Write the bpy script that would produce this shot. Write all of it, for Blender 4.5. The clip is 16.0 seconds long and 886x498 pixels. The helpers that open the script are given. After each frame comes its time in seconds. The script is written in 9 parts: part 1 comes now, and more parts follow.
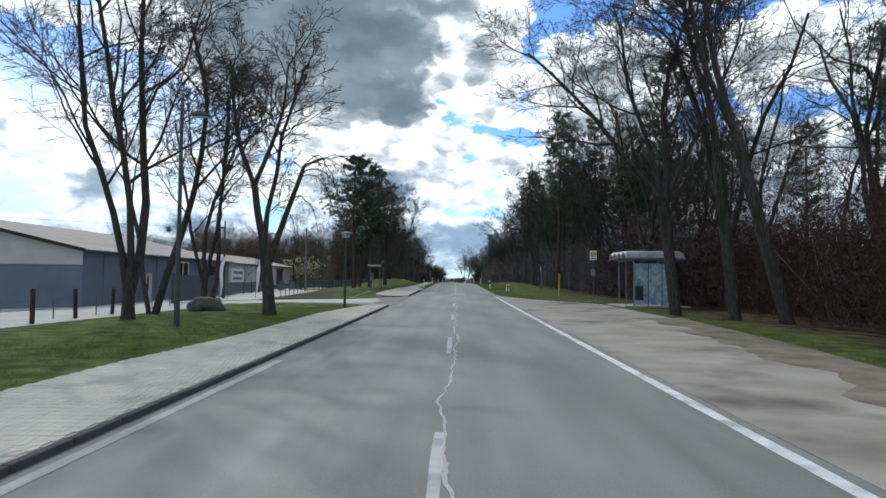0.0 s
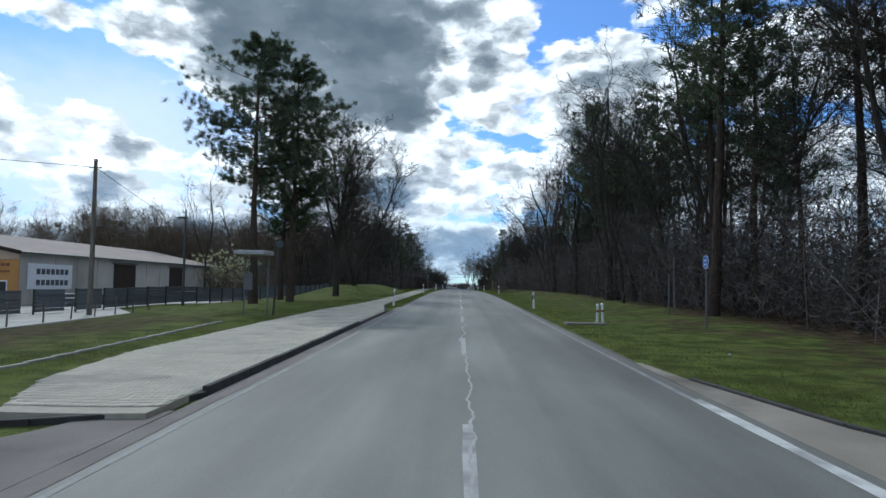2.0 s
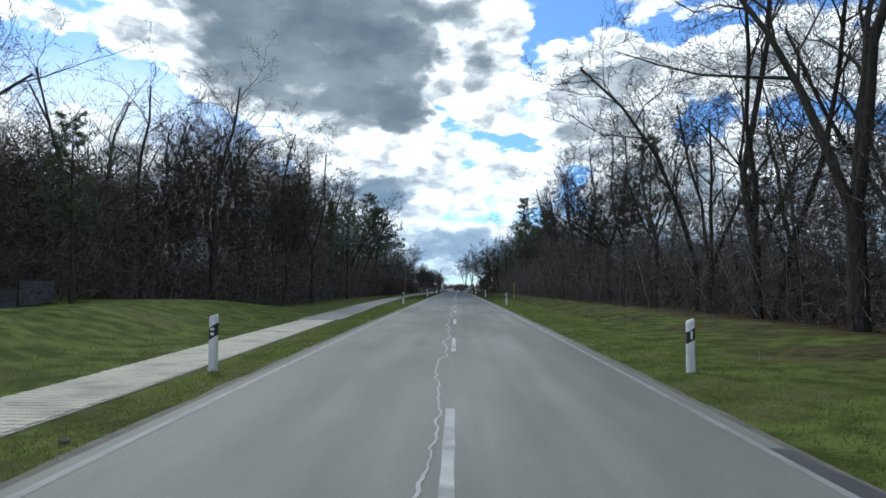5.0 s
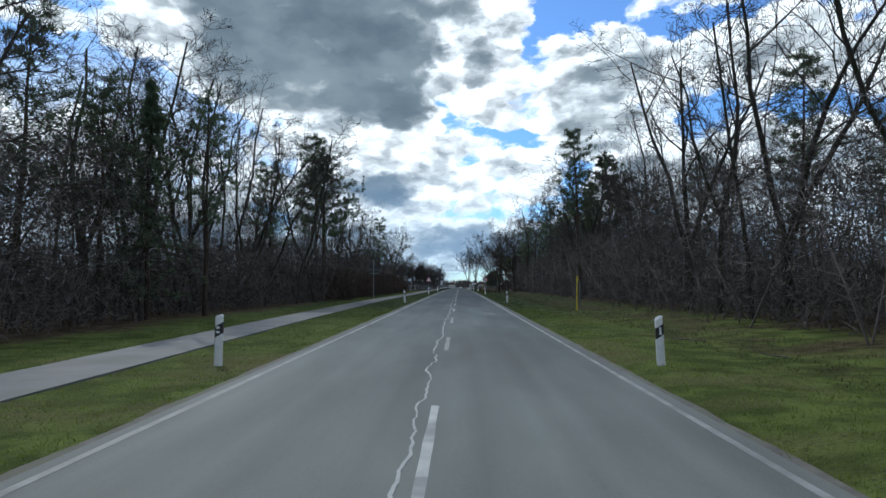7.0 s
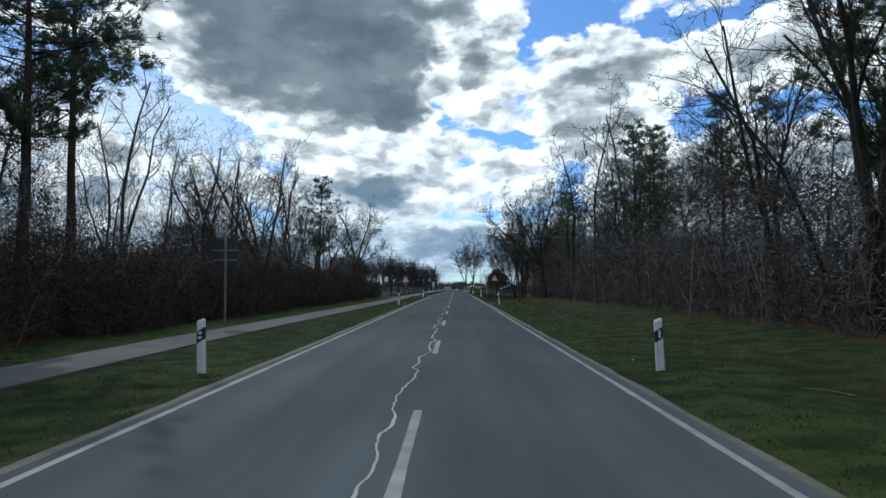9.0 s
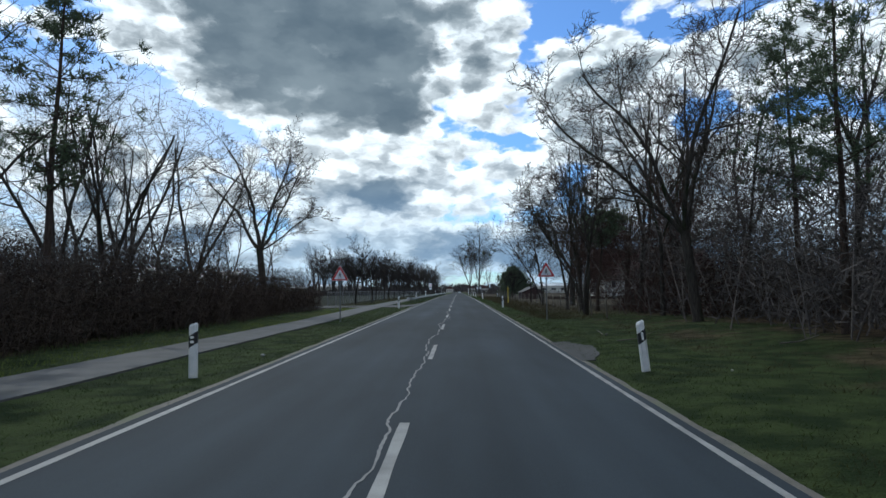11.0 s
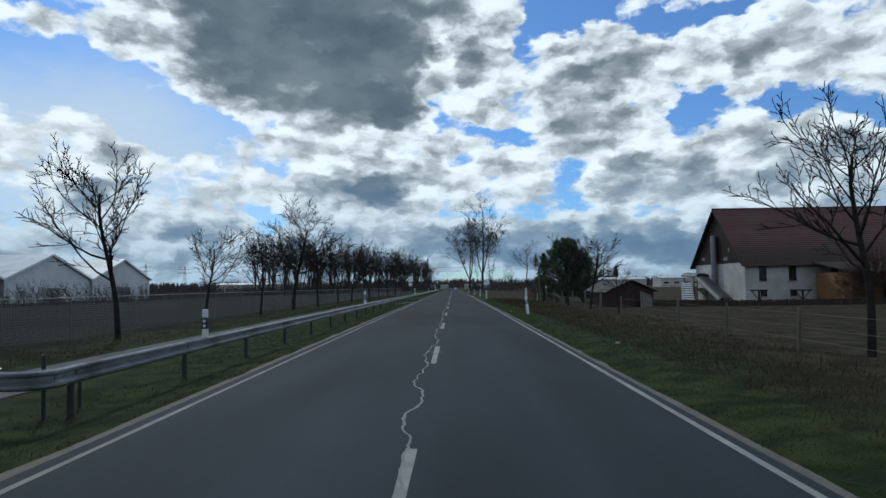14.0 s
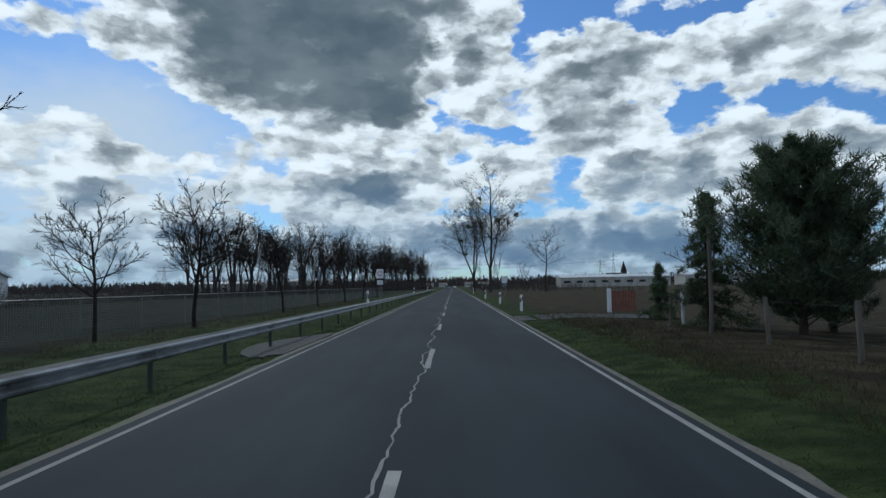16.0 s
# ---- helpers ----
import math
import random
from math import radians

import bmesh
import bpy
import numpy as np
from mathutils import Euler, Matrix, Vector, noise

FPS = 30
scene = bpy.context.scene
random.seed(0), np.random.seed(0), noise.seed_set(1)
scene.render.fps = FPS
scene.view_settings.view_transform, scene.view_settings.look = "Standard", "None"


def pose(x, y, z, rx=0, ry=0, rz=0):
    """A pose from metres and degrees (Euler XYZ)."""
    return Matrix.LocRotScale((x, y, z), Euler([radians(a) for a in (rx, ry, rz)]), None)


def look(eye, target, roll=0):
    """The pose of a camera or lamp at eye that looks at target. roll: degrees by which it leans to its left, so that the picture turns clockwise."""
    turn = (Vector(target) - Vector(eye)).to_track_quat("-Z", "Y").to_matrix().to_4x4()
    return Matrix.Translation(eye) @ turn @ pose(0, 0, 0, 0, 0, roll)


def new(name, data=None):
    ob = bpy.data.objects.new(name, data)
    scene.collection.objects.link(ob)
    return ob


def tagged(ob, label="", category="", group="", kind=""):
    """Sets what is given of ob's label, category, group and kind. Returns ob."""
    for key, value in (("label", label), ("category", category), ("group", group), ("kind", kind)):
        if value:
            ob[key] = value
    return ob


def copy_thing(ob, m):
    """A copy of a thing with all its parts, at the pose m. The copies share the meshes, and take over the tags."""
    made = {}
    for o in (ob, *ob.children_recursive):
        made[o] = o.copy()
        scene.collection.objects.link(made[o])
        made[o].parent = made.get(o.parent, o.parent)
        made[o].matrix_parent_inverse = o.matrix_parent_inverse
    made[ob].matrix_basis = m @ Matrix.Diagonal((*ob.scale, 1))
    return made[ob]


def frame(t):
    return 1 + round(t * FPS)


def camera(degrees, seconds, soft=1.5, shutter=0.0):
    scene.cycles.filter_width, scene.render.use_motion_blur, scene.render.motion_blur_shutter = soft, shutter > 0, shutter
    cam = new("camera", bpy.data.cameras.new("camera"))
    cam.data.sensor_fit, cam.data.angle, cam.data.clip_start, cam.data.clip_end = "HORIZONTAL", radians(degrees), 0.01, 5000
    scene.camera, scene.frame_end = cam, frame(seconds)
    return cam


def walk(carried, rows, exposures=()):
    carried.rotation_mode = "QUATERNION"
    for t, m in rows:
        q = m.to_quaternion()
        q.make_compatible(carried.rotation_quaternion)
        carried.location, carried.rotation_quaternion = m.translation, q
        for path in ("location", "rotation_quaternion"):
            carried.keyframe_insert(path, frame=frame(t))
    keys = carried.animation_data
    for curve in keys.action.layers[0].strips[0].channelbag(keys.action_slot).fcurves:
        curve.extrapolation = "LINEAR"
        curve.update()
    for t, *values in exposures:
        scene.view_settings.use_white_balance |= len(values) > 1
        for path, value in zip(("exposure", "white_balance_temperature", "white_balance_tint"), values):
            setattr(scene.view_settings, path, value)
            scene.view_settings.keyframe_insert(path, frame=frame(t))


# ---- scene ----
cam = camera(66.37, 16.0)

# ---- camera and its way ----
PATH = [
        (0.0, pose(0.181, 0.00, 1.746, 92.67, -0.50, 1.19)),
        (0.5, pose(0.172, 11.90, 1.807, 93.04, -0.47, 1.35)),
        (1.0, pose(0.112, 23.76, 1.881, 92.99, -0.63, 1.42)),
        (1.5, pose(0.026, 35.60, 1.969, 93.16, -0.84, 1.56)),
        (2.0, pose(-0.120, 47.42, 2.070, 93.11, -0.95, 1.42)),
        (2.5, pose(-0.172, 59.24, 2.184, 93.25, -1.09, 1.37)),
        (3.0, pose(-0.103, 71.04, 2.304, 93.19, -1.10, 1.28)),
        (3.5, pose(-0.043, 82.86, 2.433, 93.22, -0.88, 1.16)),
        (4.0, pose(-0.034, 94.68, 2.571, 93.23, -0.66, 1.03)),
        (6.5, pose(0.310, 154.07, 2.938, 92.92, 0.08, 1.44)),
        (7.0, pose(0.344, 166.04, 2.939, 92.86, 0.17, 1.37)),
        (7.5, pose(0.396, 178.03, 2.939, 92.87, 0.17, 1.26)),
        (8.0, pose(0.439, 190.06, 2.934, 92.92, 0.07, 1.14)),
        (8.5, pose(0.490, 202.12, 2.928, 93.16, 0.15, 0.98)),
        (9.0, pose(0.525, 214.21, 2.919, 93.01, 0.35, 1.02)),
        (11.5, pose(0.722, 275.11, 2.827, 93.23, 0.61, 1.28)),
        (12.0, pose(0.645, 287.36, 2.802, 93.16, 0.75, 1.10)),
        (12.5, pose(0.568, 299.62, 2.773, 93.05, 0.84, 0.99)),
        (13.0, pose(0.507, 311.89, 2.741, 92.98, 0.85, 0.94)),
        (13.5, pose(0.482, 324.16, 2.704, 92.91, 0.87, 0.94)),
        (14.0, pose(0.473, 336.43, 2.663, 92.83, 0.87, 0.88)),
        (14.5, pose(0.499, 348.68, 2.619, 92.80, 0.86, 0.90)),
        (15.0, pose(0.533, 360.91, 2.569, 92.69, 0.91, 0.96)),
        (15.5, pose(0.559, 373.12, 2.511, 92.68, 0.99, 0.93)),
        (16.0, pose(0.576, 385.29, 2.447, 92.69, 1.06, 0.83)),
]
walk(cam, PATH, [(0.0, 0.32, 6050, 6), (1.5, 0.04, 5820, 5), (2.5, 0.08, 5770, 5), (3.5, 0.32, 5930, 5), (4.0, 0.36, 5980, 5), (7.0, 0.12, 5850, 4), (9.0, -0.04, 5880, 3), (12.0, 0.0, 5880, 3), (13.0, -0.24, 5850, 3), (14.0, -0.42, 5830, 2), (16.0, -0.50, 5800, 2)])

# the plan below is drawn along the road in metres, across it and upwards in units of WIDTH_UNIT metres; to_metres() at the end sets it to scale
WIDTH_UNIT = 0.86

# ---- sky and sun ----
SUN_AZIMUTH, SUN_ELEVATION = -25.5, 36.7
world = bpy.data.worlds.new("spring_sky")
scene.world = world
world.use_nodes = True
wt = world.node_tree


def wnode(kind, **values):
    n = wt.nodes.new(kind)
    for k, v in values.items():
        n.inputs[k].default_value = v
    return n


def wmath(op, a, b=None, c=None):
    n = wt.nodes.new("ShaderNodeMath")
    n.operation = op
    for i, v in enumerate((a, b, c)):
        if v is None:
            continue
        if isinstance(v, (int, float)):
            n.inputs[i].default_value = v
        else:
            wt.links.new(v, n.inputs[i])
    return n.outputs[0]


def wvec(op, a, b=None, out=0):
    n = wt.nodes.new("ShaderNodeVectorMath")
    n.operation = op
    for i, v in enumerate((a, b)):
        if v is None:
            continue
        if isinstance(v, tuple):
            n.inputs[i].default_value = v
        else:
            wt.links.new(v, n.inputs[i])
    return n.outputs[out]


def wramp(value, a, b, lo=0.0, hi=1.0):
    n = wt.nodes.new("ShaderNodeMapRange")
    n.interpolation_type = "SMOOTHSTEP"
    wt.links.new(value, n.inputs[0])
    n.inputs[1].default_value, n.inputs[2].default_value = a, b
    n.inputs[3].default_value, n.inputs[4].default_value = lo, hi
    return n.outputs[0]


def wmix(fac, a, b):
    n = wt.nodes.new("ShaderNodeMix")
    n.data_type = "RGBA"
    wt.links.new(fac, n.inputs[0]) if not isinstance(fac, float) else None
    for i, v in ((6, a), (7, b)):
        if isinstance(v, tuple):
            n.inputs[i].default_value = (*v, 1)
        else:
            wt.links.new(v, n.inputs[i])
    return n.outputs[2]


# thick and thin clouds: azimuth, elevation, half width, half height in degrees, thickness
CLOUD_HEAVY = [(-13.4, 22.5, 15.8, 6.2, 1.15), (-20.5, 19.5, 7.3, 3.6, 0.6), (-6.4, 19.6, 6.6, 4.4, 0.7), (-10.2, 16.5, 7.5, 1.9, 0.45), (-17.5, 29.4, 21.2, 7.4, 1.0)]
CLOUD_HIGH = [(3.1, 22.1, 4.2, 6.7, 0.5), (12.9, 18.3, 6.6, 4.6, 0.8), (13.9, 14.1, 6.3, 1.7, 0.6), (23.4, 20.0, 9.8, 3.6, 0.45), (32.8, 17.6, 5.1, 3.3, 0.6), (23.4, 9.6, 14.0, 3.3, 0.8),
              (34.0, 9.1, 5.7, 2.8, 0.6), (-8.6, 13.7, 15.2, 3.3, 0.38), (-11.3, 8.3, 7.5, 2.5, 0.8), (-5.8, 9.3, 6.6, 2.8, 0.6), (4.2, 10.9, 6.1, 3.3, 0.35)]
CLOUD_LOW = [(-5.8, 4.1, 14.3, 1.9, 0.75), (10.7, 3.5, 13.9, 2.5, 0.9), (25.7, 3.5, 13.5, 2.4, 0.75), (-32.8, 7.4, 3.5, 2.3, 0.75), (-25.2, 5.0, 5.5, 1.9, 0.65), (-36.6, 3.1, 5.7, 1.8, 0.4), (-32.5, 11.1, 10.3, 3.3, 0.3)]
CLOUD_GAPS = [(-34.8, 17.9, 7.1, 2.5, -0.9), (-25.7, 14.4, 5.9, 2.5, -0.9), (-1.1, 19.0, 2.0, 2.5, -0.62), (4.2, 14.7, 3.3, 1.1, -0.6), (11.8, 24.8, 5.1, 1.8, -0.8), (23.1, 15.2, 3.3, 1.7, -0.75),
              (30.8, 14.7, 3.3, 1.6, -0.75), (23.8, 23.0, 6.0, 1.2, -0.6), (0.8, 11.7, 2.8, 1.1, -0.3), (6.9, 5.5, 3.3, 1.1, -0.3), (-1.4, 0.5, 11.1, 0.9, -0.5)]

ray = wt.nodes.new("ShaderNodeTexCoord").outputs["Generated"]
split = wt.nodes.new("ShaderNodeSeparateXYZ")
# clouds are stretched across and upwards to keep their place in the camera's view
wt.links.new(wvec("NORMALIZE", wvec("MULTIPLY", ray, (1 / WIDTH_UNIT, 1.0, 1 / WIDTH_UNIT))), split.inputs[0])
azimuth = wmath("MULTIPLY", wmath("ARCTAN2", split.outputs[0], split.outputs[1]), 57.2958)
elevation = wmath("MULTIPLY", wmath("ARCSINE", split.outputs[2]), 57.2958)
spot = wt.nodes.new("ShaderNodeCombineXYZ")
wt.links.new(azimuth, spot.inputs[0])
wt.links.new(elevation, spot.inputs[1])


def wnoise(vector, scale, detail, rough=0.55):
    n = wnode("ShaderNodeTexNoise", Scale=scale, Detail=detail, Roughness=rough)
    wt.links.new(vector, n.inputs["Vector"])
    return n


flat = wvec("MULTIPLY", spot.outputs[0], (1.0, 1.75, 1.0))
warp_a = wvec("MULTIPLY", wvec("SUBTRACT", wnoise(flat, 0.11, 3).outputs["Color"], (0.5, 0.5, 0.5)), (9.0, 5.0, 0.0))
warp_b = wvec("MULTIPLY", wvec("SUBTRACT", wnoise(flat, 0.6, 4).outputs["Color"], (0.5, 0.5, 0.5)), (2.6, 1.9, 0.0))
place = wvec("ADD", wvec("ADD", spot.outputs[0], warp_a), warp_b)
billow = wnoise(wvec("ADD", flat, warp_b), 0.21, 8, 0.52).outputs["Fac"]
puffs = wt.nodes.new("ShaderNodeTexVoronoi")
puffs.feature = "SMOOTH_F1"
puffs.inputs["Scale"].default_value, puffs.inputs["Smoothness"].default_value = 0.30, 0.35
wt.links.new(wvec("ADD", flat, warp_b), puffs.inputs["Vector"])
lit_a = wnoise(wvec("ADD", flat, warp_b), 0.26, 5, 0.5).outputs["Fac"]
lit_b = wnoise(wvec("ADD", wvec("ADD", flat, warp_b), (-1.1, 1.7, 0.0)), 0.26, 5, 0.5).outputs["Fac"]
relief = wmath("SUBTRACT", lit_a, lit_b)
thick = wmath("ADD", wmath("MULTIPLY", wmath("SUBTRACT", billow, 0.5), 2.3), 0.17)
thick = wmath("ADD", thick, wmath("MULTIPLY", wmath("SUBTRACT", 0.48, puffs.outputs["Distance"]), 0.55))
for az, el, w, h, amount in CLOUD_HEAVY + CLOUD_HIGH + CLOUD_LOW + CLOUD_GAPS:
    away = wvec("LENGTH", wvec("MULTIPLY", wvec("SUBTRACT", place, (az, el, 0.0)), (1 / w, 1 / h, 0.0)), out=1)
    thick = wmath("ADD", thick, wramp(away, 0.25, 1.35, amount, 0.0))
thick = wmath("ADD", thick, wramp(elevation, -1.0, 5.0, 0.45, 0.0))
cover = wramp(thick, -0.04, 0.30)
edge_light = wmath("MULTIPLY", relief, wramp(thick, 0.55, 1.3, 1.9, 0.25))
grey = wramp(wmath("SUBTRACT", thick, edge_light), 0.26, 1.45)
sky = wt.nodes.new("ShaderNodeTexSky")
sky.sky_type, sky.sun_disc = "NISHITA", False
sky.sun_elevation, sky.sun_rotation = radians(SUN_ELEVATION), radians(SUN_AZIMUTH)
sky.air_density, sky.dust_density, sky.ozone_density = 1.0, 0.3, 3.0
clear_sky = wvec("MULTIPLY", sky.outputs[0], (0.060, 0.088, 0.125))
veil = wramp(wvec("LENGTH", wvec("MULTIPLY", wvec("SUBTRACT", place, (-33.0, 11.0, 0.0)), (1 / 19, 1 / 9, 0.0)), out=1), 0.25, 1.25, 0.90, 0.06)
blue = wmix(veil, clear_sky, (0.80, 0.88, 0.98))
fine = wramp(relief, -0.22, 0.16, 0.70, 1.12)
bright = wvec("MULTIPLY", wmix(wramp(elevation, 0.0, 11.0), (0.56, 0.68, 0.80), (1.12, 1.14, 1.16)), fine)
folds = wramp(wnoise(wvec("ADD", flat, warp_b), 0.11, 4, 0.5).outputs["Fac"], 0.3, 0.7)
core = wmix(wramp(elevation, 3.0, 15.0), wmix(folds, (0.16, 0.26, 0.40), (0.36, 0.46, 0.58)), wmix(folds, (0.125, 0.165, 0.205), (0.27, 0.315, 0.35)))
cloud = wmix(grey, bright, core)
final = wmix(cover, blue, cloud)
wt.links.new(final, wt.nodes["Background"].inputs[0])
wt.nodes["Background"].inputs[1].default_value = 1.0

sun = new("sun", bpy.data.lights.new("sun", "SUN"))
sun.data.energy, sun.data.angle, sun.data.color = 1.35, radians(0.8), (1.0, 0.95, 0.87)
sa, se = radians(SUN_AZIMUTH), radians(SUN_ELEVATION)
sun.matrix_world = look((math.sin(sa) * math.cos(se) * 100, math.cos(sa) * math.cos(se) * 100, math.sin(se) * 100), (0, 0, 0))


# ---- materials ----
def material(name, dark, light, scale=8.0, rough=0.8, bump=0.3, fine=60.0, stain=None, stain_scale=0.5, metallic=0.0, specular=0.5, stretch=(1, 1, 1), vary=0.0, bump_distance=0.01, detail=6):
    """A weathered surface: two colours mixed by a coarse and a fine noise, a stain colour in large spots, fine relief."""
    m = bpy.data.materials.new(name)
    m.use_nodes = True
    nt = m.node_tree
    p = nt.nodes["Principled BSDF"]
    tc = nt.nodes.new("ShaderNodeTexCoord")
    mp = nt.nodes.new("ShaderNodeMapping")
    mp.inputs["Scale"].default_value = stretch
    nt.links.new(tc.outputs["Object"], mp.inputs[0])

    def tex(s, d):
        n = nt.nodes.new("ShaderNodeTexNoise")
        n.inputs["Scale"].default_value, n.inputs["Detail"].default_value = s, d
        nt.links.new(mp.outputs[0], n.inputs["Vector"])
        return n.outputs["Fac"]

    def ramp(v, a, b):
        n = nt.nodes.new("ShaderNodeMapRange")
        n.inputs[1].default_value, n.inputs[2].default_value = a, b
        nt.links.new(v, n.inputs[0])
        return n.outputs[0]

    def mix(f, a, b):
        n = nt.nodes.new("ShaderNodeMix")
        n.data_type = "RGBA"
        nt.links.new(f, n.inputs[0])
        for i, v in ((6, a), (7, b)):
            if isinstance(v, tuple):
                n.inputs[i].default_value = (*v, 1)
            else:
                nt.links.new(v, n.inputs[i])
        return n.outputs[2]

    coarse, grain = tex(scale, detail), tex(fine, 4)
    add = nt.nodes.new("ShaderNodeMath")
    add.operation = "MULTIPLY_ADD"
    nt.links.new(grain, add.inputs[0])
    add.inputs[1].default_value = 0.5
    nt.links.new(coarse, add.inputs[2])
    col = mix(ramp(add.outputs[0], 0.5, 1.0), dark, light)
    if stain:
        col = mix(ramp(tex(stain_scale, 5), 0.52, 0.68), col, stain)
    if vary:
        oi = nt.nodes.new("ShaderNodeObjectInfo")
        gm = nt.nodes.new("ShaderNodeNewGeometry")
        sm = nt.nodes.new("ShaderNodeMath")
        sm.operation = "ADD"
        nt.links.new(oi.outputs["Random"], sm.inputs[0])
        nt.links.new(gm.outputs["Random Per Island"], sm.inputs[1])
        hs = nt.nodes.new("ShaderNodeHueSaturation")
        nt.links.new(col, hs.inputs["Color"])
        v = nt.nodes.new("ShaderNodeMapRange")
        v.inputs[2].default_value, v.inputs[3].default_value, v.inputs[4].default_value = 2.0, 1 - vary, 1 + vary
        nt.links.new(sm.outputs[0], v.inputs[0])
        nt.links.new(v.outputs[0], hs.inputs["Value"])
        col = hs.outputs[0]
    nt.links.new(col, p.inputs["Base Color"])
    p.inputs["Metallic"].default_value = metallic
    p.inputs["Specular IOR Level"].default_value = specular
    rr = nt.nodes.new("ShaderNodeMapRange")
    rr.inputs[3].default_value, rr.inputs[4].default_value = max(0.02, rough - 0.12), min(1.0, rough + 0.12)
    nt.links.new(coarse, rr.inputs[0])
    nt.links.new(rr.outputs[0], p.inputs["Roughness"])
    if bump:
        bn = nt.nodes.new("ShaderNodeBump")
        bn.inputs["Strength"].default_value, bn.inputs["Distance"].default_value = bump, bump_distance
        nt.links.new(add.outputs[0], bn.inputs["Height"])
        nt.links.new(bn.outputs[0], p.inputs["Normal"])
    return m


M_ASPHALT_OLD = material("worn_asphalt", (0.118, 0.122, 0.106), (0.232, 0.238, 0.208), 0.35, 0.68, 0.35, 90, (0.117, 0.118, 0.101), 0.12, specular=0.26, stretch=(1.6, 0.35, 1), bump_distance=0.004)
# cloud shade painted as asphalt darkening along the road, with streaks along the lanes
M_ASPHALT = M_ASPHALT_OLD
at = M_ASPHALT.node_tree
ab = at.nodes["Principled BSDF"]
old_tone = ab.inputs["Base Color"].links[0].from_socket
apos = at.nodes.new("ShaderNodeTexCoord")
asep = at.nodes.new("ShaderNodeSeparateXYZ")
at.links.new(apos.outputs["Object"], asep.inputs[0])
ashade = at.nodes.new("ShaderNodeMapRange")
ashade.inputs[1].default_value, ashade.inputs[2].default_value = 158.0, 252.0
ashade.inputs[3].default_value, ashade.inputs[4].default_value = 1.0, 0.235
at.links.new(asep.outputs[1], ashade.inputs[0])
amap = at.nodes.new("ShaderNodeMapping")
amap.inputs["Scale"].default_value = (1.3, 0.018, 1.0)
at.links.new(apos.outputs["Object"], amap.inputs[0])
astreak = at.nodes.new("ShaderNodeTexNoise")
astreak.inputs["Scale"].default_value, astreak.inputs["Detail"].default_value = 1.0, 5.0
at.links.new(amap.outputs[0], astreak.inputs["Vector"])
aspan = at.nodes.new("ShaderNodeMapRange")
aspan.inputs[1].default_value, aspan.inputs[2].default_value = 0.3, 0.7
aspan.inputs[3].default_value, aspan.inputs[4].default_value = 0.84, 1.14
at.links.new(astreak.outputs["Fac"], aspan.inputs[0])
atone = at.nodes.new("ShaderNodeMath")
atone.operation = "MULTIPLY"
at.links.new(ashade.outputs[0], atone.inputs[0])
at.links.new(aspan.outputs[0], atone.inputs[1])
ashade_far = at.nodes.new("ShaderNodeMapRange")
ashade_far.inputs[1].default_value, ashade_far.inputs[2].default_value = 300.0, 385.0
ashade_far.inputs[3].default_value, ashade_far.inputs[4].default_value = 1.0, 0.74
at.links.new(asep.outputs[1], ashade_far.inputs[0])
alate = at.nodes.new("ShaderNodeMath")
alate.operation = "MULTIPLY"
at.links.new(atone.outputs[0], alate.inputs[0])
at.links.new(ashade_far.outputs[0], alate.inputs[1])
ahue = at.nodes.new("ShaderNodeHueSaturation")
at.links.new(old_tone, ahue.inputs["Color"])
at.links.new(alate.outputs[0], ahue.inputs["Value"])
# bluish cast of the shade painted into the far stretch
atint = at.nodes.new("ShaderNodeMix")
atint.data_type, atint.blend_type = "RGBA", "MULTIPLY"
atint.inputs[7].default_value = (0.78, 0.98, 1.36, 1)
ashade_tint = at.nodes.new("ShaderNodeMapRange")
ashade_tint.inputs[1].default_value, ashade_tint.inputs[2].default_value = 158.0, 252.0
at.links.new(asep.outputs[1], ashade_tint.inputs[0])
at.links.new(ashade_tint.outputs[0], atint.inputs[0])
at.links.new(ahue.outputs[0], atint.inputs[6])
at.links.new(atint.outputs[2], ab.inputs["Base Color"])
# gloss falls off along the road as well, to go with the painted shade
for socket, worn, shaded in (("Specular IOR Level", 0.26, 0.10), ("Roughness", 0.68, 0.82)):
    agloss = at.nodes.new("ShaderNodeMapRange")
    agloss.inputs[1].default_value, agloss.inputs[2].default_value = 120.0, 215.0
    agloss.inputs[3].default_value, agloss.inputs[4].default_value = worn, shaded
    at.links.new(asep.outputs[1], agloss.inputs[0])
    at.links.new(agloss.outputs[0], ab.inputs[socket])
M_BAY = material("sandy_worn_asphalt", (0.19, 0.170, 0.138), (0.36, 0.325, 0.272), 0.5, 0.9, 0.5, 70, (0.115, 0.10, 0.082), 0.32, specular=0.2, bump_distance=0.006)
M_SHOULDER = material("gravel_shoulder", (0.062, 0.056, 0.046), (0.145, 0.132, 0.110), 3.0, 0.9, 0.8, 45, (0.09, 0.10, 0.05), 0.8)
M_PAINT = material("road_paint", (0.42, 0.42, 0.40), (0.72, 0.72, 0.69), 2.5, 0.7, 0.3, 60, (0.30, 0.30, 0.29), 1.5, bump_distance=0.003)
M_PAINT_OLD = material("faded_road_paint", (0.16, 0.16, 0.155), (0.32, 0.32, 0.305), 2.0, 0.75, 0.3, 60, (0.17, 0.17, 0.165), 1.2, bump_distance=0.003)
M_PAINT_MID = material("greyed_road_paint", (0.27, 0.27, 0.26), (0.50, 0.50, 0.475), 2.0, 0.75, 0.3, 60, (0.22, 0.22, 0.215), 1.3, bump_distance=0.003)
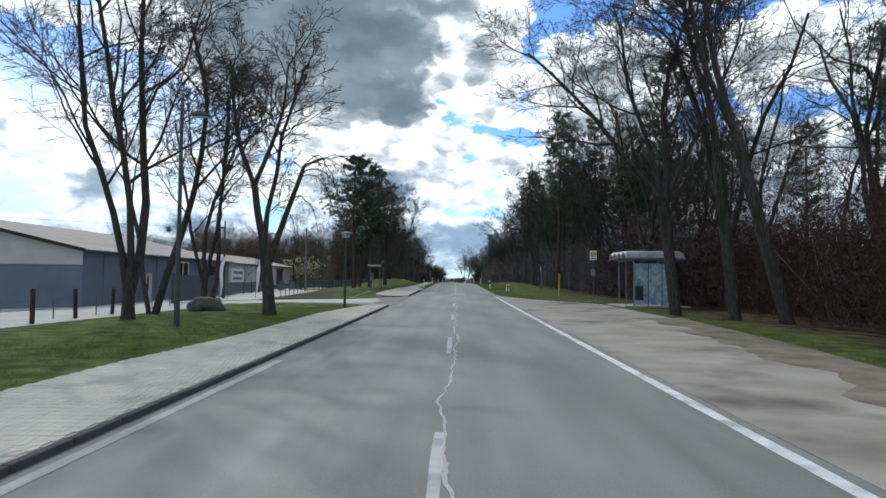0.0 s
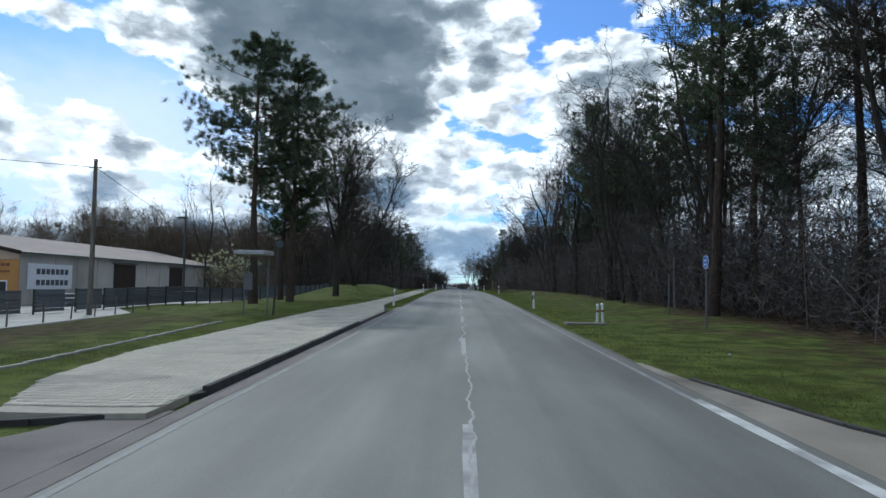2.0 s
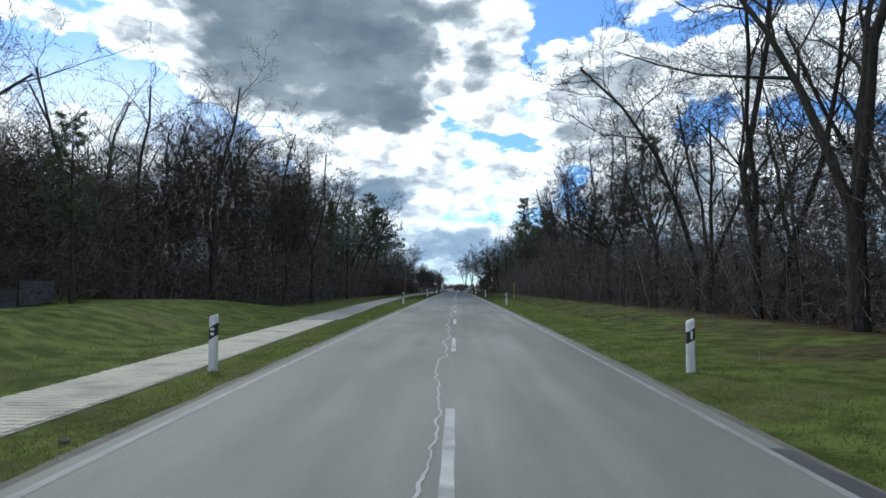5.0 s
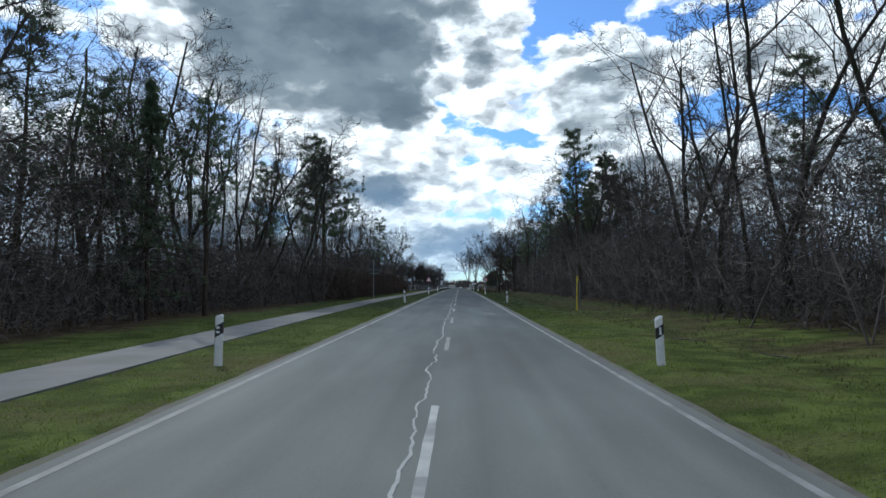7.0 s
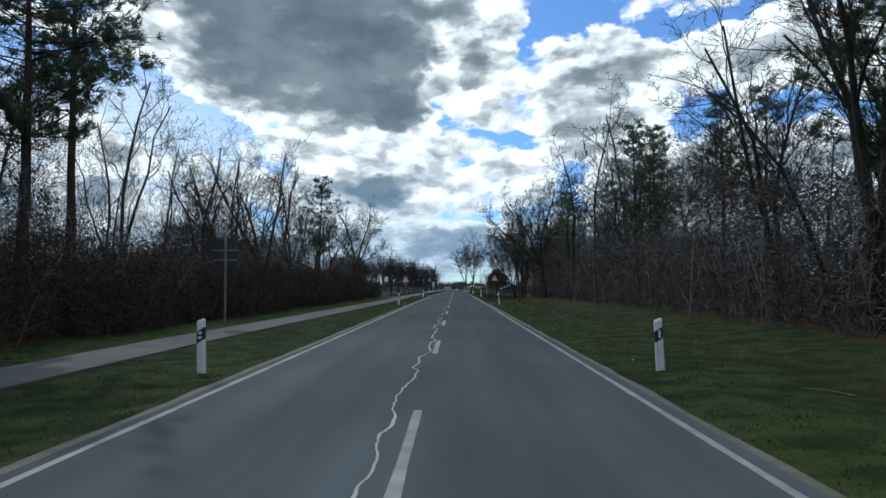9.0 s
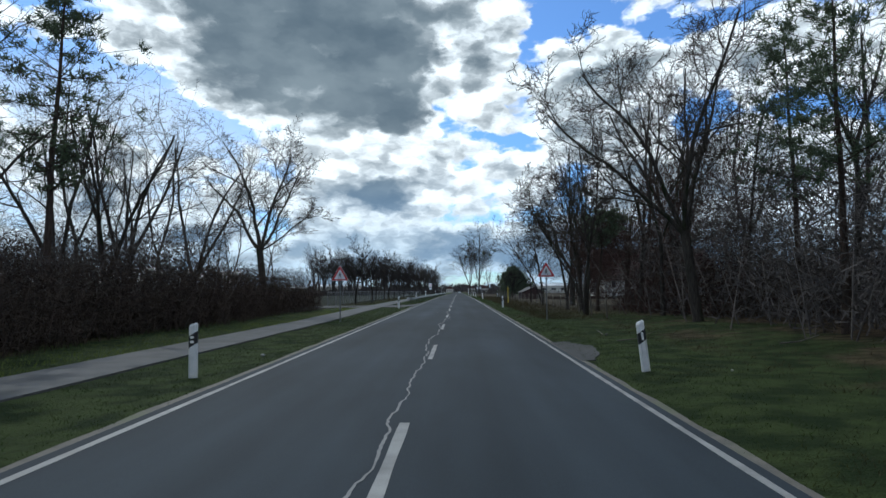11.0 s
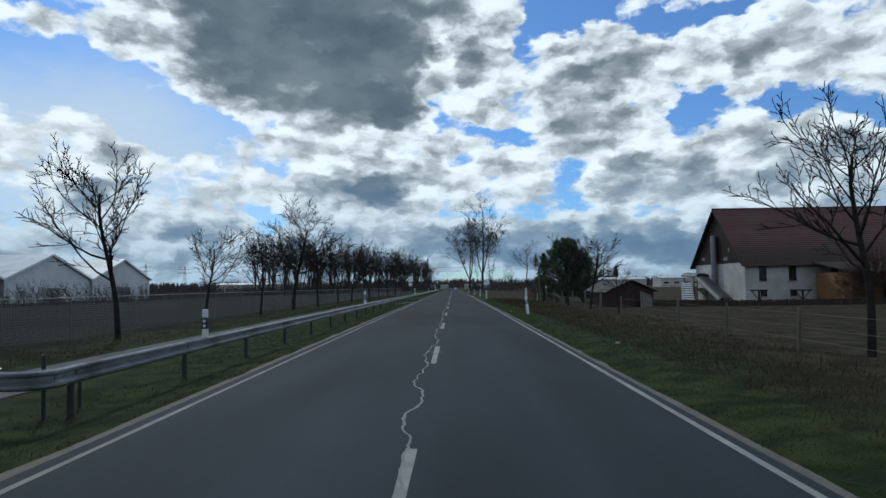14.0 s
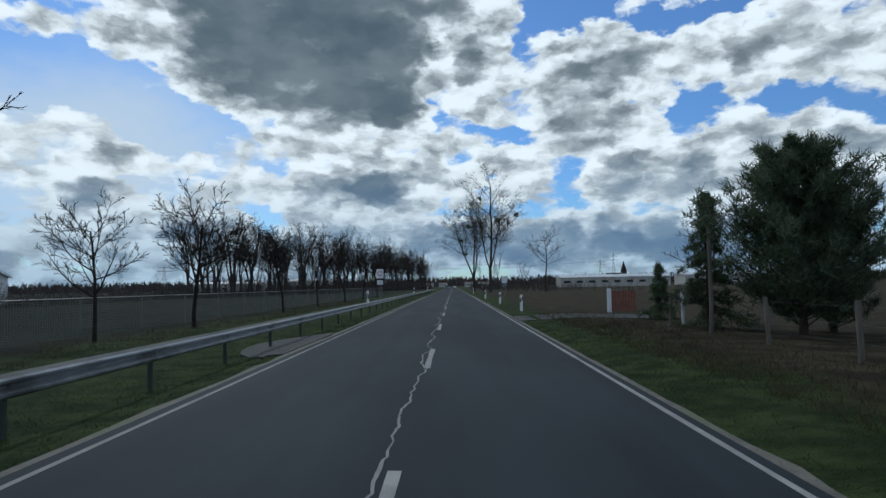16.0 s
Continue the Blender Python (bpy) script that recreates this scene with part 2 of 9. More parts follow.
M_SEAL = material("pale_crack_seal", (0.26, 0.26, 0.25), (0.42, 0.42, 0.40), 3.0, 0.7, 0.3, 40)
M_TAR = material("black_tar_patch", (0.03, 0.03, 0.032), (0.055, 0.055, 0.058), 1.5, 0.6, 0.3, 60)
M_PAVER = material("grey_concrete_paver", (0.375, 0.352, 0.278), (0.51, 0.478, 0.385), 1.2, 0.9, 0.4, 50, (0.31, 0.295, 0.245), 0.8, vary=0.07, bump_distance=0.004)
M_JOINT = material("sandy_joint_bed", (0.29, 0.272, 0.212), (0.40, 0.375, 0.30), 6, 0.95, 0.4, 50)
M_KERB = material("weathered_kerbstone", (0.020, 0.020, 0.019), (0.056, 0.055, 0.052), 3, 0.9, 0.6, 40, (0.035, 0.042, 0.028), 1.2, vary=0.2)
M_CONCRETE = material("pale_concrete", (0.27, 0.266, 0.232), (0.42, 0.412, 0.362), 0.7, 0.85, 0.4, 40, (0.26, 0.255, 0.235), 0.5)
M_APRON = material("pinkish_grey_worn_paving", (0.15, 0.136, 0.122), (0.26, 0.236, 0.214), 0.8, 0.9, 0.5, 50, (0.12, 0.11, 0.098), 0.4, specular=0.2)
# worn path tone taken darker; the late stretch's cloud shade is in it
M_TRACK = material("shaded_worn_track", (0.034, 0.035, 0.036), (0.068, 0.069, 0.068), 0.6, 0.9, 0.5, 50, (0.045, 0.044, 0.040), 0.3, specular=0.2)
M_PATH = material("grey_path_asphalt", (0.115, 0.113, 0.111), (0.195, 0.191, 0.186), 0.9, 0.85, 0.4, 60, (0.12, 0.12, 0.11), 0.5)
M_BARK = material("grey_brown_bark", (0.028, 0.025, 0.022), (0.088, 0.077, 0.066), 5, 0.9, 0.9, 30, (0.032, 0.038, 0.022), 0.8, specular=0.0, stretch=(3, 3, 0.6), bump_distance=0.03)
M_TWIG = material("brown_twigs", (0.042, 0.037, 0.033), (0.098, 0.085, 0.074), 2, 0.85, 0.0, 20, specular=0.0, vary=0.25)
M_PINE_BARK = material("scaly_pine_bark", (0.032, 0.026, 0.022), (0.098, 0.073, 0.058), 4, 0.9, 0.9, 25, (0.045, 0.038, 0.030), 0.7, specular=0.0, stretch=(3, 3, 0.7), bump_distance=0.03)
M_NEEDLE = material("dark_pine_needles", (0.045, 0.064, 0.046), (0.112, 0.138, 0.084), 1.2, 0.75, 0.0, 12, specular=0.25, vary=0.35)
M_BROWN_BRUSH = material("pale_brown_brush", (0.075, 0.060, 0.045), (0.19, 0.155, 0.118), 1.0, 0.9, 0.0, 12, specular=0.0, vary=0.4)
M_BRUSH = material("dead_brush_and_stems", (0.078, 0.069, 0.063), (0.148, 0.131, 0.119), 1.0, 0.9, 0.0, 12, specular=0.0, vary=0.2)
M_RED_BRUSH = material("reddish_bare_brush", (0.046, 0.030, 0.025), (0.100, 0.066, 0.055), 1.0, 0.9, 0.0, 12, specular=0.0, vary=0.2)
M_BLOSSOM = material("pale_blossom", (0.35, 0.36, 0.20), (0.62, 0.62, 0.42), 2, 0.8, 0.0, 12, vary=0.25)
M_GRASS_BLADE = material("spring_grass_blades", (0.060, 0.084, 0.018), (0.155, 0.192, 0.044), 0.35, 0.75, 0.0, 9, (0.13, 0.13, 0.055), 0.25, specular=0.2, vary=0.35)
# darker copy of the grass blades: cloud shade is put into this colour
M_GRASS_SHADED = material("shaded_grass_blades", (0.021, 0.035, 0.012), (0.046, 0.068, 0.023), 0.35, 0.85, 0.0, 9, (0.046, 0.044, 0.022), 0.25, specular=0.15, vary=0.35)
M_DRY_BLADE = material("dry_grass_blades", (0.030, 0.025, 0.016), (0.072, 0.060, 0.036), 0.4, 0.85, 0.0, 9, specular=0.15, vary=0.35)
M_WHITE = material("white_plastic", (0.62, 0.63, 0.63), (0.80, 0.80, 0.79), 4, 0.45, 0.1, 30, (0.52, 0.52, 0.49), 3)
M_BLACK = material("black_plastic", (0.012, 0.012, 0.013), (0.03, 0.03, 0.032), 6, 0.5, 0.1, 40)
M_REFLECT = material("white_reflector", (0.70, 0.70, 0.68), (0.85, 0.85, 0.85), 10, 0.2, 0.1, 60)
M_ZINC = material("galvanised_steel", (0.15, 0.155, 0.16), (0.26, 0.265, 0.27), 2.5, 0.5, 0.15, 30, (0.11, 0.11, 0.11), 1.2, metallic=0.4)
M_RAIL = material("weathered_zinc_rail", (0.22, 0.235, 0.25), (0.36, 0.375, 0.39), 2.5, 0.40, 0.15, 30, (0.14, 0.145, 0.15), 1.2, metallic=0.75)
M_POLE = material("grey_painted_steel", (0.085, 0.09, 0.095), (0.15, 0.157, 0.163), 3, 0.5, 0.1, 40, (0.12, 0.11, 0.10), 2)
M_DARK_POLE = material("dark_green_steel", (0.018, 0.024, 0.020), (0.04, 0.05, 0.043), 3, 0.5, 0.1, 40)
M_YELLOW = material("yellow_marker_paint", (0.50, 0.36, 0.02), (0.68, 0.52, 0.05), 4, 0.5, 0.1, 40, (0.40, 0.30, 0.05), 2)
M_RED = material("red_sign_film", (0.42, 0.015, 0.02), (0.55, 0.03, 0.035), 4, 0.4, 0.0, 40)
M_SIGN_WHITE = material("white_sign_film", (0.62, 0.64, 0.68), (0.74, 0.76, 0.80), 4, 0.4, 0.0, 40)
M_SHELL = material("grey_roof_shell", (0.24, 0.245, 0.25), (0.38, 0.385, 0.39), 3, 0.5, 0.15, 30, (0.18, 0.18, 0.175), 1.2)
M_BLUE = material("blue_sign_film", (0.02, 0.09, 0.36), (0.04, 0.14, 0.48), 4, 0.4, 0.0, 40)
M_GREEN_SIGN = material("green_sign_film", (0.03, 0.20, 0.08), (0.05, 0.27, 0.11), 4, 0.4, 0.0, 40)
M_WOOD = material("weathered_grey_wood", (0.07, 0.06, 0.05), (0.19, 0.165, 0.135), 3, 0.85, 0.6, 25, (0.05, 0.05, 0.04), 1, stretch=(4, 4, 0.6))
M_DARK_WOOD = material("dark_stained_boards", (0.020, 0.015, 0.012), (0.052, 0.038, 0.030), 3, 0.85, 0.5, 25, specular=0.2, stretch=(4, 4, 0.6), vary=0.25)
M_PLASTER = material("off_white_plaster", (0.38, 0.37, 0.345), (0.52, 0.505, 0.47), 1.0, 0.9, 0.3, 30, (0.36, 0.35, 0.31), 0.35)
M_TILE = material("red_brown_roof_tile", (0.042, 0.017, 0.014), (0.10, 0.036, 0.028), 0.8, 0.75, 0.4, 20, (0.07, 0.04, 0.03), 0.35, vary=0.25)
M_ORANGE = material("orange_facade_paint", (0.36, 0.17, 0.045), (0.48, 0.25, 0.075), 0.8, 0.8, 0.2, 25, (0.44, 0.24, 0.10), 0.4)
M_OCHRE = material("dull_ochre_boards", (0.17, 0.080, 0.028), (0.25, 0.125, 0.045), 0.8, 0.85, 0.3, 25, (0.12, 0.06, 0.03), 0.4)
M_BLUE_WALL = material("blue_grey_steel_cladding", (0.070, 0.095, 0.125), (0.12, 0.15, 0.19), 0.6, 0.6, 0.2, 25, (0.09, 0.11, 0.13), 0.3)
M_LIGHT_WALL = material("light_grey_cladding", (0.34, 0.325, 0.295), (0.47, 0.45, 0.41), 0.6, 0.8, 0.2, 25, (0.30, 0.285, 0.25), 0.3)
M_WHITE_CLAD = material("white_steel_cladding", (0.46, 0.47, 0.48), (0.60, 0.61, 0.62), 0.5, 0.6, 0.15, 20, (0.52, 0.53, 0.52), 0.2)
M_FELT = material("dark_roofing_felt", (0.045, 0.043, 0.042), (0.11, 0.105, 0.10), 1.5, 0.9, 0.5, 25, (0.06, 0.055, 0.05), 0.6)
M_ETERNIT = material("brownish_corrugated_roof", (0.19, 0.155, 0.13), (0.32, 0.265, 0.225), 0.6, 0.85, 0.3, 20, (0.22, 0.21, 0.19), 0.3)
M_METAL_ROOF = material("pale_metal_roof", (0.42, 0.44, 0.46), (0.60, 0.62, 0.64), 0.5, 0.5, 0.1, 20, (0.36, 0.37, 0.38), 0.2)
M_STACK = material("dark_stacked_goods", (0.035, 0.042, 0.052), (0.10, 0.115, 0.13), 1.5, 0.7, 0.3, 20, vary=0.4)
M_STONE = material("grey_boulder", (0.035, 0.031, 0.028), (0.11, 0.10, 0.09), 2.5, 0.9, 0.8, 20, (0.06, 0.07, 0.04), 1.2, bump_distance=0.03)
M_BRICK = material("red_brick_wall", (0.13, 0.05, 0.035), (0.25, 0.10, 0.07), 3, 0.9, 0.5, 25)
M_WINDOW_DARK = material("dark_window_glass", (0.015, 0.018, 0.022), (0.03, 0.035, 0.04), 1, 0.08, 0.0, 5)
M_FAR_WOOD = material("far_bare_wood", (0.034, 0.031, 0.031), (0.078, 0.070, 0.066), 0.3, 0.95, 0.0, 3, vary=0.2, specular=0.0)
M_DULL_GLASS = material("dirty_painted_panel", (0.20, 0.30, 0.32), (0.50, 0.58, 0.58), 2.2, 0.35, 0.1, 9, (0.10, 0.22, 0.36), 1.6)
M_PANE = bpy.data.materials.new("clear_glass_pane")
M_PANE.use_nodes = True
M_PANE.node_tree.nodes["Principled BSDF"].inputs["Transmission Weight"].default_value = 1.0
M_PANE.node_tree.nodes["Principled BSDF"].inputs["Roughness"].default_value = 0.04
M_PANE.node_tree.nodes["Principled BSDF"].inputs["IOR"].default_value = 1.1
M_PANE.node_tree.nodes["Principled BSDF"].inputs["Base Color"].default_value = (0.82, 0.90, 0.88, 1)
M_WIRE = material("grey_fence_wire", (0.07, 0.075, 0.073), (0.12, 0.126, 0.12), 3, 0.6, 0.0, 30)
M_CREAM = material("cream_window_frame", (0.42, 0.38, 0.26), (0.56, 0.52, 0.38), 2, 0.6, 0.2, 30)
M_PEACH = material("peach_plaster", (0.50, 0.36, 0.26), (0.62, 0.47, 0.35), 1.2, 0.85, 0.3, 30)
# bark darkened so the young trees look backlit; the shade is in the colour
M_YOUNG_BARK = material("backlit_young_bark", (0.018, 0.016, 0.015), (0.046, 0.040, 0.036), 4, 0.9, 0.4, 30, specular=0.0)
# darker copy of the brush: shade of the late stretch painted into the stems
M_HEDGE = material("shaded_brown_hedge_stems", (0.040, 0.031, 0.026), (0.085, 0.066, 0.054), 1.0, 0.9, 0.0, 12, specular=0.0, vary=0.3)
M_PAINT_WORN = material("dirty_worn_road_paint", (0.10, 0.10, 0.098), (0.21, 0.21, 0.20), 2.0, 0.75, 0.3, 60, (0.11, 0.11, 0.108), 1.2, bump_distance=0.003)
M_GATE = material("blue_grey_gate_steel", (0.030, 0.038, 0.055), (0.060, 0.074, 0.100), 1.5, 0.55, 0.2, 30, vary=0.1)
M_SEAL_DARK = material("darker_crack_seal", (0.13, 0.13, 0.13), (0.23, 0.23, 0.225), 3.0, 0.75, 0.3, 40)
M_SHED = material("dark_red_shed_boards", (0.018, 0.009, 0.008), (0.052, 0.023, 0.018), 3, 0.85, 0.5, 25, stretch=(4, 4, 0.6), vary=0.25)
M_FLAG = material("white_banner_cloth", (0.60, 0.61, 0.62), (0.78, 0.78, 0.78), 2, 0.8, 0.2, 20, (0.35, 0.42, 0.5), 1.0)


def let_through(mat, share, tint):
    """Thin leaves and blades pass part of the light on."""
    nt = mat.node_tree
    p = nt.nodes["Principled BSDF"]
    thin = nt.nodes.new("ShaderNodeBsdfTranslucent")
    hue = nt.nodes.new("ShaderNodeMix")
    hue.data_type, hue.blend_type = "RGBA", "MULTIPLY"
    hue.inputs[0].default_value, hue.inputs[7].default_value = 1.0, (*tint, 1)
    nt.links.new(p.inputs["Base Color"].links[0].from_socket, hue.inputs[6])
    nt.links.new(hue.outputs[2], thin.inputs["Color"])
    both = nt.nodes.new("ShaderNodeMixShader")
    both.inputs[0].default_value = share
    nt.links.new(p.outputs[0], both.inputs[1])
    nt.links.new(thin.outputs[0], both.inputs[2])
    nt.links.new(both.outputs[0], nt.nodes["Material Output"].inputs["Surface"])


for blade in (M_GRASS_BLADE, M_GRASS_SHADED, M_DRY_BLADE):
    let_through(blade, 0.38, (1.1, 1.12, 0.8))
let_through(M_NEEDLE, 0.25, (1.1, 1.2, 0.8))
let_through(M_BLOSSOM, 0.4, (1.0, 1.0, 0.9))


# ---- building helpers ----
class Shape:
    """Gathers vertices and faces, and becomes one mesh object."""

    def __init__(self):
        self.v, self.f = [], []

    def add(self, verts, faces):
        n = len(self.v)
        self.v.extend(verts)
        self.f.extend(tuple(n + i for i in q) for q in faces)
        return self

    def box(self, x0, y0, z0, x1, y1, z1, bevel=0.0):
        if bevel:
            bm = bmesh.new()
            bmesh.ops.create_cube(bm, size=1, matrix=Matrix.Translation(((x0 + x1) / 2, (y0 + y1) / 2, (z0 + z1) / 2)) @ Matrix.Diagonal((x1 - x0, y1 - y0, z1 - z0, 1)))
            bmesh.ops.bevel(bm, geom=bm.edges[:], offset=bevel, segments=1, affect="EDGES")
            bm.verts.index_update()
            self.add([v.co.copy() for v in bm.verts], [[v.index for v in f.verts] for f in bm.faces])
            bm.free()
            return self
        return self.add([(x0, y0, z0), (x1, y0, z0), (x1, y1, z0), (x0, y1, z0), (x0, y0, z1), (x1, y0, z1), (x1, y1, z1), (x0, y1, z1)],
                        [(3, 2, 1, 0), (4, 5, 6, 7), (0, 1, 5, 4), (1, 2, 6, 5), (2, 3, 7, 6), (3, 0, 4, 7)])

    def tube(self, points, radii, sides=6, cap=True):
        """A tapered tube along points."""
        pts = [Vector(p) for p in points]
        n = len(self.v)
        d = pts[1] - pts[0]
        side = d.orthogonal().normalized()
        for i, p in enumerate(pts):
            t = (pts[min(i + 1, len(pts) - 1)] - pts[max(i - 1, 0)]).normalized()
            side = (side - t * side.dot(t)).normalized()
            up = t.cross(side)
            for k in range(sides):
                a = 2 * math.pi * k / sides
                self.v.append(p + (side * math.cos(a) + up * math.sin(a)) * radii[i])
        for i in range(len(pts) - 1):
            for k in range(sides):
                a, b = n + i * sides + k, n + i * sides + (k + 1) % sides
                self.f.append((a, b, b + sides, a + sides))
        if cap:
            self.f.append(tuple(range(n + sides - 1, n - 1, -1)))
            self.f.append(tuple(range(n + (len(pts) - 1) * sides, n + len(pts) * sides)))
        return self

    def prism(self, outline, y0, y1):
        """An outline of (x, z) drawn out from y0 to y1."""
        n = len(outline)
        return self.add([(x, y0, z) for x, z in outline] + [(x, y1, z) for x, z in outline],
                        [tuple(range(n)), tuple(range(2 * n - 1, n - 1, -1))] + [(i, n + i, n + (i + 1) % n, (i + 1) % n) for i in range(n)])

    def prism_x(self, outline, x0, x1):
        """An outline of (y, z) drawn out from x0 to x1."""
        n = len(outline)
        return self.add([(x0, y, z) for y, z in outline] + [(x1, y, z) for y, z in outline],
                        [tuple(range(n - 1, -1, -1)), tuple(range(n, 2 * n))] + [((i + 1) % n, n + (i + 1) % n, n + i, i) for i in range(n)])

    def mesh(self, name, mat, smooth=False):
        me = bpy.data.meshes.new(name)
        me.from_pydata([tuple(v) for v in self.v], [], self.f)
        me.materials.append(mat)
        if smooth:
            me.polygons.foreach_set("use_smooth", [True] * len(me.polygons))
        me.update()
        return me


def part(name, shape, mat, parent=None, label="", smooth=False):
    """One mesh object out of a Shape (or a finished mesh), under its thing."""
    ob = new(name, shape.mesh(name, mat, smooth) if isinstance(shape, Shape) else shape)
    ob.parent = parent
    return tagged(ob, label)


def thing(name, label, category, at=None, group="", kind=""):
    ob = new(name)
    ob.matrix_basis = at or Matrix()
    ob.empty_display_size = 0.2
    return tagged(ob, label, category, group, kind)


def setting(name, shape, mat, label="", category="", smooth=False):
    return tagged(part(name, shape, mat, None, "", smooth), label, category, "", "structure")


def big_mesh(name, verts, faces, mat):
    """A large mesh out of numpy arrays: verts n x 3, faces n x 3 or n x 4."""
    me = bpy.data.meshes.new(name)
    k = faces.shape[1]
    me.vertices.add(len(verts))
    me.vertices.foreach_set("co", np.asarray(verts, dtype=np.float32).ravel())
    me.loops.add(faces.size)
    me.loops.foreach_set("vertex_index", faces.ravel().astype(np.int32))
    me.polygons.add(len(faces))
    me.polygons.foreach_set("loop_start", np.arange(0, faces.size, k, dtype=np.int32))
    me.update(calc_edges=True)
    me.materials.append(mat)
    return me


# ---- lie of the land: the road's rise and fall, its cross slope, the ground beside it ----
GRADES = [(-200, 0.3), (0, 0.3), (50, 0.62), (95, 0.8), (115, 0.6), (150, 0.03), (250, -0.1), (350, -0.25), (400, -0.42), (1000, -0.5), (1100, 0), (6000, 0)]
_y = np.arange(-200, 5000, 1.0)
_z = np.cumsum(np.tan(np.radians(np.interp(_y, *zip(*GRADES)))))
_z -= np.interp(0, _y, _z)
LEFT_EDGE, RIGHT_EDGE = -4.22, 4.42


def rise(y):
    return float(np.interp(y, _y, _z))


def smooth_step(a, b, v):
    s = min(1.0, max(0.0, (v - a) / (b - a)))
    return s * s * (3 - 2 * s)


def lie(x, y):
    """The height of the ground (on the road: of its surface) at a place."""
    slope = math.tan(radians(1.5 * smooth_step(10, 150, y)))
    z = rise(y)
    if x > RIGHT_EDGE:
        k = smooth_step(RIGHT_EDGE, RIGHT_EDGE + 1.3, x)
        off = -min(0.6, 0.035 * max(0.0, x - 9)) * smooth_step(320, 350, y)
        off += 0.35 * smooth_step(8, 14, x) * (1 - smooth_step(290, 320, y)) * smooth_step(60, 90, y)
        return z + (1 - k) * -slope * RIGHT_EDGE + k * off
    if x < LEFT_EDGE:
        k = smooth_step(-LEFT_EDGE, -LEFT_EDGE + 1.3, -x)
        off = -min(0.9, 0.035 * max(0.0, -x - 13)) * (1 - smooth_step(130, 155, y)) * smooth_step(15, 40, y)
        off -= 0.35 * smooth_step(17, 23, -x) * smooth_step(92, 106, y) * (1 - smooth_step(138, 155, y))
        off += 1.1 * smooth_step(9.5, 15, -x) * smooth_step(112, 128, y) * (1 - smooth_step(150, 170, y)) * (1 - smooth_step(17, 22, -x) * (1 - smooth_step(140, 152, y)))
        return z + (1 - k) * -slope * LEFT_EDGE + k * off
    return z - slope * x


def sheet(name, rows, mat, offset=0.0, depth=0.0, parent=None):
    """A surface on the land: rows of (y, [x...]) with the same number of x in each; depth closes its sides downwards."""
    s = Shape()
    n = len(rows[0][1])
    for y, xs in rows:
        s.v.extend((x, y, lie(x, y) + offset) for x in xs)
    for j in range(len(rows) - 1):
        for i in range(n - 1):
            a = j * n + i
            s.f.append((a, a + 1, a + n + 1, a + n))
    if depth:
        m = len(s.v)
        ring = [i for i in range(n)] + [j * n + n - 1 for j in range(1, len(rows))] + [(len(rows) - 1) * n + i for i in range(n - 2, -1, -1)] + [j * n for j in range(len(rows) - 2, 0, -1)]
        s.v.extend((s.v[i][0], s.v[i][1], s.v[i][2] - depth) for i in ring)
        for k in range(len(ring)):
            k2 = (k + 1) % len(ring)
            s.f.append((ring[k2], ring[k], m + k, m + k2))
    return part(name, s, mat, parent)


def spread(a, b, n):
    return [a + (b - a) * i / (n - 1) for i in range(n)]


def steps(a, b, d):
    n = max(1, round((b - a) / d))
    return [a + (b - a) * i / n for i in range(n + 1)]


# ---- ground ----
gm = bpy.data.materials.new("grass_litter_and_fields")
gm.use_nodes = True
gt = gm.node_tree


def gnode(kind, **values):
    n = gt.nodes.new(kind)
    for k, v in values.items():
        n.inputs[k].default_value = v
    return n


def gmap(value, a, b):
    n = gnode("ShaderNodeMapRange")
    n.interpolation_type = "SMOOTHSTEP"
    gt.links.new(value, n.inputs[0])
    n.inputs[1].default_value, n.inputs[2].default_value = a, b
    return n.outputs[0]


def gmix(fac, a, b):
    n = gnode("ShaderNodeMix")
    n.data_type = "RGBA"
    gt.links.new(fac, n.inputs[0])
    for i, v in ((6, a), (7, b)):
        if isinstance(v, tuple):
            n.inputs[i].default_value = (*v, 1)
        else:
            gt.links.new(v, n.inputs[i])
    return n.outputs[2]


def gmath(op, a, b):
    n = gnode("ShaderNodeMath")
    n.operation = op
    for i, v in enumerate((a, b)):
        if isinstance(v, (int, float)):
            n.inputs[i].default_value = v
        else:
            gt.links.new(v, n.inputs[i])
    return n.outputs[0]


gpos = gnode("ShaderNodeTexCoord").outputs["Object"]
gsep = gnode("ShaderNodeSeparateXYZ")
gt.links.new(gpos, gsep.inputs[0])


def gnoise(scale, detail=5):
    n = gnode("ShaderNodeTexNoise", Scale=scale, Detail=detail)
    gt.links.new(gpos, n.inputs["Vector"])
    return n.outputs["Fac"]


wander = gmath("MULTIPLY", gmath("SUBTRACT", gnoise(0.25, 6), 0.5), 7.0)
gx, gy = gmath("ADD", gsep.outputs[0], wander), gmath("ADD", gsep.outputs[1], wander)
green = gmix(gmap(gnoise(1.3, 6), 0.35, 0.65), (0.056, 0.074, 0.018), (0.124, 0.156, 0.040))
green = gmix(gmap(gnoise(0.35, 5), 0.52, 0.72), green, (0.12, 0.115, 0.050))
green = gmix(gmap(gnoise(14, 3), 0.55, 0.75), green, (0.052, 0.050, 0.026))
litter = gmix(gmap(gnoise(2.2, 6), 0.35, 0.65), (0.035, 0.026, 0.017), (0.10, 0.072, 0.045))
# dry, field and dull carry the late stretch's cloud shade in their tones
dry = gmix(gmap(gnoise(0.9, 6), 0.35, 0.65), (0.026, 0.022, 0.015), (0.060, 0.049, 0.031))
field = gmix(gmap(gnoise(0.15, 6), 0.4, 0.6), (0.014, 0.018, 0.013), (0.027, 0.030, 0.020))
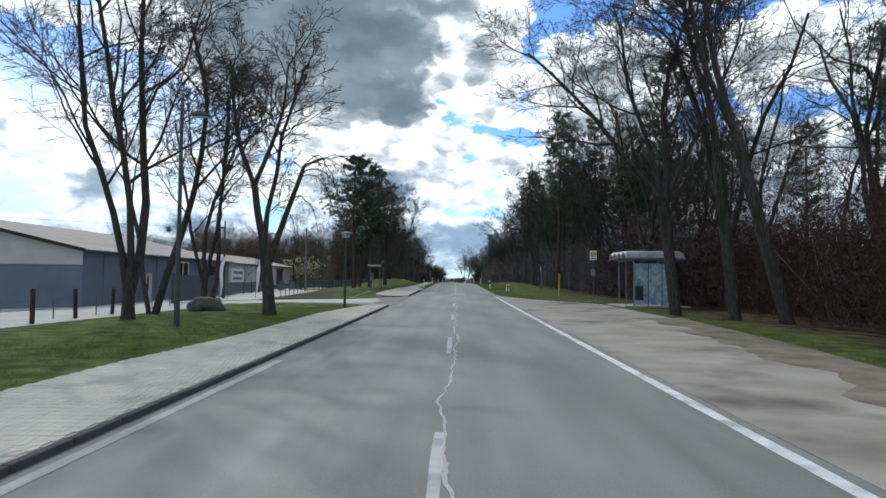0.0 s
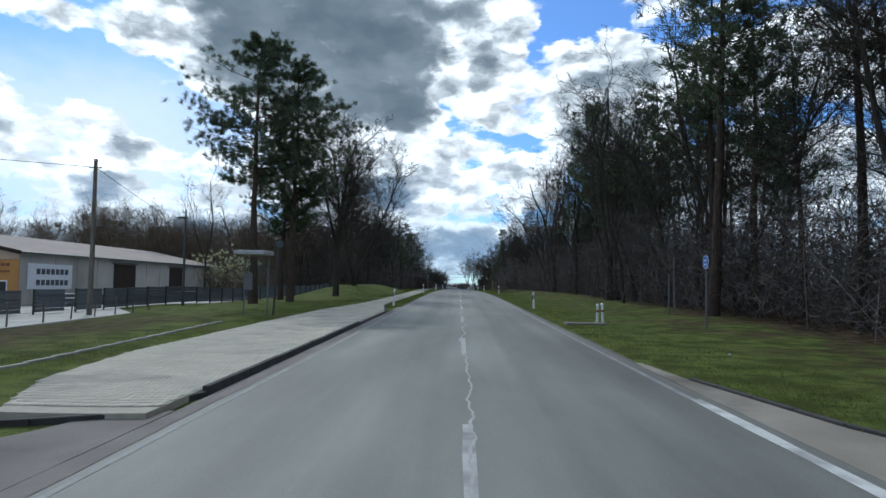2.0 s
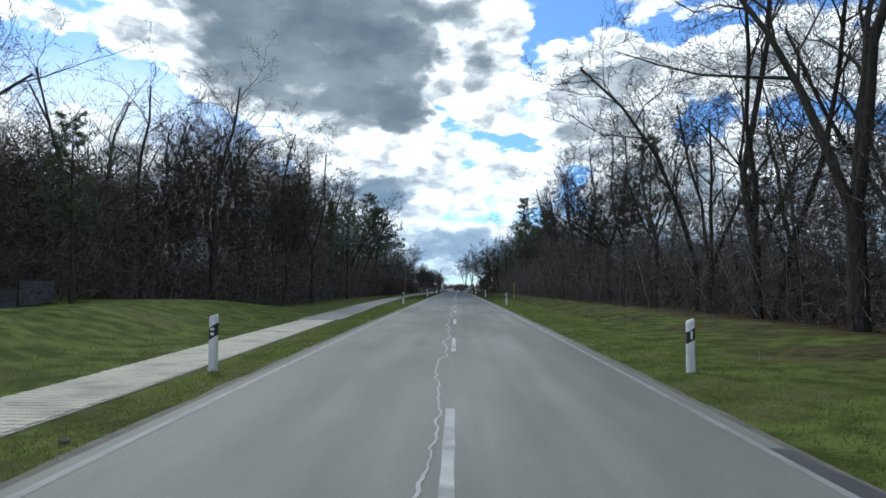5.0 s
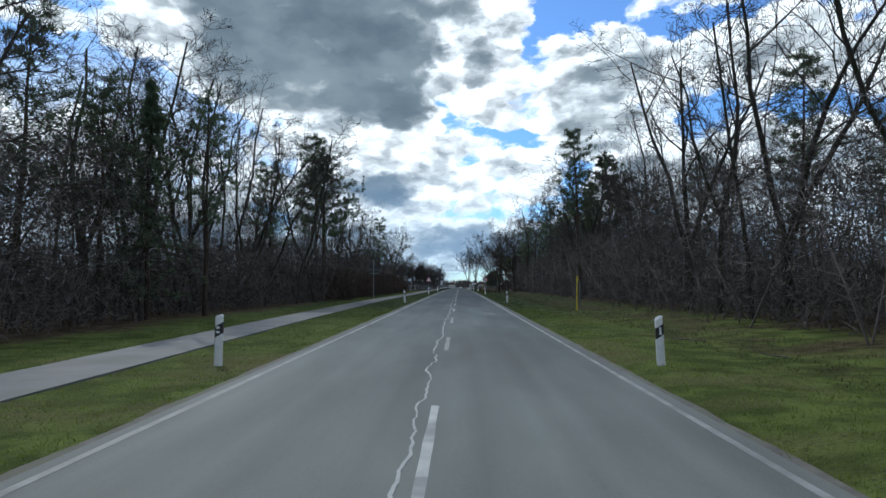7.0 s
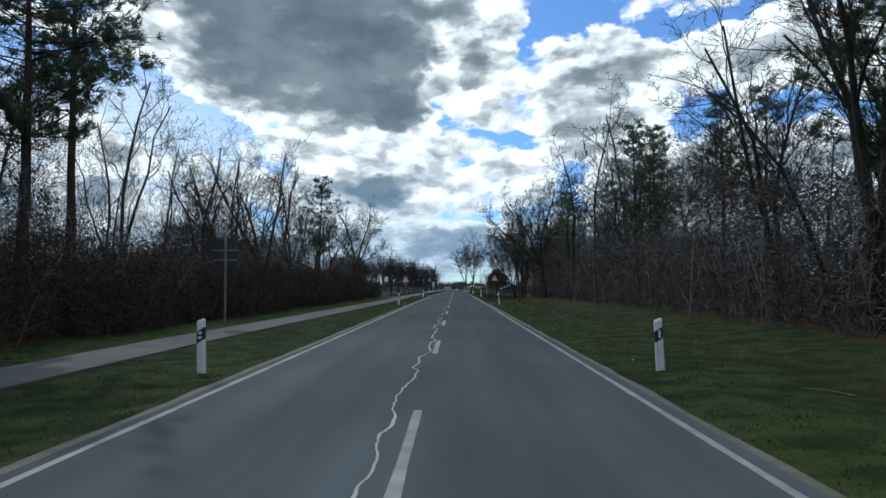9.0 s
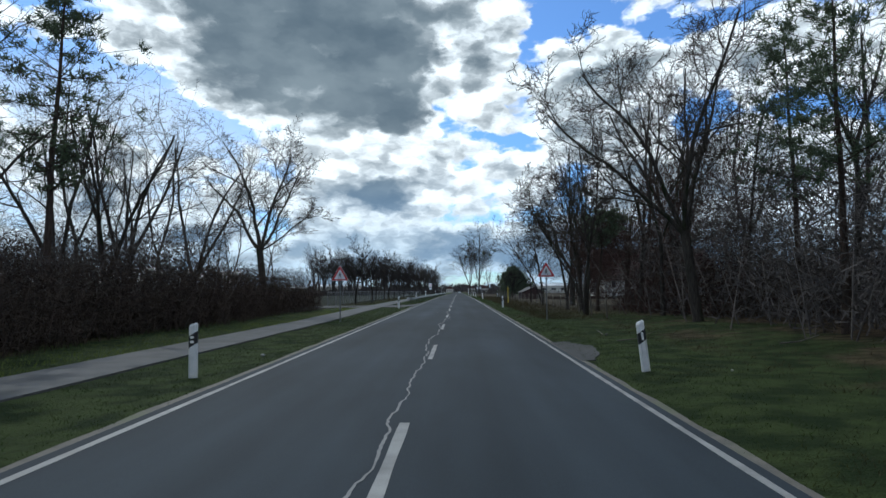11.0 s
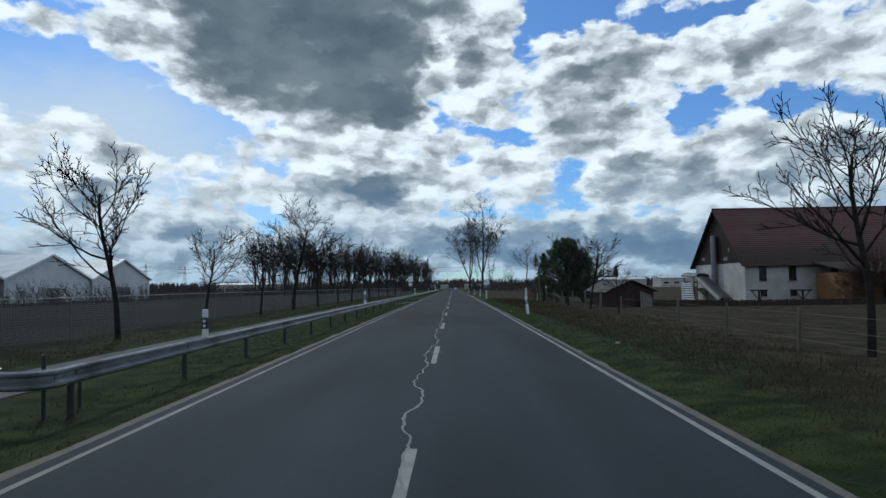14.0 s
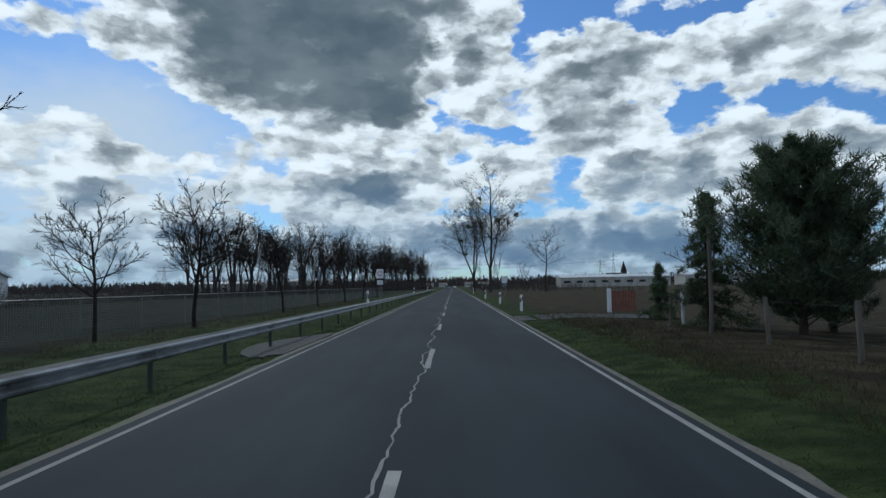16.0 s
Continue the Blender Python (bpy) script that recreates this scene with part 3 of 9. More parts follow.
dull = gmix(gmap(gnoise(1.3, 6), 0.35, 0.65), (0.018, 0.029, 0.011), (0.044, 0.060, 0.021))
bare_yard = gmath("MULTIPLY", gmath("MULTIPLY", gmap(gy, 44, 50), gmap(gmath("MULTIPLY", gy, -1.0), -86, -68)), gmap(gmath("MULTIPLY", gx, -1.0), 9.0, 12.5))
green = gmix(gmath("MULTIPLY", bare_yard, 0.8), green, litter)
open_land = gmap(gy, 300, 326)
# verge green passes into its shaded tone along the road
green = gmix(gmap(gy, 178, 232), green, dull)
right_wood = gmap(gx, 10.6, 13.2)
left_wood = gmath("MULTIPLY", gmap(gmath("MULTIPLY", gx, -1.0), 11.5, 14.5), gmap(gy, 150, 168))
bare = gmath("MULTIPLY", gmap(gx, 6.0, 9.5), gmap(gnoise(0.42, 6), 0.46, 0.62))
land = gmix(gmath("MULTIPLY", bare, 0.75), green, litter)
land = gmix(right_wood, land, litter)
land = gmix(left_wood, land, litter)
far_land = gmix(gmap(gx, 5.2, 7.4), green, dry)
far_land = gmix(gmap(gmath("MULTIPLY", gx, -1.0), 10.5, 13), far_land, field)
land = gmix(open_land, land, far_land)
gp = gt.nodes["Principled BSDF"]
gt.links.new(land, gp.inputs["Base Color"])
gp.inputs["Roughness"].default_value = 0.95
gp.inputs["Specular IOR Level"].default_value = 0.05
gb = gnode("ShaderNodeBump", Strength=0.9, Distance=0.06)
gt.links.new(gmath("ADD", gnoise(9, 6), gnoise(30, 4)), gb.inputs["Height"])
gt.links.new(gb.outputs[0], gp.inputs["Normal"])

ground_x = [-4000, -1500, -600, -300, -160, -100, -70, -52, -42, -34, -28, -24, -21, -18.5, -16.5, -15, -13.7, -12.5, -11.4, -10.4, -9.5, -8.7, -7.9, -7.1, -6.4, -5.8, -5.3, -4.85, -4.5, -4.26, -4.02, -3.8,
            4.1, 4.31, 4.46, 4.75, 5.1, 5.5, 6.0, 6.7, 7.5, 8.4, 9.3, 10.3, 11.4, 12.6, 14, 16, 18.5, 21, 24, 28, 34, 42, 52, 70, 100, 160, 300, 600, 1500, 4000]
ground_y = [-300, -120, -60] + steps(-30, 480, 2.5) + steps(490, 1100, 15) + [1300, 1700, 2500, 4000]
g = Shape()
for y in ground_y:
    for x in ground_x:
        inside = -4.0 < x < 4.3
        uneven = 0 if abs(x) < 5 else 0.05 * noise.noise((x * 0.5, y * 0.35, 0)) * min(1, (abs(x) - 5) / 3)
        g.v.append((x, y, lie(x, y) - (0.25 if inside else 0.03) + uneven))
nx = len(ground_x)
for j in range(len(ground_y) - 1):
    for i in range(nx - 1):
        a = j * nx + i
        g.f.append((a, a + 1, a + nx + 1, a + nx))
ground = setting("ground", g, gm, "spring grass verge, woodland floor and open fields", "ground", True)

# ---- road ----


def lanes_at(y):
    return spread(-4.30 if y < 88 else -4.04, RIGHT_EDGE if y < 58 else 4.33, 9)


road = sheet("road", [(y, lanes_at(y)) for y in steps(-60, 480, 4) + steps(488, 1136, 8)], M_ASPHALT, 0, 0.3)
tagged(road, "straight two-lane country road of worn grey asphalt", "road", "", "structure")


def ribbon(name, mat, line, width, offset=0.004, label=""):
    """A thin layer on the road: line of (x, y); width a number or a function of y."""
    s = Shape()
    for i, (x, y) in enumerate(line):
        w = (width(y) if callable(width) else width) / 2
        x0, y0 = line[max(0, i - 1)]
        x1, y1 = line[min(len(line) - 1, i + 1)]
        d = Vector((x1 - x0, y1 - y0)).normalized()
        px, py = d.y * w, -d.x * w
        for sx in (-1, 1):
            s.v.append((x + sx * px, y + sx * py, lie(x + sx * px, y + sx * py) + offset))
    for i in range(len(line) - 1):
        s.f.append((2 * i, 2 * i + 1, 2 * i + 3, 2 * i + 2))
    return part(name, s, mat, road, label)


def worn(width, seed):
    """A line's width, frayed by wear."""
    return lambda y: width * (0.9 + 0.22 * noise.noise((seed, y * 0.8, 0.3)))


ribbon("edge_marking", M_PAINT, [(4.08, y) for y in steps(-30, 58, 0.5)], worn(0.24, 1.5), label="broad white line beside the bus bay")
ribbon("edge_marking", M_PAINT_OLD, [(4.02, y) for y in steps(58, 262, 0.5)], worn(0.14, 2.5), label="narrow worn white edge line")
ribbon("edge_marking", M_PAINT_OLD, [(4.10, y) for y in steps(262, 900, 1.0)], worn(0.13, 3.5), label="narrow white edge line")
ribbon("edge_marking", M_PAINT_OLD, [(-3.84, y) for y in steps(40, 86, 0.5)], worn(0.085, 4.5), label="thin white edge line")
ribbon("edge_marking", M_PAINT_OLD, [(-3.80, y) for y in steps(86, 318, 0.5)], worn(0.13, 5.5), label="narrow worn white edge line")
ribbon("edge_marking", M_PAINT_WORN, [(-3.80, y) for y in steps(318, 900, 1.0)], worn(0.10, 6.5), label="narrow worn white edge line")
ribbon("gutter_strip", M_CONCRETE, [(-4.02, y) for y in steps(-10, 14, 0.7)], worn(0.20, 7.5), 0.006, "pale concrete gutter strip")
ribbon("gutter_strip", M_APRON, [(-4.14, y) for y in steps(40, 87, 0.7)], worn(0.34, 7.9), 0.006, "pinkish paved gutter strip")
for k in range(-2, 70):
    y0, worn_k = 3.5 + 12 * k, 0.16 * (1 + 0.12 * noise.noise((k * 3.7, 0.5, 0.5)))
    ribbon("lane_marking", M_PAINT_OLD if k > 14 else M_PAINT_MID, [(0.0, y) for y in steps(y0, y0 + 4.2, 0.35)], worn(worn_k, k * 1.3), 0.005)


def crack_x(y):
    drift = np.interp(y, [-10, 8, 20, 42, 52, 70, 110, 150, 240, 296, 304, 312, 340, 500], [-0.05, 0.02, 0.16, 0.17, -0.06, 0.05, -0.16, -0.30, -0.28, -0.22, 0.22, -0.02, -0.16, -0.14])
    jog = math.tanh(6 * noise.noise((y * 0.42, 3.3, 0.7)))
    return float(drift) + 0.10 * noise.noise((y * 0.16, 3.3, 0)) + 0.075 * jog + 0.10 * noise.noise((y * 0.8, 7.7, 0)) + 0.06 * noise.noise((y * 2.3, 1.7, 0)) + 0.03 * noise.noise((y * 6.1, 5.7, 0))


# the seal is drawn darker from y 250 on
for seal, y0, y1 in ((M_SEAL, -8, 250), (M_SEAL_DARK, 250, 700)):
    ribbon("crack_seal", seal, [(crack_x(y), y) for y in steps(y0, y1, 0.12)], lambda y: 0.038 + 0.034 * noise.noise((y * 0.9, 9.1, 0)) + 0.012 * noise.noise((y * 4, 2.1, 0)), 0.008, "wandering pale sealed crack along the middle")
for yc, span in ((300, 0.45), (354, 0.5), (92, -0.5), (311, -0.9), (63, -0.4)):
    ribbon("cross_crack", M_SEAL, [(crack_x(yc) + span * i / 8, yc + 0.12 * noise.noise((i * 0.6, yc, 0))) for i in range(9)], 0.03, 0.009)
for x, y, w, l in ((-4.05, 41, 0.45, 4), (4.25, 120, 0.3, 6), (2.4, 204, 0.7, 3)):
    ribbon("tar_patch", M_TAR, [(x + 0.05 * noise.noise((x, yy, 1)), yy) for yy in steps(y, y + l, 0.4)], lambda yy, w=w: w * (1 + 0.3 * noise.noise((yy, 2.2, 4))), 0.0032)
for side, x, y0, y1 in ((1, 4.46, 58, 500), (-1, -4.17, 88, 325.2), (-1, -4.17, 341.5, 500)):
    rows = []
    for y in steps(y0, y1, 1.0):
        w = 0.03 + 0.12 * noise.noise((y * 0.7, side * 5, 0))
        rows.append((y, [x - 0.17, x, x + w] if side > 0 else [x - w, x, x + 0.17]))
    tagged(sheet("gravel_edge", rows, M_SHOULDER, -0.005, 0.05, road), "gravelly broken road edge")

# ---- bus bay on the one side, pavements, drive and path on the other ----
def bay_edge(y):
    return float(np.interp(y, [-30, -5, 6, 12, 18, 30, 44, 47, 49, 52, 56, 60, 63], [7.8, 8.3, 8.8, 9.3, 10.2, 11.2, 11.2, 9.9, 8.6, 6.9, 5.4, 4.75, 4.5]))


bay = sheet("bus_bay", [(y, spread(RIGHT_EDGE - 0.06, bay_edge(y) + 0.25 * noise.noise((y * 0.5, 4, 0)) * (y < 45), 7)) for y in steps(-30, 62.5, 1.5)], M_BAY, 0.012, 0.15)
tagged(bay, "sandy worn asphalt bus bay beside the road", "pavement", "", "structure")
M_DIRT = material("trodden_brown_dirt", (0.115, 0.095, 0.070), (0.235, 0.200, 0.155), 1.2, 0.95, 0.8, 30, (0.10, 0.105, 0.05), 0.7, specular=0.1)
dirt = sheet("dirt_edge", [(y, spread(bay_edge(y) - 1.5 + 1.0 * noise.noise((y * 0.35, 8, 0)) + 0.4 * noise.noise((y * 1.1, 2, 0)), bay_edge(y) + 0.5, 4)) for y in steps(-2, 30, 0.5)], M_DIRT, 0.019, 0.1)
tagged(dirt, "brown trodden dirt along the edge of the bay", "ground", "", "structure")
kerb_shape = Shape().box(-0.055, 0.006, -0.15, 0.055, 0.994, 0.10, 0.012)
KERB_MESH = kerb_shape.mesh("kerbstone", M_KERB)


def kerb_run(parent, line, up=0.0):
    """Kerbstones of one metre along a line of (x, y)."""
    pts = [Vector((x, y, 0)) for x, y in line]
    for a, b in zip(pts, pts[1:]):
        d = b - a
        n = max(1, round(d.length))
        for i in range(n):
            p, q = a + d * i / n, a + d * (i + 1) / n
            k = part("kerbstone", KERB_MESH, None, parent)
            zp, zq = lie(p.x, p.y), lie(q.x, q.y)
            k.matrix_basis = Matrix.Translation((p.x, p.y, zp + up + 0.012 * noise.noise((p.x * 3, p.y * 3, 0)))) @ Matrix.Rotation(math.atan2(-d.x, d.y), 4, "Z") @ Matrix.Rotation(math.atan2(zq - zp, d.length / n), 4, "X") @ Matrix.Diagonal((1, d.length / n, 1, 1))


kerb_run(bay, [(11.25, 30), (11.25, 44), (9.95, 47), (8.65, 49), (6.95, 52), (5.45, 56), (4.8, 60)], -0.04)


def pave_left(y):
    return float(np.interp(y, [-10, 9, 13, 18, 30, 34, 38, 40], [-7.3, -7.3, -7.3, -6.95, -6.95, -6.5, -5.9, -5.5]))


pavement = sheet("pavement", [(y, spread(pave_left(y), -4.42, 6)) for y in steps(-8, 39, 1.5)], M_JOINT, 0.085, 0.2)
tagged(pavement, "grey paved footway with a dark kerb", "pavement", "", "structure")
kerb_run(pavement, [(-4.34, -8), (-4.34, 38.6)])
island = sheet("pavement", [(y, spread(float(np.interp(y, [55.5, 58, 62, 72, 82, 90, 97], [-6.6, -7.8, -8.4, -8.5, -8.4, -7.6, -7.4])), float(np.interp(y, [81, 89, 97], [-4.46, -5.55, -5.75])), 6)) for y in steps(55.5, 97, 1.5)], M_JOINT, 0.085, 0.2)
tagged(island, "light grey paved bus stop platform with kerb", "pavement", "", "structure")
kerb_run(island, [(-6.9, 54.9), (-4.9, 55.6), (-4.38, 57.2)], -0.03)
kerb_run(island, [(-4.38, 57.2), (-4.38, 72)], 0.05)
kerb_run(island, [(-4.38, 72), (-4.38, 81)], -0.02)
kerb_run(island, [(-4.38, 81), (-5.47, 89)], -0.06)
drive = sheet("driveway", [(y, spread(float(np.interp(y, [40, 48.0, 48.3, 48.9, 51.4, 55], [-24, -24, -21, -11, -6.9, -6.3])), -5.9, 9)) for y in steps(42.6, 54, 0.75)], M_CONCRETE, 0.004, 0.15)
tagged(drive, "pale concrete drive into the works yard", "driveway", "", "structure")
apron = sheet("drive_apron", [(y, spread(float(np.interp(y, [39.2, 39.9, 40.4, 41.2, 42.2, 42.7, 43.0, 46, 48.6, 51.4, 56], [-5.5, -5.7, -6.2, -7.4, -9.2, -10.3, -6.0, -5.9, -6.2, -6.9, -5.2])) + 0.10 * noise.noise((y * 0.9, 2, 0)), -4.31, 10)) for y in steps(39.2, 56, 0.4)], M_APRON, 0.008, 0.1)
tagged(apron, "pinkish grey worn apron between road and drive", "driveway", "", "structure")
kerb_run(drive, [(-21, 48.1), (-11, 48.8), (-6.9, 51.6), (-6.3, 54.0)], -0.05)
strip = Shape()
for k, y in enumerate(steps(51.5, 73, 1.0)[:-1]):
    x = -9.25 - 0.065 * (y - 51.5)
    strip.box(x - 0.045, y + 0.01, lie(x, y) - 0.1, x + 0.045, y + 0.99, lie(x, y) + 0.045)
setting("edging_strip", strip, M_CONCRETE, "narrow pale edging stones set in the grass", "edging")
yard = sheet("works_yard", [(y, spread(-60, float(np.interp(y, [18, 50, 80, 88, 135], [-16.6, -16.6, -18.6, -24.2, -24.5])), 9)) for y in steps(18, 135, 2.6)], M_CONCRETE, 0.015, 0.1)
tagged(yard, "pale concrete works yard before the halls", "pavement", "", "structure")


def path_mid(y):
    return float(np.interp(y, [90, 97, 110, 130, 160, 175, 200, 235, 270, 300, 320, 360, 420, 480, 700], [-6.6, -6.7, -6.6, -6.7, -7.8, -8.6, -9.3, -9.7, -8.9, -8.5, -8.9, -9.2, -9.35, -9.2, -9.0]))


paved_path = sheet("cycle_path", [(y, [path_mid(y) + o for o in (-0.95, -0.3, 0.3, 0.95)]) for y in steps(96.9, 150, 1.5)], M_JOINT, 0.0, 0.12)
tagged(paved_path, "pale paved cycle path beside the verge", "path", "", "structure")
# the path goes on in a darker copy, with cloud shade in its colour
M_PATH_SHADED = material("shaded_path_asphalt", (0.066, 0.066, 0.066), (0.125, 0.124, 0.122), 0.9, 0.9, 0.4, 60, (0.07, 0.07, 0.065), 0.5, specular=0.2)
for y0, y1, path_mat, path_label in ((150, 206, M_PATH, "pale asphalt cycle path between verge and wood"), (206, 700, M_PATH_SHADED, "asphalt cycle path between verge and field, cloud shade in its grey")):
    asphalt_path = sheet("cycle_path", [(y, [path_mid(y) + o + 0.06 * noise.noise((y * 0.6, o * 4, 0)) for o in (-1.15, -0.4, 0.4, 1.15)]) for y in steps(y0, y1, 2.0)], path_mat, 0.02, 0.12)
    tagged(asphalt_path, path_label, "path", "", "structure")
track = sheet("field_track", [(y, spread(-34, -7.9, 8)) for y in steps(327.5, 336.5, 1.5)], M_TRACK, 0.012, 0.1)
tagged(track, "asphalt field entrance crossing the path", "driveway", "", "structure")


def mouth_edge(y):
    return float(np.interp(y, [325.6, 326.2, 327.3, 328, 335.6, 336.6, 337.2, 340.4, 341.2], [-4.4, -5.6, -7.3, -8.2, -8.2, -7.6, -5.8, -4.35, -4.28]))


mouth = sheet("field_track_mouth", [(y, spread(mouth_edge(y) + 0.12 * noise.noise((y * 1.3, 6, 0)), LEFT_EDGE + 0.30, 7)) for y in steps(325.6, 341.2, 0.5)], M_TRACK, 0.012, 0.1)
tagged(mouth, "worn asphalt mouth of the field entrance", "driveway", "", "structure")
gateway = sheet("field_entrance", [(y, spread(RIGHT_EDGE, 13.5, 5)) for y in steps(418.5, 423.5, 1.25)], M_TRACK, 0.015, 0.1)
tagged(gateway, "sandy entrance to the fenced garden", "driveway", "", "structure")
layby = sheet("gravel_patch", [(y, spread(RIGHT_EDGE - 0.05, 4.45 + 0.9 * math.sin(math.pi * (y - 279.5) / 6.5) ** 0.7 + 0.35 * noise.noise((y * 1.4, 1, 9)), 4)) for y in steps(279.5, 286, 0.4)[1:-1]], M_TRACK, 0.0, 0.1)
tagged(layby, "worn gravel patch beside the road edge", "ground", "", "structure")
crossing = sheet("rail_gap_apron", [(y, spread(-4.5 - 1.9 * math.sin(math.pi * (y - 401.5) / 8.5) ** 0.6 + 0.25 * noise.noise((y, 3, 3)), LEFT_EDGE, 4)) for y in steps(401.5, 410.0, 0.5)[1:-1]], M_TRACK, 0.014, 0.1)
tagged(crossing, "broken concrete apron under the guard rail", "pavement", "", "structure")


# ---- vegetation ----
def grow(rng, wood, twigs, p, d, r, length, level, top, spec):
    """One stem, limb or twig with all that springs from it."""
    n = (7, 5, 4, 2, 1)[level] if top else (5, 4, 2, 1, 1)[level]
    sides = (8, 6, 4, 3, 3)[level] if top else (6, 4, 3, 3, 3)[level]
    pts, rad, dirs = [p.copy()], [r], [d.copy()]
    wob = (0.10, 0.22, 0.26, 0.28, 0.2)[level] * spec.get("wobble", 1.0)
    lift = (0.03, 0.10, 0.07, 0.02, 0.0)[level]
    tip = (0.35, 0.30, 0.35, 0.45, 0.6)[level]
    for i in range(n):
        d = (d + Vector((rng.gauss(0, wob), rng.gauss(0, wob), rng.gauss(0, wob * 0.6) + lift))).normalized()
        p = p + d * (length / n)
        pts.append(p.copy())
        rad.append(max(spec["fine"], r * (1 - (1 - tip) * (i + 1) / n)))
        dirs.append(d.copy())
    if level == 4:
        s = d.orthogonal().normalized()
        s.rotate(Matrix.Rotation(rng.uniform(0, 3.14), 3, d))
        twigs.add([pts[0] - s * r * 1.25, pts[0] + s * r * 1.25, pts[-1]], [(0, 1, 2)])
        return
    if level == 3 and not top:
        s = d.orthogonal().normalized()
        twigs.add([pts[0] - s * r * 1.2, pts[0] + s * r * 1.2, pts[-1]], [(0, 1, 2)])
    else:
        (wood if level < 2 else twigs).tube(pts, rad, sides, cap=False)
    if level >= spec["levels"]:
        return
    count = spec["counts"][level]
    first = (spec["clear"], 0.22, 0.15, 0.15, 0)[level]
    for k in range(count):
        f = first + (1 - first) * (k + rng.random()) / count
        s = min(n - 1, int(f * n))
        u = f * n - s
        at = pts[s].lerp(pts[s + 1], min(1, u))
        axis = dirs[s + 1]
        out = axis.orthogonal().normalized()
        out.rotate(Matrix.Rotation(2.4 * k + rng.uniform(-0.6, 0.6) + spec.get("turn", 0), 3, axis))
        ang = radians(rng.uniform(*spec["angles"][level]))
        nd = (axis * math.cos(ang) + out * math.sin(ang)).normalized()
        if level >= 1 and nd.z < -0.25:
            nd.z *= 0.3
            nd.normalize()
        rr = rad[s] + (rad[s + 1] - rad[s]) * u
        share = spec["ratio"][level] * rng.uniform(0.75, 1.2) * (1.1 - 0.45 * f if level else 1.05 - 0.35 * f)
        grow(rng, wood, twigs, at, nd, max(spec["fine"], rr * rng.uniform(0.42, 0.62)), length * share, level + 1, top, spec)


def tree_meshes(seed, height, radius, stems, spec, top=True, fork=0.0, lean=(0, 0), flare=1.35):
    """Trunk and crown meshes of a bare broadleaved tree; stems: (turn, lean in degrees, share of height, share of radius)."""
    rng = random.Random(seed)
    wood, twigs = Shape(), Shape()
    base = Vector((0, 0, -0.25))
    d0 = Vector((lean[0], lean[1], 1)).normalized()
    if fork > 0:
        knee = base + d0 * (fork + 0.25)
        wood.tube([base, base + d0 * 0.45, base + d0 * (fork * 0.6 + 0.25), knee + d0 * 0.15], [radius * flare, radius * 1.08, radius * 0.98, radius * 0.95], 10 if top else 6, cap=False)
    else:
        knee = base
    for turn, tilt, tall, thick in stems:
        a = radians(tilt)
        d = (d0 + Vector((math.cos(radians(turn)) * math.tan(a), math.sin(radians(turn)) * math.tan(a), 0))).normalized()
        off = Vector((math.cos(radians(turn)), math.sin(radians(turn)), 0)) * (radius * 0.45 if tilt and fork == 0 else 0)
        grow(rng, wood, twigs, knee + off, d, radius * thick, (height - fork) * tall, 0, top, spec)
    return wood.mesh("trunk", M_BARK, True), twigs.mesh("crown", M_TWIG)


def twig_crowns(name, seed, crowns, per, label, mat, length=0.8, width=0.018):
    """Fine twigs of many rounded crowns: crowns of (x, y, height of middle, half width, half height); kind stuff."""
    nr = np.random.RandomState(seed)
    c = np.repeat(np.array(crowns, float), per, 0)
    n = len(c)
    u = nr.normal(0, 1, (n, 3))
    u /= np.linalg.norm(u, axis=1)[:, None]
    lump = 1 + 0.22 * np.sin(u[:, 0] * 5 + c[:, 0]) * np.sin(u[:, 1] * 4 + c[:, 1]) + 0.15 * np.sin(u[:, 2] * 7 + c[:, 0] * 3)
    r = nr.uniform(0.0, 1.0, n) ** 0.42 * lump
    p = c[:, :3] + u * r[:, None] * c[:, [3, 3, 4]]
    d = u * 0.8 + nr.normal(0, 0.5, (n, 3)) + (0, 0, 0.45)
    d /= np.linalg.norm(d, axis=1)[:, None]
    s = np.cross(d, nr.normal(0, 1, (n, 3)))
    s /= np.linalg.norm(s, axis=1)[:, None] + 1e-9
    ln = length * nr.uniform(0.5, 1.5, (n, 1))
    v = np.stack([p - s * width, p + s * width, p + d * ln], 1).reshape(-1, 3)
    return tagged(part(name, big_mesh(name, v, np.arange(3 * n).reshape(-1, 3), mat), None), label, "tree crowns", "", "stuff")


FULL = dict(levels=4, counts=(8, 8, 7, 6), clear=0.30, angles=((28, 55), (28, 60), (25, 60), (20, 55)), ratio=(0.52, 0.50, 0.48, 0.55), fine=0.011)
SLIM = dict(levels=4, counts=(9, 6, 6, 6), clear=0.40, angles=((25, 50), (28, 60), (25, 60), (20, 55)), ratio=(0.36, 0.50, 0.52, 0.6), fine=0.013)
POLE = dict(levels=4, counts=(11, 5, 5, 5), clear=0.45, angles=((30, 65), (28, 60), (25, 60), (20, 55)), ratio=(0.24, 0.55, 0.55, 0.7), fine=0.015)
YOUNG = dict(levels=4, counts=(14, 6, 5, 3), clear=0.40, angles=((48, 76), (24, 46), (20, 44), (15, 40)), ratio=(0.60, 0.46, 0.44, 0.6), fine=0.0125, wobble=0.55)


def plant(name, meshes, label, category, m, group=""):
    t = thing(name, label, category, m, group)
    for part_name, me in zip(("trunk", "crown"), meshes):
        part(part_name, me, None, t)
    return t


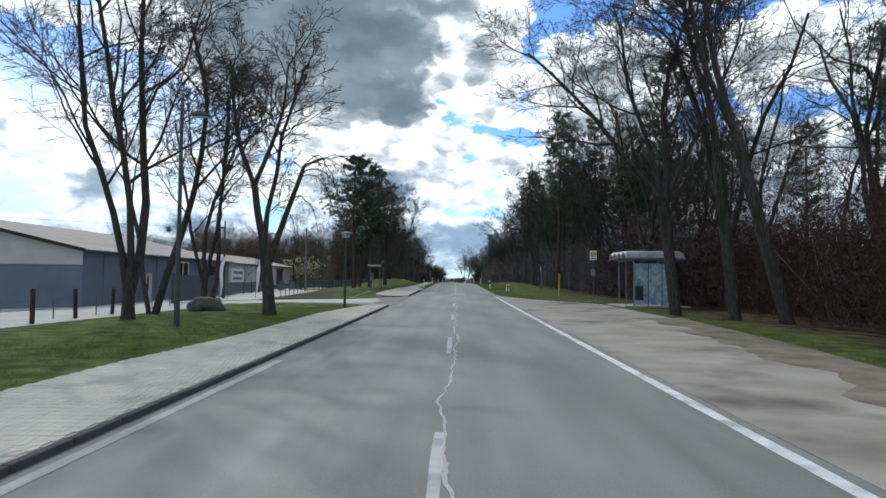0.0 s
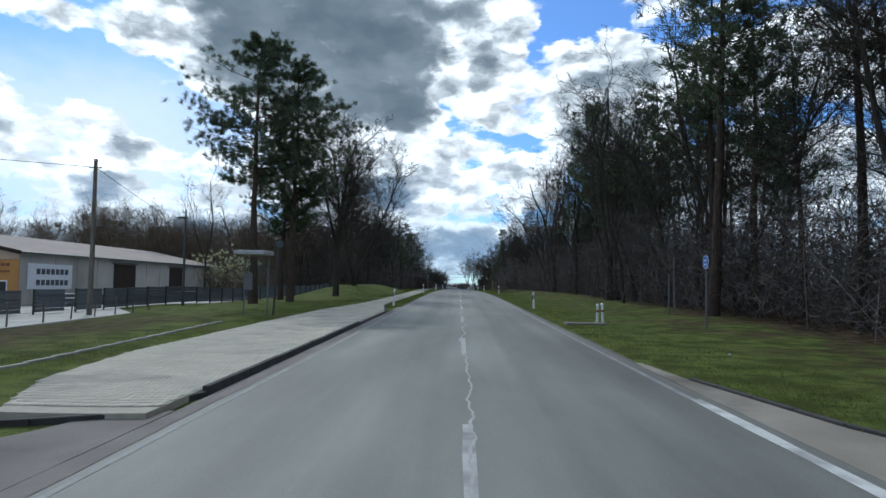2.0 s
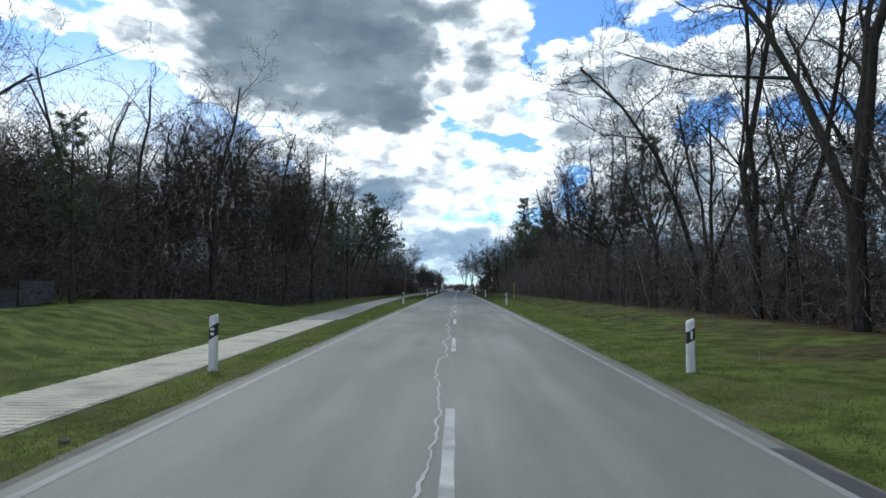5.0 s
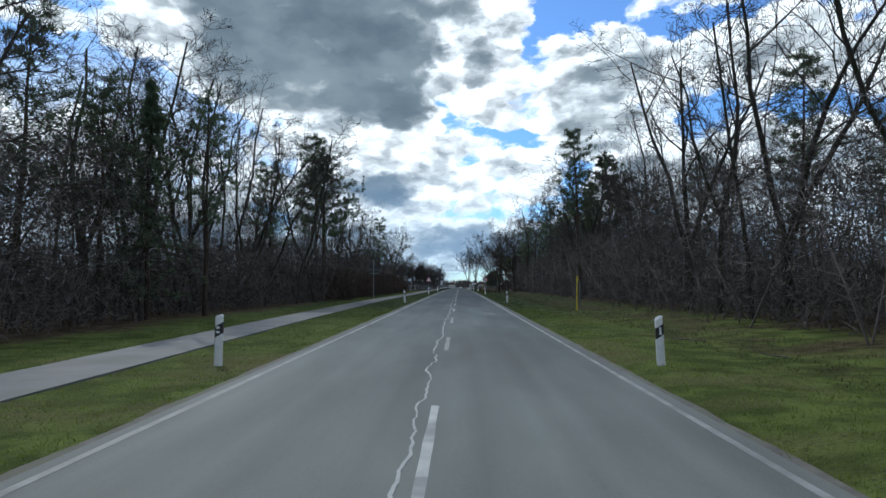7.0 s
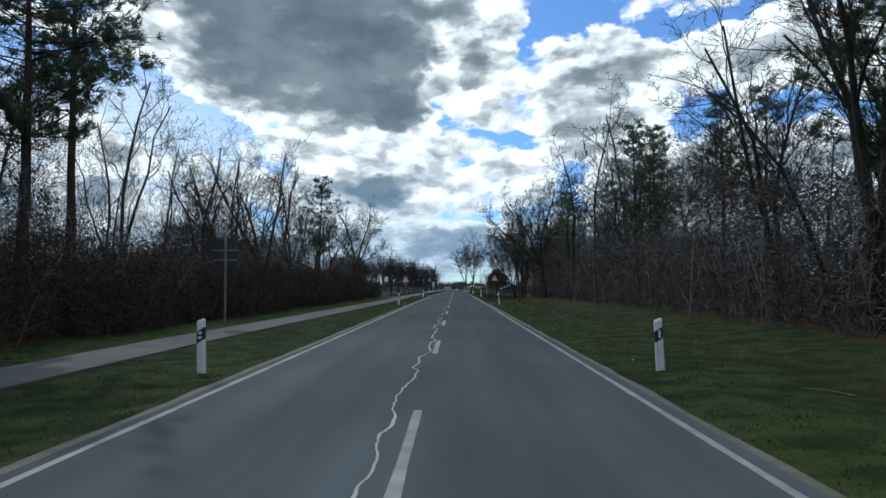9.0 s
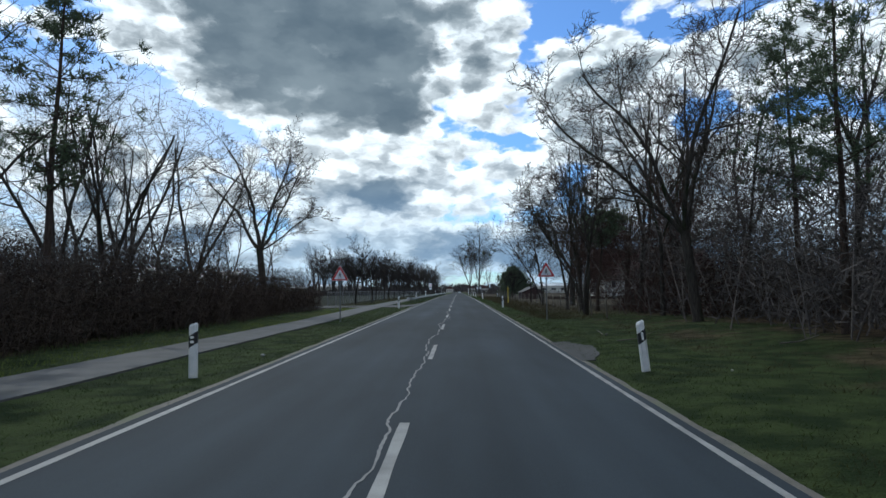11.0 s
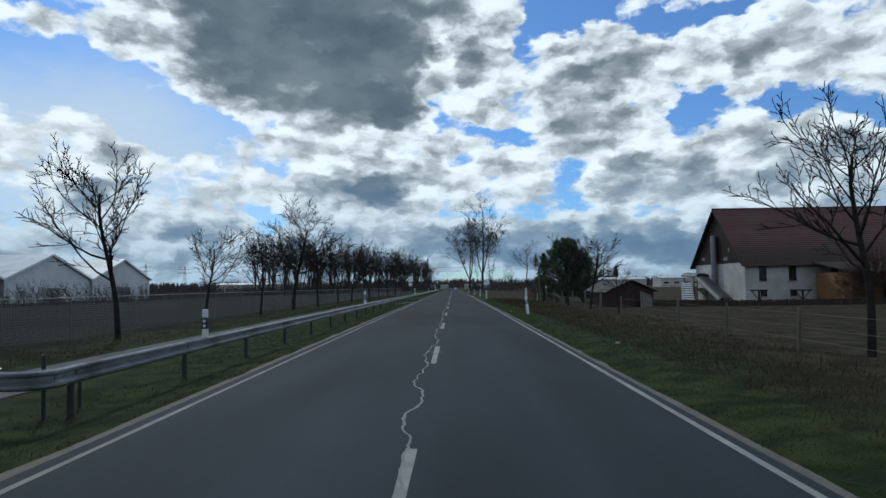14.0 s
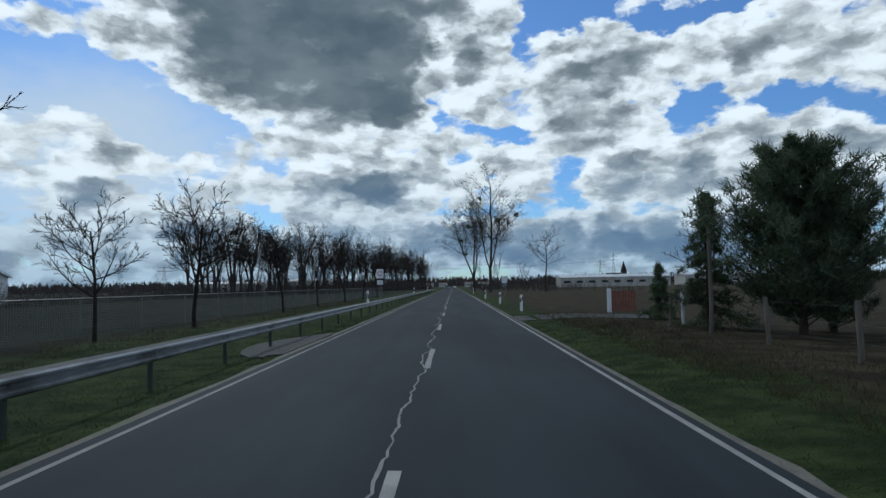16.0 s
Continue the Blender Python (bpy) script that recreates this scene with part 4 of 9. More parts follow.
def stand(x, y, turn=0, size=1.0, tilt=0.0, tilt_way=0.0, sink=0.0):
    """Where a plant stands: on the land, turned, sized and a little tilted."""
    return Matrix.Translation((x, y, lie(x, y) - sink)) @ Matrix.Rotation(radians(tilt), 4, Vector((math.cos(radians(tilt_way)), math.sin(radians(tilt_way)), 0))) @ Matrix.Rotation(radians(turn), 4, "Z") @ Matrix.Scale(size, 4)


def tufts(rng, centres, directions, per, length, width):
    """Bundles of needles: thin blades that fan out from each centre. Returns arrays of vertices and triangles."""
    n = len(centres) * per
    c = np.repeat(np.asarray(centres, float), per, 0)
    d = np.repeat(np.asarray(directions, float), per, 0) * 0.7 + rng.normal(0, 0.75, (n, 3))
    d /= np.linalg.norm(d, axis=1)[:, None] + 1e-9
    side = np.cross(d, rng.normal(0, 1, (n, 3)))
    side /= np.linalg.norm(side, axis=1)[:, None] + 1e-9
    ln = length * rng.uniform(0.6, 1.25, (n, 1))
    root = c + rng.normal(0, length * 0.22, (n, 3))
    v = np.stack([root - side * width / 2, root + side * width / 2, root + d * ln], 1).reshape(-1, 3)
    return v, np.arange(3 * n).reshape(-1, 3)


def pine_meshes(seed, height, radius, clear, spread_out, whorls, per_branch, per_tuft, needle=0.42, width=0.05, droop=0.0, flat_top=True, upward=None):
    """Trunk and needle crown of a conifer; clear: the share of the trunk that is bare."""
    rng, nr = random.Random(seed), np.random.RandomState(seed)
    wood = Shape()
    pts, rad = [], []
    bend = (rng.uniform(-0.5, 0.5), rng.uniform(-0.5, 0.5))
    for i in range(9):
        f = i / 8
        pts.append(Vector((bend[0] * math.sin(f * 3.0) * height * 0.03 + rng.gauss(0, 0.04), bend[1] * math.sin(f * 2.3) * height * 0.03 + rng.gauss(0, 0.04), f * height - 0.2)))
        rad.append(radius * (1.25 if i == 0 else 1 - 0.86 * f))
    wood.tube(pts, rad, 8, cap=False)
    centres, ways = [], []
    for w in range(whorls):
        f = clear + (1 - clear) * (w + rng.uniform(0.1, 0.9)) / whorls
        i = min(7, int(f * 8))
        p0 = pts[i].lerp(pts[i + 1], f * 8 - i)
        g = (f - clear) / (1 - clear)
        reach = spread_out * ((0.55 + 0.75 * math.sin(math.pi * min(1, g * 0.9 + 0.12))) if flat_top else (1.08 - g)) * rng.uniform(0.6, 1.15)
        for b in range(rng.choice((3, 4, 4, 5))):
            a = rng.uniform(0, 2 * math.pi)
            up = rng.uniform(-0.05, 0.45) if flat_top else rng.uniform(-0.25, 0.15) - droop
            if upward:
                up = rng.uniform(*upward)
                reach = spread_out * (1.06 - g) ** 0.7 * (0.55 + 0.45 * min(1, g * 4)) * rng.uniform(0.75, 1.1)
            d = Vector((math.cos(a), math.sin(a), up)).normalized()
            ln = reach * rng.uniform(0.6, 1.1)
            q = p0 + d * ln * 0.5 + Vector((0, 0, rng.uniform(-0.1, 0.2)))
            e = p0 + d * ln + Vector((0, 0, 0.12 * ln if flat_top else -droop * ln * 0.3))
            rb = max(0.018, radius * 0.22 * (1 - 0.6 * f))
            wood.tube([p0, q, e], [rb, rb * 0.65, 0.012], 4, cap=False)
            for k in range(per_branch):
                u = rng.uniform(0.28, 1.05)
                c = (p0.lerp(q, u * 2) if u < 0.5 else q.lerp(e, u * 2 - 1)) + Vector((rng.gauss(0, 0.16), rng.gauss(0, 0.16), rng.gauss(0.05, 0.10))) * ln * (0.3 if upward else 0.55)
                centres.append(c)
                ways.append((d.x * 0.4, d.y * 0.4, 1.1) if upward else (d.x * 0.6, d.y * 0.6, 0.6 if flat_top else 0.25))
    v, f = tufts(nr, centres, ways, per_tuft, needle, width)
    return wood.mesh("trunk", M_PINE_BARK, True), big_mesh("crown", v, f, M_NEEDLE)


def thicket(name, seed, places, heights, mat, label, category, twigs_each=7, thick=0.022, lean=0.18, leafy=0.0, reach=0.35):
    """One tangle of thin stems with side twigs, standing at places (x, y); kind stuff."""
    nr = np.random.RandomState(seed)
    n = len(places)
    base = np.array([(x, y, lie(x, y) - 0.1) for x, y in places])
    h = np.asarray(heights, float)
    d = np.concatenate([nr.normal(0, lean, (n, 2)), np.ones((n, 1))], 1)
    tip = base + d * h[:, None]
    V, F = [], []
    ang = nr.uniform(0, 6.28, n)
    for k in range(3):
        V.append(base + np.stack([np.cos(ang + 2.094 * k), np.sin(ang + 2.094 * k), 0 * ang], 1) * (thick * (0.6 + h / 6))[:, None])
    V.append(tip)
    idx = np.arange(n)
    for k in range(3):
        F.append(np.stack([idx + k * n, idx + ((k + 1) % 3) * n, idx + 3 * n], 1))
    total = 4 * n
    for t in range(twigs_each):
        f = nr.uniform(0.12, 0.95, (n, 1))
        root = base + d * h[:, None] * f
        w = nr.normal(0, 1, (n, 3))
        w[:, 2] = np.abs(w[:, 2]) * 0.8
        w /= np.linalg.norm(w, axis=1)[:, None]
        ln = h[:, None] * reach * nr.uniform(0.5, 1.2, (n, 1)) * (1.15 - f)
        s = np.cross(w, nr.normal(0, 1, (n, 3)))
        s /= np.linalg.norm(s, axis=1)[:, None]
        wd = (thick * 0.9 if nr.uniform() > leafy else 0.10)
        V += [root - s * wd, root + s * wd, root + w * ln]
        F.append(np.stack([total + idx, total + n + idx, total + 2 * n + idx], 1))
        total += 3 * n
    me = big_mesh(name, np.concatenate(V), np.concatenate(F), mat)
    return tagged(part(name, me, None), label, category, "", "stuff")


def twig_mass(name, seed, n, place_of, label, mat, length=0.7, width=0.022):
    """A mass of fine loose-hung twigs that fills the space between stems; kind stuff."""
    nr, pr = np.random.RandomState(seed), random.Random(seed)
    c = np.array([place_of(pr) for _ in range(n)])
    d = nr.normal(0, 1, (n, 3))
    d[:, 2] = np.abs(d[:, 2]) * 1.1
    d /= np.linalg.norm(d, axis=1)[:, None]
    s = np.cross(d, nr.normal(0, 1, (n, 3)))
    s /= np.linalg.norm(s, axis=1)[:, None]
    ln = length * nr.uniform(0.5, 1.6, (n, 1))
    v = np.stack([c - s * width, c + s * width, c + d * ln], 1).reshape(-1, 3)
    return tagged(part(name, big_mesh(name, v, np.arange(3 * n).reshape(-1, 3), mat), None), label, "undergrowth", "", "stuff")


def scatter(rng, n, x0, x1, y0, y1, edge=None):
    """Random places in a strip; edge(x, y) False leaves a place out."""
    out = []
    while len(out) < n:
        x, y = rng.uniform(x0, x1), rng.uniform(y0, y1)
        if edge is None or edge(x, y):
            out.append((x, y))
    return out


def wood_right(y):
    """How near the wood comes to the road."""
    return float(np.interp(y, [20, 60, 100, 112, 125, 160, 190, 240, 300, 330], [17, 15, 12.0, 13.5, 14, 14, 11.5, 12.5, 12.5, 11.5]))


def wood_left(y):
    return float(np.interp(y, [120, 150, 165, 185, 200, 230, 260, 300, 330], [-30, -20, -15.5, -14.5, -16.5, -14.5, -14.5, -14.5, -16]))


rng = random.Random(11)
# tall trees beside the works drive and behind the bus stop
plant("tree", tree_meshes(1, 17.5, 0.30, [(100, 5, 1.0, 0.8), (200, 13, 0.85, 0.62), (330, 9, 0.95, 0.62)], FULL, fork=0.8), "bare many-limbed roadside tree beside the works drive", "tree", stand(-14.9, 26.6), "trees before the works")
plant("tree", tree_meshes(2, 16.5, 0.24, [(20, 4, 1.0, 0.9), (170, 7, 0.9, 0.6)], SLIM), "slender bare tree with two stems on the grass", "tree", stand(-15.9, 30.6), "trees before the works")
plant("tree", tree_meshes(3, 15.0, 0.22, [(150, 8, 1.0, 0.75), (340, 9, 0.95, 0.75)], SLIM, fork=1.2), "slender forked bare tree near the boulder", "tree", stand(-16.6, 38.5), "trees before the works")
plant("tree", tree_meshes(14, 13.5, 0.20, [(60, 6, 1.0, 0.8), (220, 9, 0.9, 0.7)], SLIM), "slim bare tree with thin upright stems", "tree", stand(-15.2, 35.8), "trees before the works")


def drooping_tree():
    """A low-forked tree: two upright forks and a leaning stem with boughs that hang over the footway."""
    tr = random.Random(64)
    wood, twigs = Shape(), Shape()
    V3 = lambda *p: Vector(p)
    trunk = [V3(0.0, 0, -0.25), V3(-0.02, 0, 0.2), V3(-0.1, 0.02, 1.2), V3(-0.24, 0.08, 2.4), V3(-0.36, 0.1, 3.1), V3(-0.47, 0.12, 3.9)]
    wood.tube(trunk, [0.46, 0.34, 0.29, 0.30, 0.25, 0.21], 12, cap=False)
    stems = (
        ([trunk[5], V3(-0.78, 0.15, 5.3), V3(-1.0, 0.2, 6.8)], 0.20, 0.17),
        ([V3(-1.0, 0.2, 6.7), V3(-1.65, 0.2, 8.4), V3(-2.0, 0.25, 9.6), V3(-2.15, 0.2, 10.9), V3(-2.4, 0.2, 13.4)], 0.14, 0.06),
        ([V3(-1.0, 0.2, 6.7), V3(-0.66, 0.4, 7.7), V3(-0.26, 0.6, 8.9), V3(0.05, 0.8, 10.0), V3(0.3, 1.0, 11.3), V3(0.45, 1.1, 13.4)], 0.14, 0.05),
        ([trunk[4], V3(-0.45, 0.5, 4.4), V3(-0.45, 0.8, 5.4), V3(-0.12, 1.3, 7.5), V3(0.0, 1.6, 9.5), V3(0.65, 2.0, 11.9), V3(1.1, 2.3, 13.8)], 0.17, 0.05),
        ([trunk[3], V3(-0.22, 1.0, 3.2), V3(-0.14, 1.6, 3.95), V3(0.32, 2.25, 5.8), V3(0.8, 2.85, 7.6), V3(0.95, 3.05, 8.25)], 0.22, 0.10),
    )
    spec = dict(FULL, counts=(8, 7, 7, 6), fine=0.010)
    for k, (pts, r0, r1) in enumerate(stems):
        n = len(pts) - 1
        wood.tube(pts, [r0 + (r1 - r0) * i / n for i in range(n + 1)], 9, cap=k == 4)
        if k in (0, 4):
            continue
        for j in range(11):
            f = 0.25 + 0.75 * (j + tr.random()) / 11
            i = min(n - 1, int(f * n))
            at = pts[i].lerp(pts[i + 1], f * n - i)
            axis = (pts[i + 1] - pts[i]).normalized()
            out = axis.orthogonal().normalized()
            out.rotate(Matrix.Rotation(2.4 * j + tr.uniform(-0.5, 0.5), 3, axis))
            grow(tr, wood, twigs, at, (axis * 0.75 + out * tr.uniform(0.5, 0.9)).normalized(), tr.uniform(0.028, 0.05), tr.uniform(2.0, 3.6), 1, True, spec)
    leaner = stems[4][0]
    for f, dx, dy, dz, up in ((0.42, -0.9, -0.6, -1.6, 0.5), (0.55, 0.7, -0.4, -2.5, 0.3), (0.66, 1.6, -0.3, -2.7, 0.4), (0.74, -1.2, 0.5, -1.2, 0.8), (0.8, 1.8, 0.2, -2.3, 0.5), (0.88, 2.5, -0.5, -3.1, 0.7), (0.93, -1.0, -0.8, -1.5, 0.9), (0.97, 2.0, 0.8, -2.4, 0.9), (0.99, 2.9, 0.3, -2.2, 1.1), (1.0, 4.4, -0.2, -0.6, 1.0), (1.0, 1.6, -0.9, -1.6, 1.2), (1.0, 3.4, 0.9, -1.2, 1.3)):
        i = min(4, int(f * 5))
        at = leaner[i].lerp(leaner[i + 1], f * 5 - i)
        bough = []
        for q in range(13):
            u = q / 12
            bough.append(at + V3(dx * (1 - (1 - u) ** 1.6), dy * u, dz * u ** 1.9 + up * math.sin(math.pi * min(1, u * 1.1)) * 0.7) + V3(tr.gauss(0, 0.035), tr.gauss(0, 0.035), tr.gauss(0, 0.03)))
        (wood if dx > 0 else twigs).tube(bough, [0.036 - 0.026 * q / 12 for q in range(13)], 5, cap=False)
        for q in range(2, 13):
            for hang_k in range(3):
                side = V3(tr.gauss(0.15 * (1 if dx > 0 else -1), 0.35), tr.gauss(0, 0.35), tr.uniform(-0.75, 0.15)).normalized()
                a = bough[q]
                b = a + side * tr.uniform(0.25, 0.75)
                c = b + V3(side.x * 0.25, side.y * 0.25, -tr.uniform(0.1, 0.5))
                twigs.tube([a, b, c], [0.010, 0.007, 0.004], 3, cap=False)
                for twig_k in range(3):
                    p = a.lerp(b, tr.random())
                    t1 = p + V3(tr.gauss(0, 0.16), tr.gauss(0, 0.16), tr.uniform(-0.3, 0.06))
                    twigs.add([p - V3(0.006, 0, 0), p + V3(0.006, 0, 0), t1], [(0, 1, 2)])
    return wood.mesh("trunk", M_BARK, True), twigs.mesh("crown", M_TWIG)


plant("tree", drooping_tree(), "bare low-forked tree with boughs hanging over the footway", "tree", stand(-9.45, 30.0), "trees before the works")
plant("tree", tree_meshes(5, 20, 0.31, [(175, 24, 0.85, 0.55), (130, 12, 0.95, 0.5), (20, 8, 1.0, 0.6), (330, 20, 0.8, 0.45)], dict(FULL, counts=(10, 9, 7, 6)), fork=6.0, lean=(-0.10, 0)), "big bare tree spreading over the bus bay", "tree", stand(12.5, 33.0), "trees behind the bus stop")
plant("tree", tree_meshes(6, 20, 0.28, [(200, 10, 1.0, 0.7), (30, 14, 0.9, 0.6)], dict(FULL, counts=(10, 9, 7, 6)), fork=8.0, lean=(-0.10, 0)), "tall bare tree with a dark straight trunk", "tree", stand(14.2, 29.6), "trees behind the bus stop")
plant("tree", tree_meshes(7, 21, 0.28, [(60, 8, 1.0, 0.7), (250, 16, 0.9, 0.6)], FULL, fork=9.0, lean=(-0.25, 0.02)), "tall bare tree leaning towards the road", "tree", stand(15.4, 27.0), "trees behind the bus stop")
# pines and bare trees on the grass past the platform
PINE_TALL = pine_meshes(21, 21.0, 0.33, 0.42, 4.3, 24, 15, 42, 0.34, 0.037)
PINE_BUSHY = pine_meshes(22, 19.5, 0.30, 0.35, 4.2, 24, 15, 42, 0.34, 0.037)
plant("pine", PINE_TALL, "tall Scots pine with a bare lower trunk on the grass", "pine tree", stand(-16.2, 92.6), "pines on the grass")
plant("pine", PINE_BUSHY, "Scots pine with dense dark crown on the grass", "pine tree", stand(-14.0, 95.0, 120), "pines on the grass")
plant("pine", PINE_BUSHY, "Scots pine with dense dark crown on the grass", "pine tree", stand(-16.8, 101, 40, 0.85), "pines on the grass")
plant("tree", tree_meshes(31, 17.0, 0.32, [(90, 2, 1.0, 0.75), (190, 12, 0.92, 0.55), (10, 13, 0.9, 0.55), (290, 15, 0.85, 0.45)], dict(FULL, clear=0.2, counts=(10, 8, 7, 6), wobble=0.6), fork=4.6), "bare round-crowned tree beside the cycle path", "tree", stand(-13.3, 109.2), "bare trees by the path")
plant("tree", tree_meshes(32, 17.5, 0.26, [(0, 10, 1.0, 0.8), (120, 9, 0.95, 0.75), (200, 13, 0.9, 0.7), (300, 6, 1.0, 0.7), (260, 16, 0.8, 0.55)], dict(SLIM, clear=0.3, counts=(10, 8, 7, 6))), "bare tree of many stems beside the cycle path", "tree", stand(-14.6, 126.6), "bare trees by the path")

# ---- the woods: trees of each kind, then the rest as copies ----
WOOD_TREES = [tree_meshes(40 + i, h, r, st, dict(sp, wobble=1.55), top=False, fork=fk) for i, (h, r, st, sp, fk) in enumerate((
    (17, 0.19, [(0, 2, 1, 0.95)], SLIM, 0), (18.5, 0.21, [(40, 4, 1, 0.8), (220, 8, 0.85, 0.6)], dict(SLIM, counts=(7, 5, 6, 4)), 3), (15, 0.14, [(0, 3, 1, 0.95)], POLE, 0),
    (19, 0.18, [(90, 2, 1, 0.95)], POLE, 0), (16, 0.24, [(10, 9, 0.95, 0.7), (130, 10, 0.9, 0.65), (250, 8, 1.0, 0.65)], dict(SLIM, counts=(6, 5, 5, 4)), 1.2), (17.5, 0.30, [(20, 14, 0.9, 0.6), (140, 12, 0.95, 0.6), (260, 7, 1.0, 0.6)], dict(FULL, counts=(6, 6, 5, 4)), 3.5)))]
WOOD_PINES = [pine_meshes(60, 19, 0.24, 0.50, 2.9, 16, 8, 12, 0.38, 0.065), pine_meshes(61, 17, 0.21, 0.40, 2.9, 16, 8, 12, 0.38, 0.065), pine_meshes(62, 14, 0.18, 0.10, 3.0, 34, 7, 9, 0.34, 0.06, 0.10, False)]
KINDS = [("tree", me, "bare broadleaved tree of the roadside wood", "tree") for me in WOOD_TREES] + [("pine", me, "dark conifer of the roadside wood", "pine tree") for me in WOOD_PINES]
models = {}


def wood_plant(kind, x, y, group, size=None):
    name, meshes, label, category = KINDS[kind]
    m = stand(x, y, rng.uniform(0, 360), size or rng.uniform(0.85, 1.12), rng.uniform(0, 3), rng.uniform(0, 360))
    if kind not in models:
        models[kind] = plant(name, meshes, label, category, m, group)
        return models[kind]
    return tagged(copy_thing(models[kind], m), group=group)


def forest(n, x0, x1, y0, y1, keep, group, pines, gap, size=1.0):
    done = []
    tries = 0
    while len(done) < n and tries < n * 60:
        tries += 1
        x, y = rng.uniform(x0, x1), rng.uniform(y0, y1)
        if keep(x, y) and all((x - a) ** 2 + (y - b) ** 2 > gap * gap for a, b in done):
            done.append((x, y))
            kind = rng.choice((6, 7, 7)) if rng.random() < pines(x, y) else rng.choice((0, 1, 1, 2, 3, 4, 5, 5, 5))
            wood_plant(kind, x, y, group, size * rng.uniform(0.85, 1.12))


RIGHT_GROUP, LEFT_GROUP = "trees of the wood behind the bus bay", "trees of the wood beside the cycle path"
forest(50, 12, 24, 50, 150, lambda x, y: x > wood_right(y) + 1.0, RIGHT_GROUP, lambda x, y: 0.50 if 62 < y < 128 else 0.28, 1.7)
forest(42, 11.5, 24, 150, 305, lambda x, y: x > wood_right(y) + 0.8, RIGHT_GROUP, lambda x, y: 0.42 if 215 < y < 275 else 0.06, 2.0, 0.88)
forest(16, 24, 40, 40, 310, lambda x, y: True, RIGHT_GROUP, lambda x, y: 0.3, 4.5)
forest(18, 16.5, 32, 24, 66, lambda x, y: x > 17 or y > 50, RIGHT_GROUP, lambda x, y: 0.12, 2.4, 1.1)
forest(42, -26, -13, 140, 302, lambda x, y: x < wood_left(y) - 1.0, LEFT_GROUP, lambda x, y: 0.22 if 190 < y < 214 else (0.22 if 222 < y < 245 else 0.03), 2.0, 0.92)
forest(16, -40, -26, 125, 300, lambda x, y: x < wood_left(y) - 2, LEFT_GROUP, lambda x, y: 0.1, 4.0, 0.9)
for x, y, k, size in ((-17.4, 199, 8, 1.0), (-15.8, 203, 7, 0.9), (-18.5, 243, 6, 1.1), (13.9, 80, 6, 1.22), (15.6, 84, 6, 1.12), (15.0, 112, 6, 1.08), (16.2, 118, 6, 1.15), (15.2, 125, 7, 1.2), (17.6, 106, 7, 1.2), (16.5, 96, 7, 1.15), (18, 74, 6, 1.1), (15.5, 262, 7, 0.95), (14.0, 283, 7, 0.8), (16, 289, 7, 0.85), (18.5, 52, 6, 1.1), (20.5, 58, 7, 1.1), (-20.5, 139, 5, 0.8), (-19, 147, 7, 0.6)):
    wood_plant(k, x, y, RIGHT_GROUP if x > 0 else LEFT_GROUP, size)
for x, y, k, size in ((14.6, 122, 1, 1.2), (15.4, 131, 0, 1.3), (14.8, 140, 5, 1.2), (15.2, 148, 1, 1.2), (16.0, 157, 0, 1.25), (15.6, 186, 1, 0.95), (16.2, 172, 0, 1.0), (14.5, 198, 1, 0.9), (-16.0, 272, 1, 0.72), (-18.5, 284, 0, 0.72), (-17.0, 292, 5, 0.66), (-18.0, 304, 5, 0.72), (-20.5, 300, 5, 0.8), (-19.5, 299, 4, 0.7), (-21, 305, 1, 0.7), (14.8, 299, 5, 0.9), (13.9, 305, 4, 0.85), 
                      (11.6, 314, 4, 0.88), (12.5, 319, 1, 0.85), (10.9, 317, 4, 0.7), (13.6, 325, 4, 0.72), (17, 319, 5, 0.8), (19, 311, 1, 0.85), (21, 324, 5, 0.72), (24, 333, 5, 0.66)):
    wood_plant(k, x, y, RIGHT_GROUP if x > 0 else LEFT_GROUP, size)

for k in range(24):
    y = rng.uniform(58, 112)
    wood_plant(rng.choice((2, 3, 3, 0)), wood_right(y) + rng.uniform(0.8, 6.5), y, RIGHT_GROUP, rng.uniform(0.8, 1.1))
plant("pine", PINE_TALL, "big dark Scots pine at the edge of the wood", "pine tree", stand(-16.2, 236.4, 200, 0.84), LEFT_GROUP)
plant("pine", PINE_BUSHY, "leaning Scots pine with a broad dark crown", "pine tree", stand(16.4, 236.5, 75, 0.86, 5, 90), RIGHT_GROUP)
plant("tree", tree_meshes(98, 17, 0.26, [(185, 58, 0.62, 0.5), (170, 34, 0.8, 0.5), (215, 66, 0.55, 0.4), (20, 8, 1.0, 0.65)], dict(FULL, clear=0.2, wobble=1.1), fork=5.5), "bare oak with long level limbs over the verge", "tree", stand(15.6, 178.0), RIGHT_GROUP)
for k in range(13):
    y = rng.uniform(194, 230)
    wood_plant(rng.choice((0, 1, 3, 3, 2, 7)), wood_left(y) - rng.uniform(0.6, 8.0), y, LEFT_GROUP, rng.uniform(0.92, 1.12))
# thin stems and undergrowth that fill the woods
br = random.Random(5)
spots = scatter(br, 4600, 11, 40, 26, 306, lambda x, y: x > wood_right(y) + br.uniform(-0.6, 3) and (y > 48 or x > 17))
thicket("undergrowth", 1, spots, [br.uniform(1.2, 6.5) for _ in spots], M_BRUSH, "dense dark undergrowth of bare stems in the wood", "undergrowth", 9, 0.024, 0.34)
spots = scatter(br, 3600, -42, -12, 128, 306, lambda x, y: x < wood_left(y) + br.uniform(-3, 0.6))
thicket("undergrowth", 2, spots, [br.uniform(1.2, 6.0) for _ in spots], M_BRUSH, "dense dark undergrowth of bare stems in the wood", "undergrowth", 9, 0.024, 0.34)
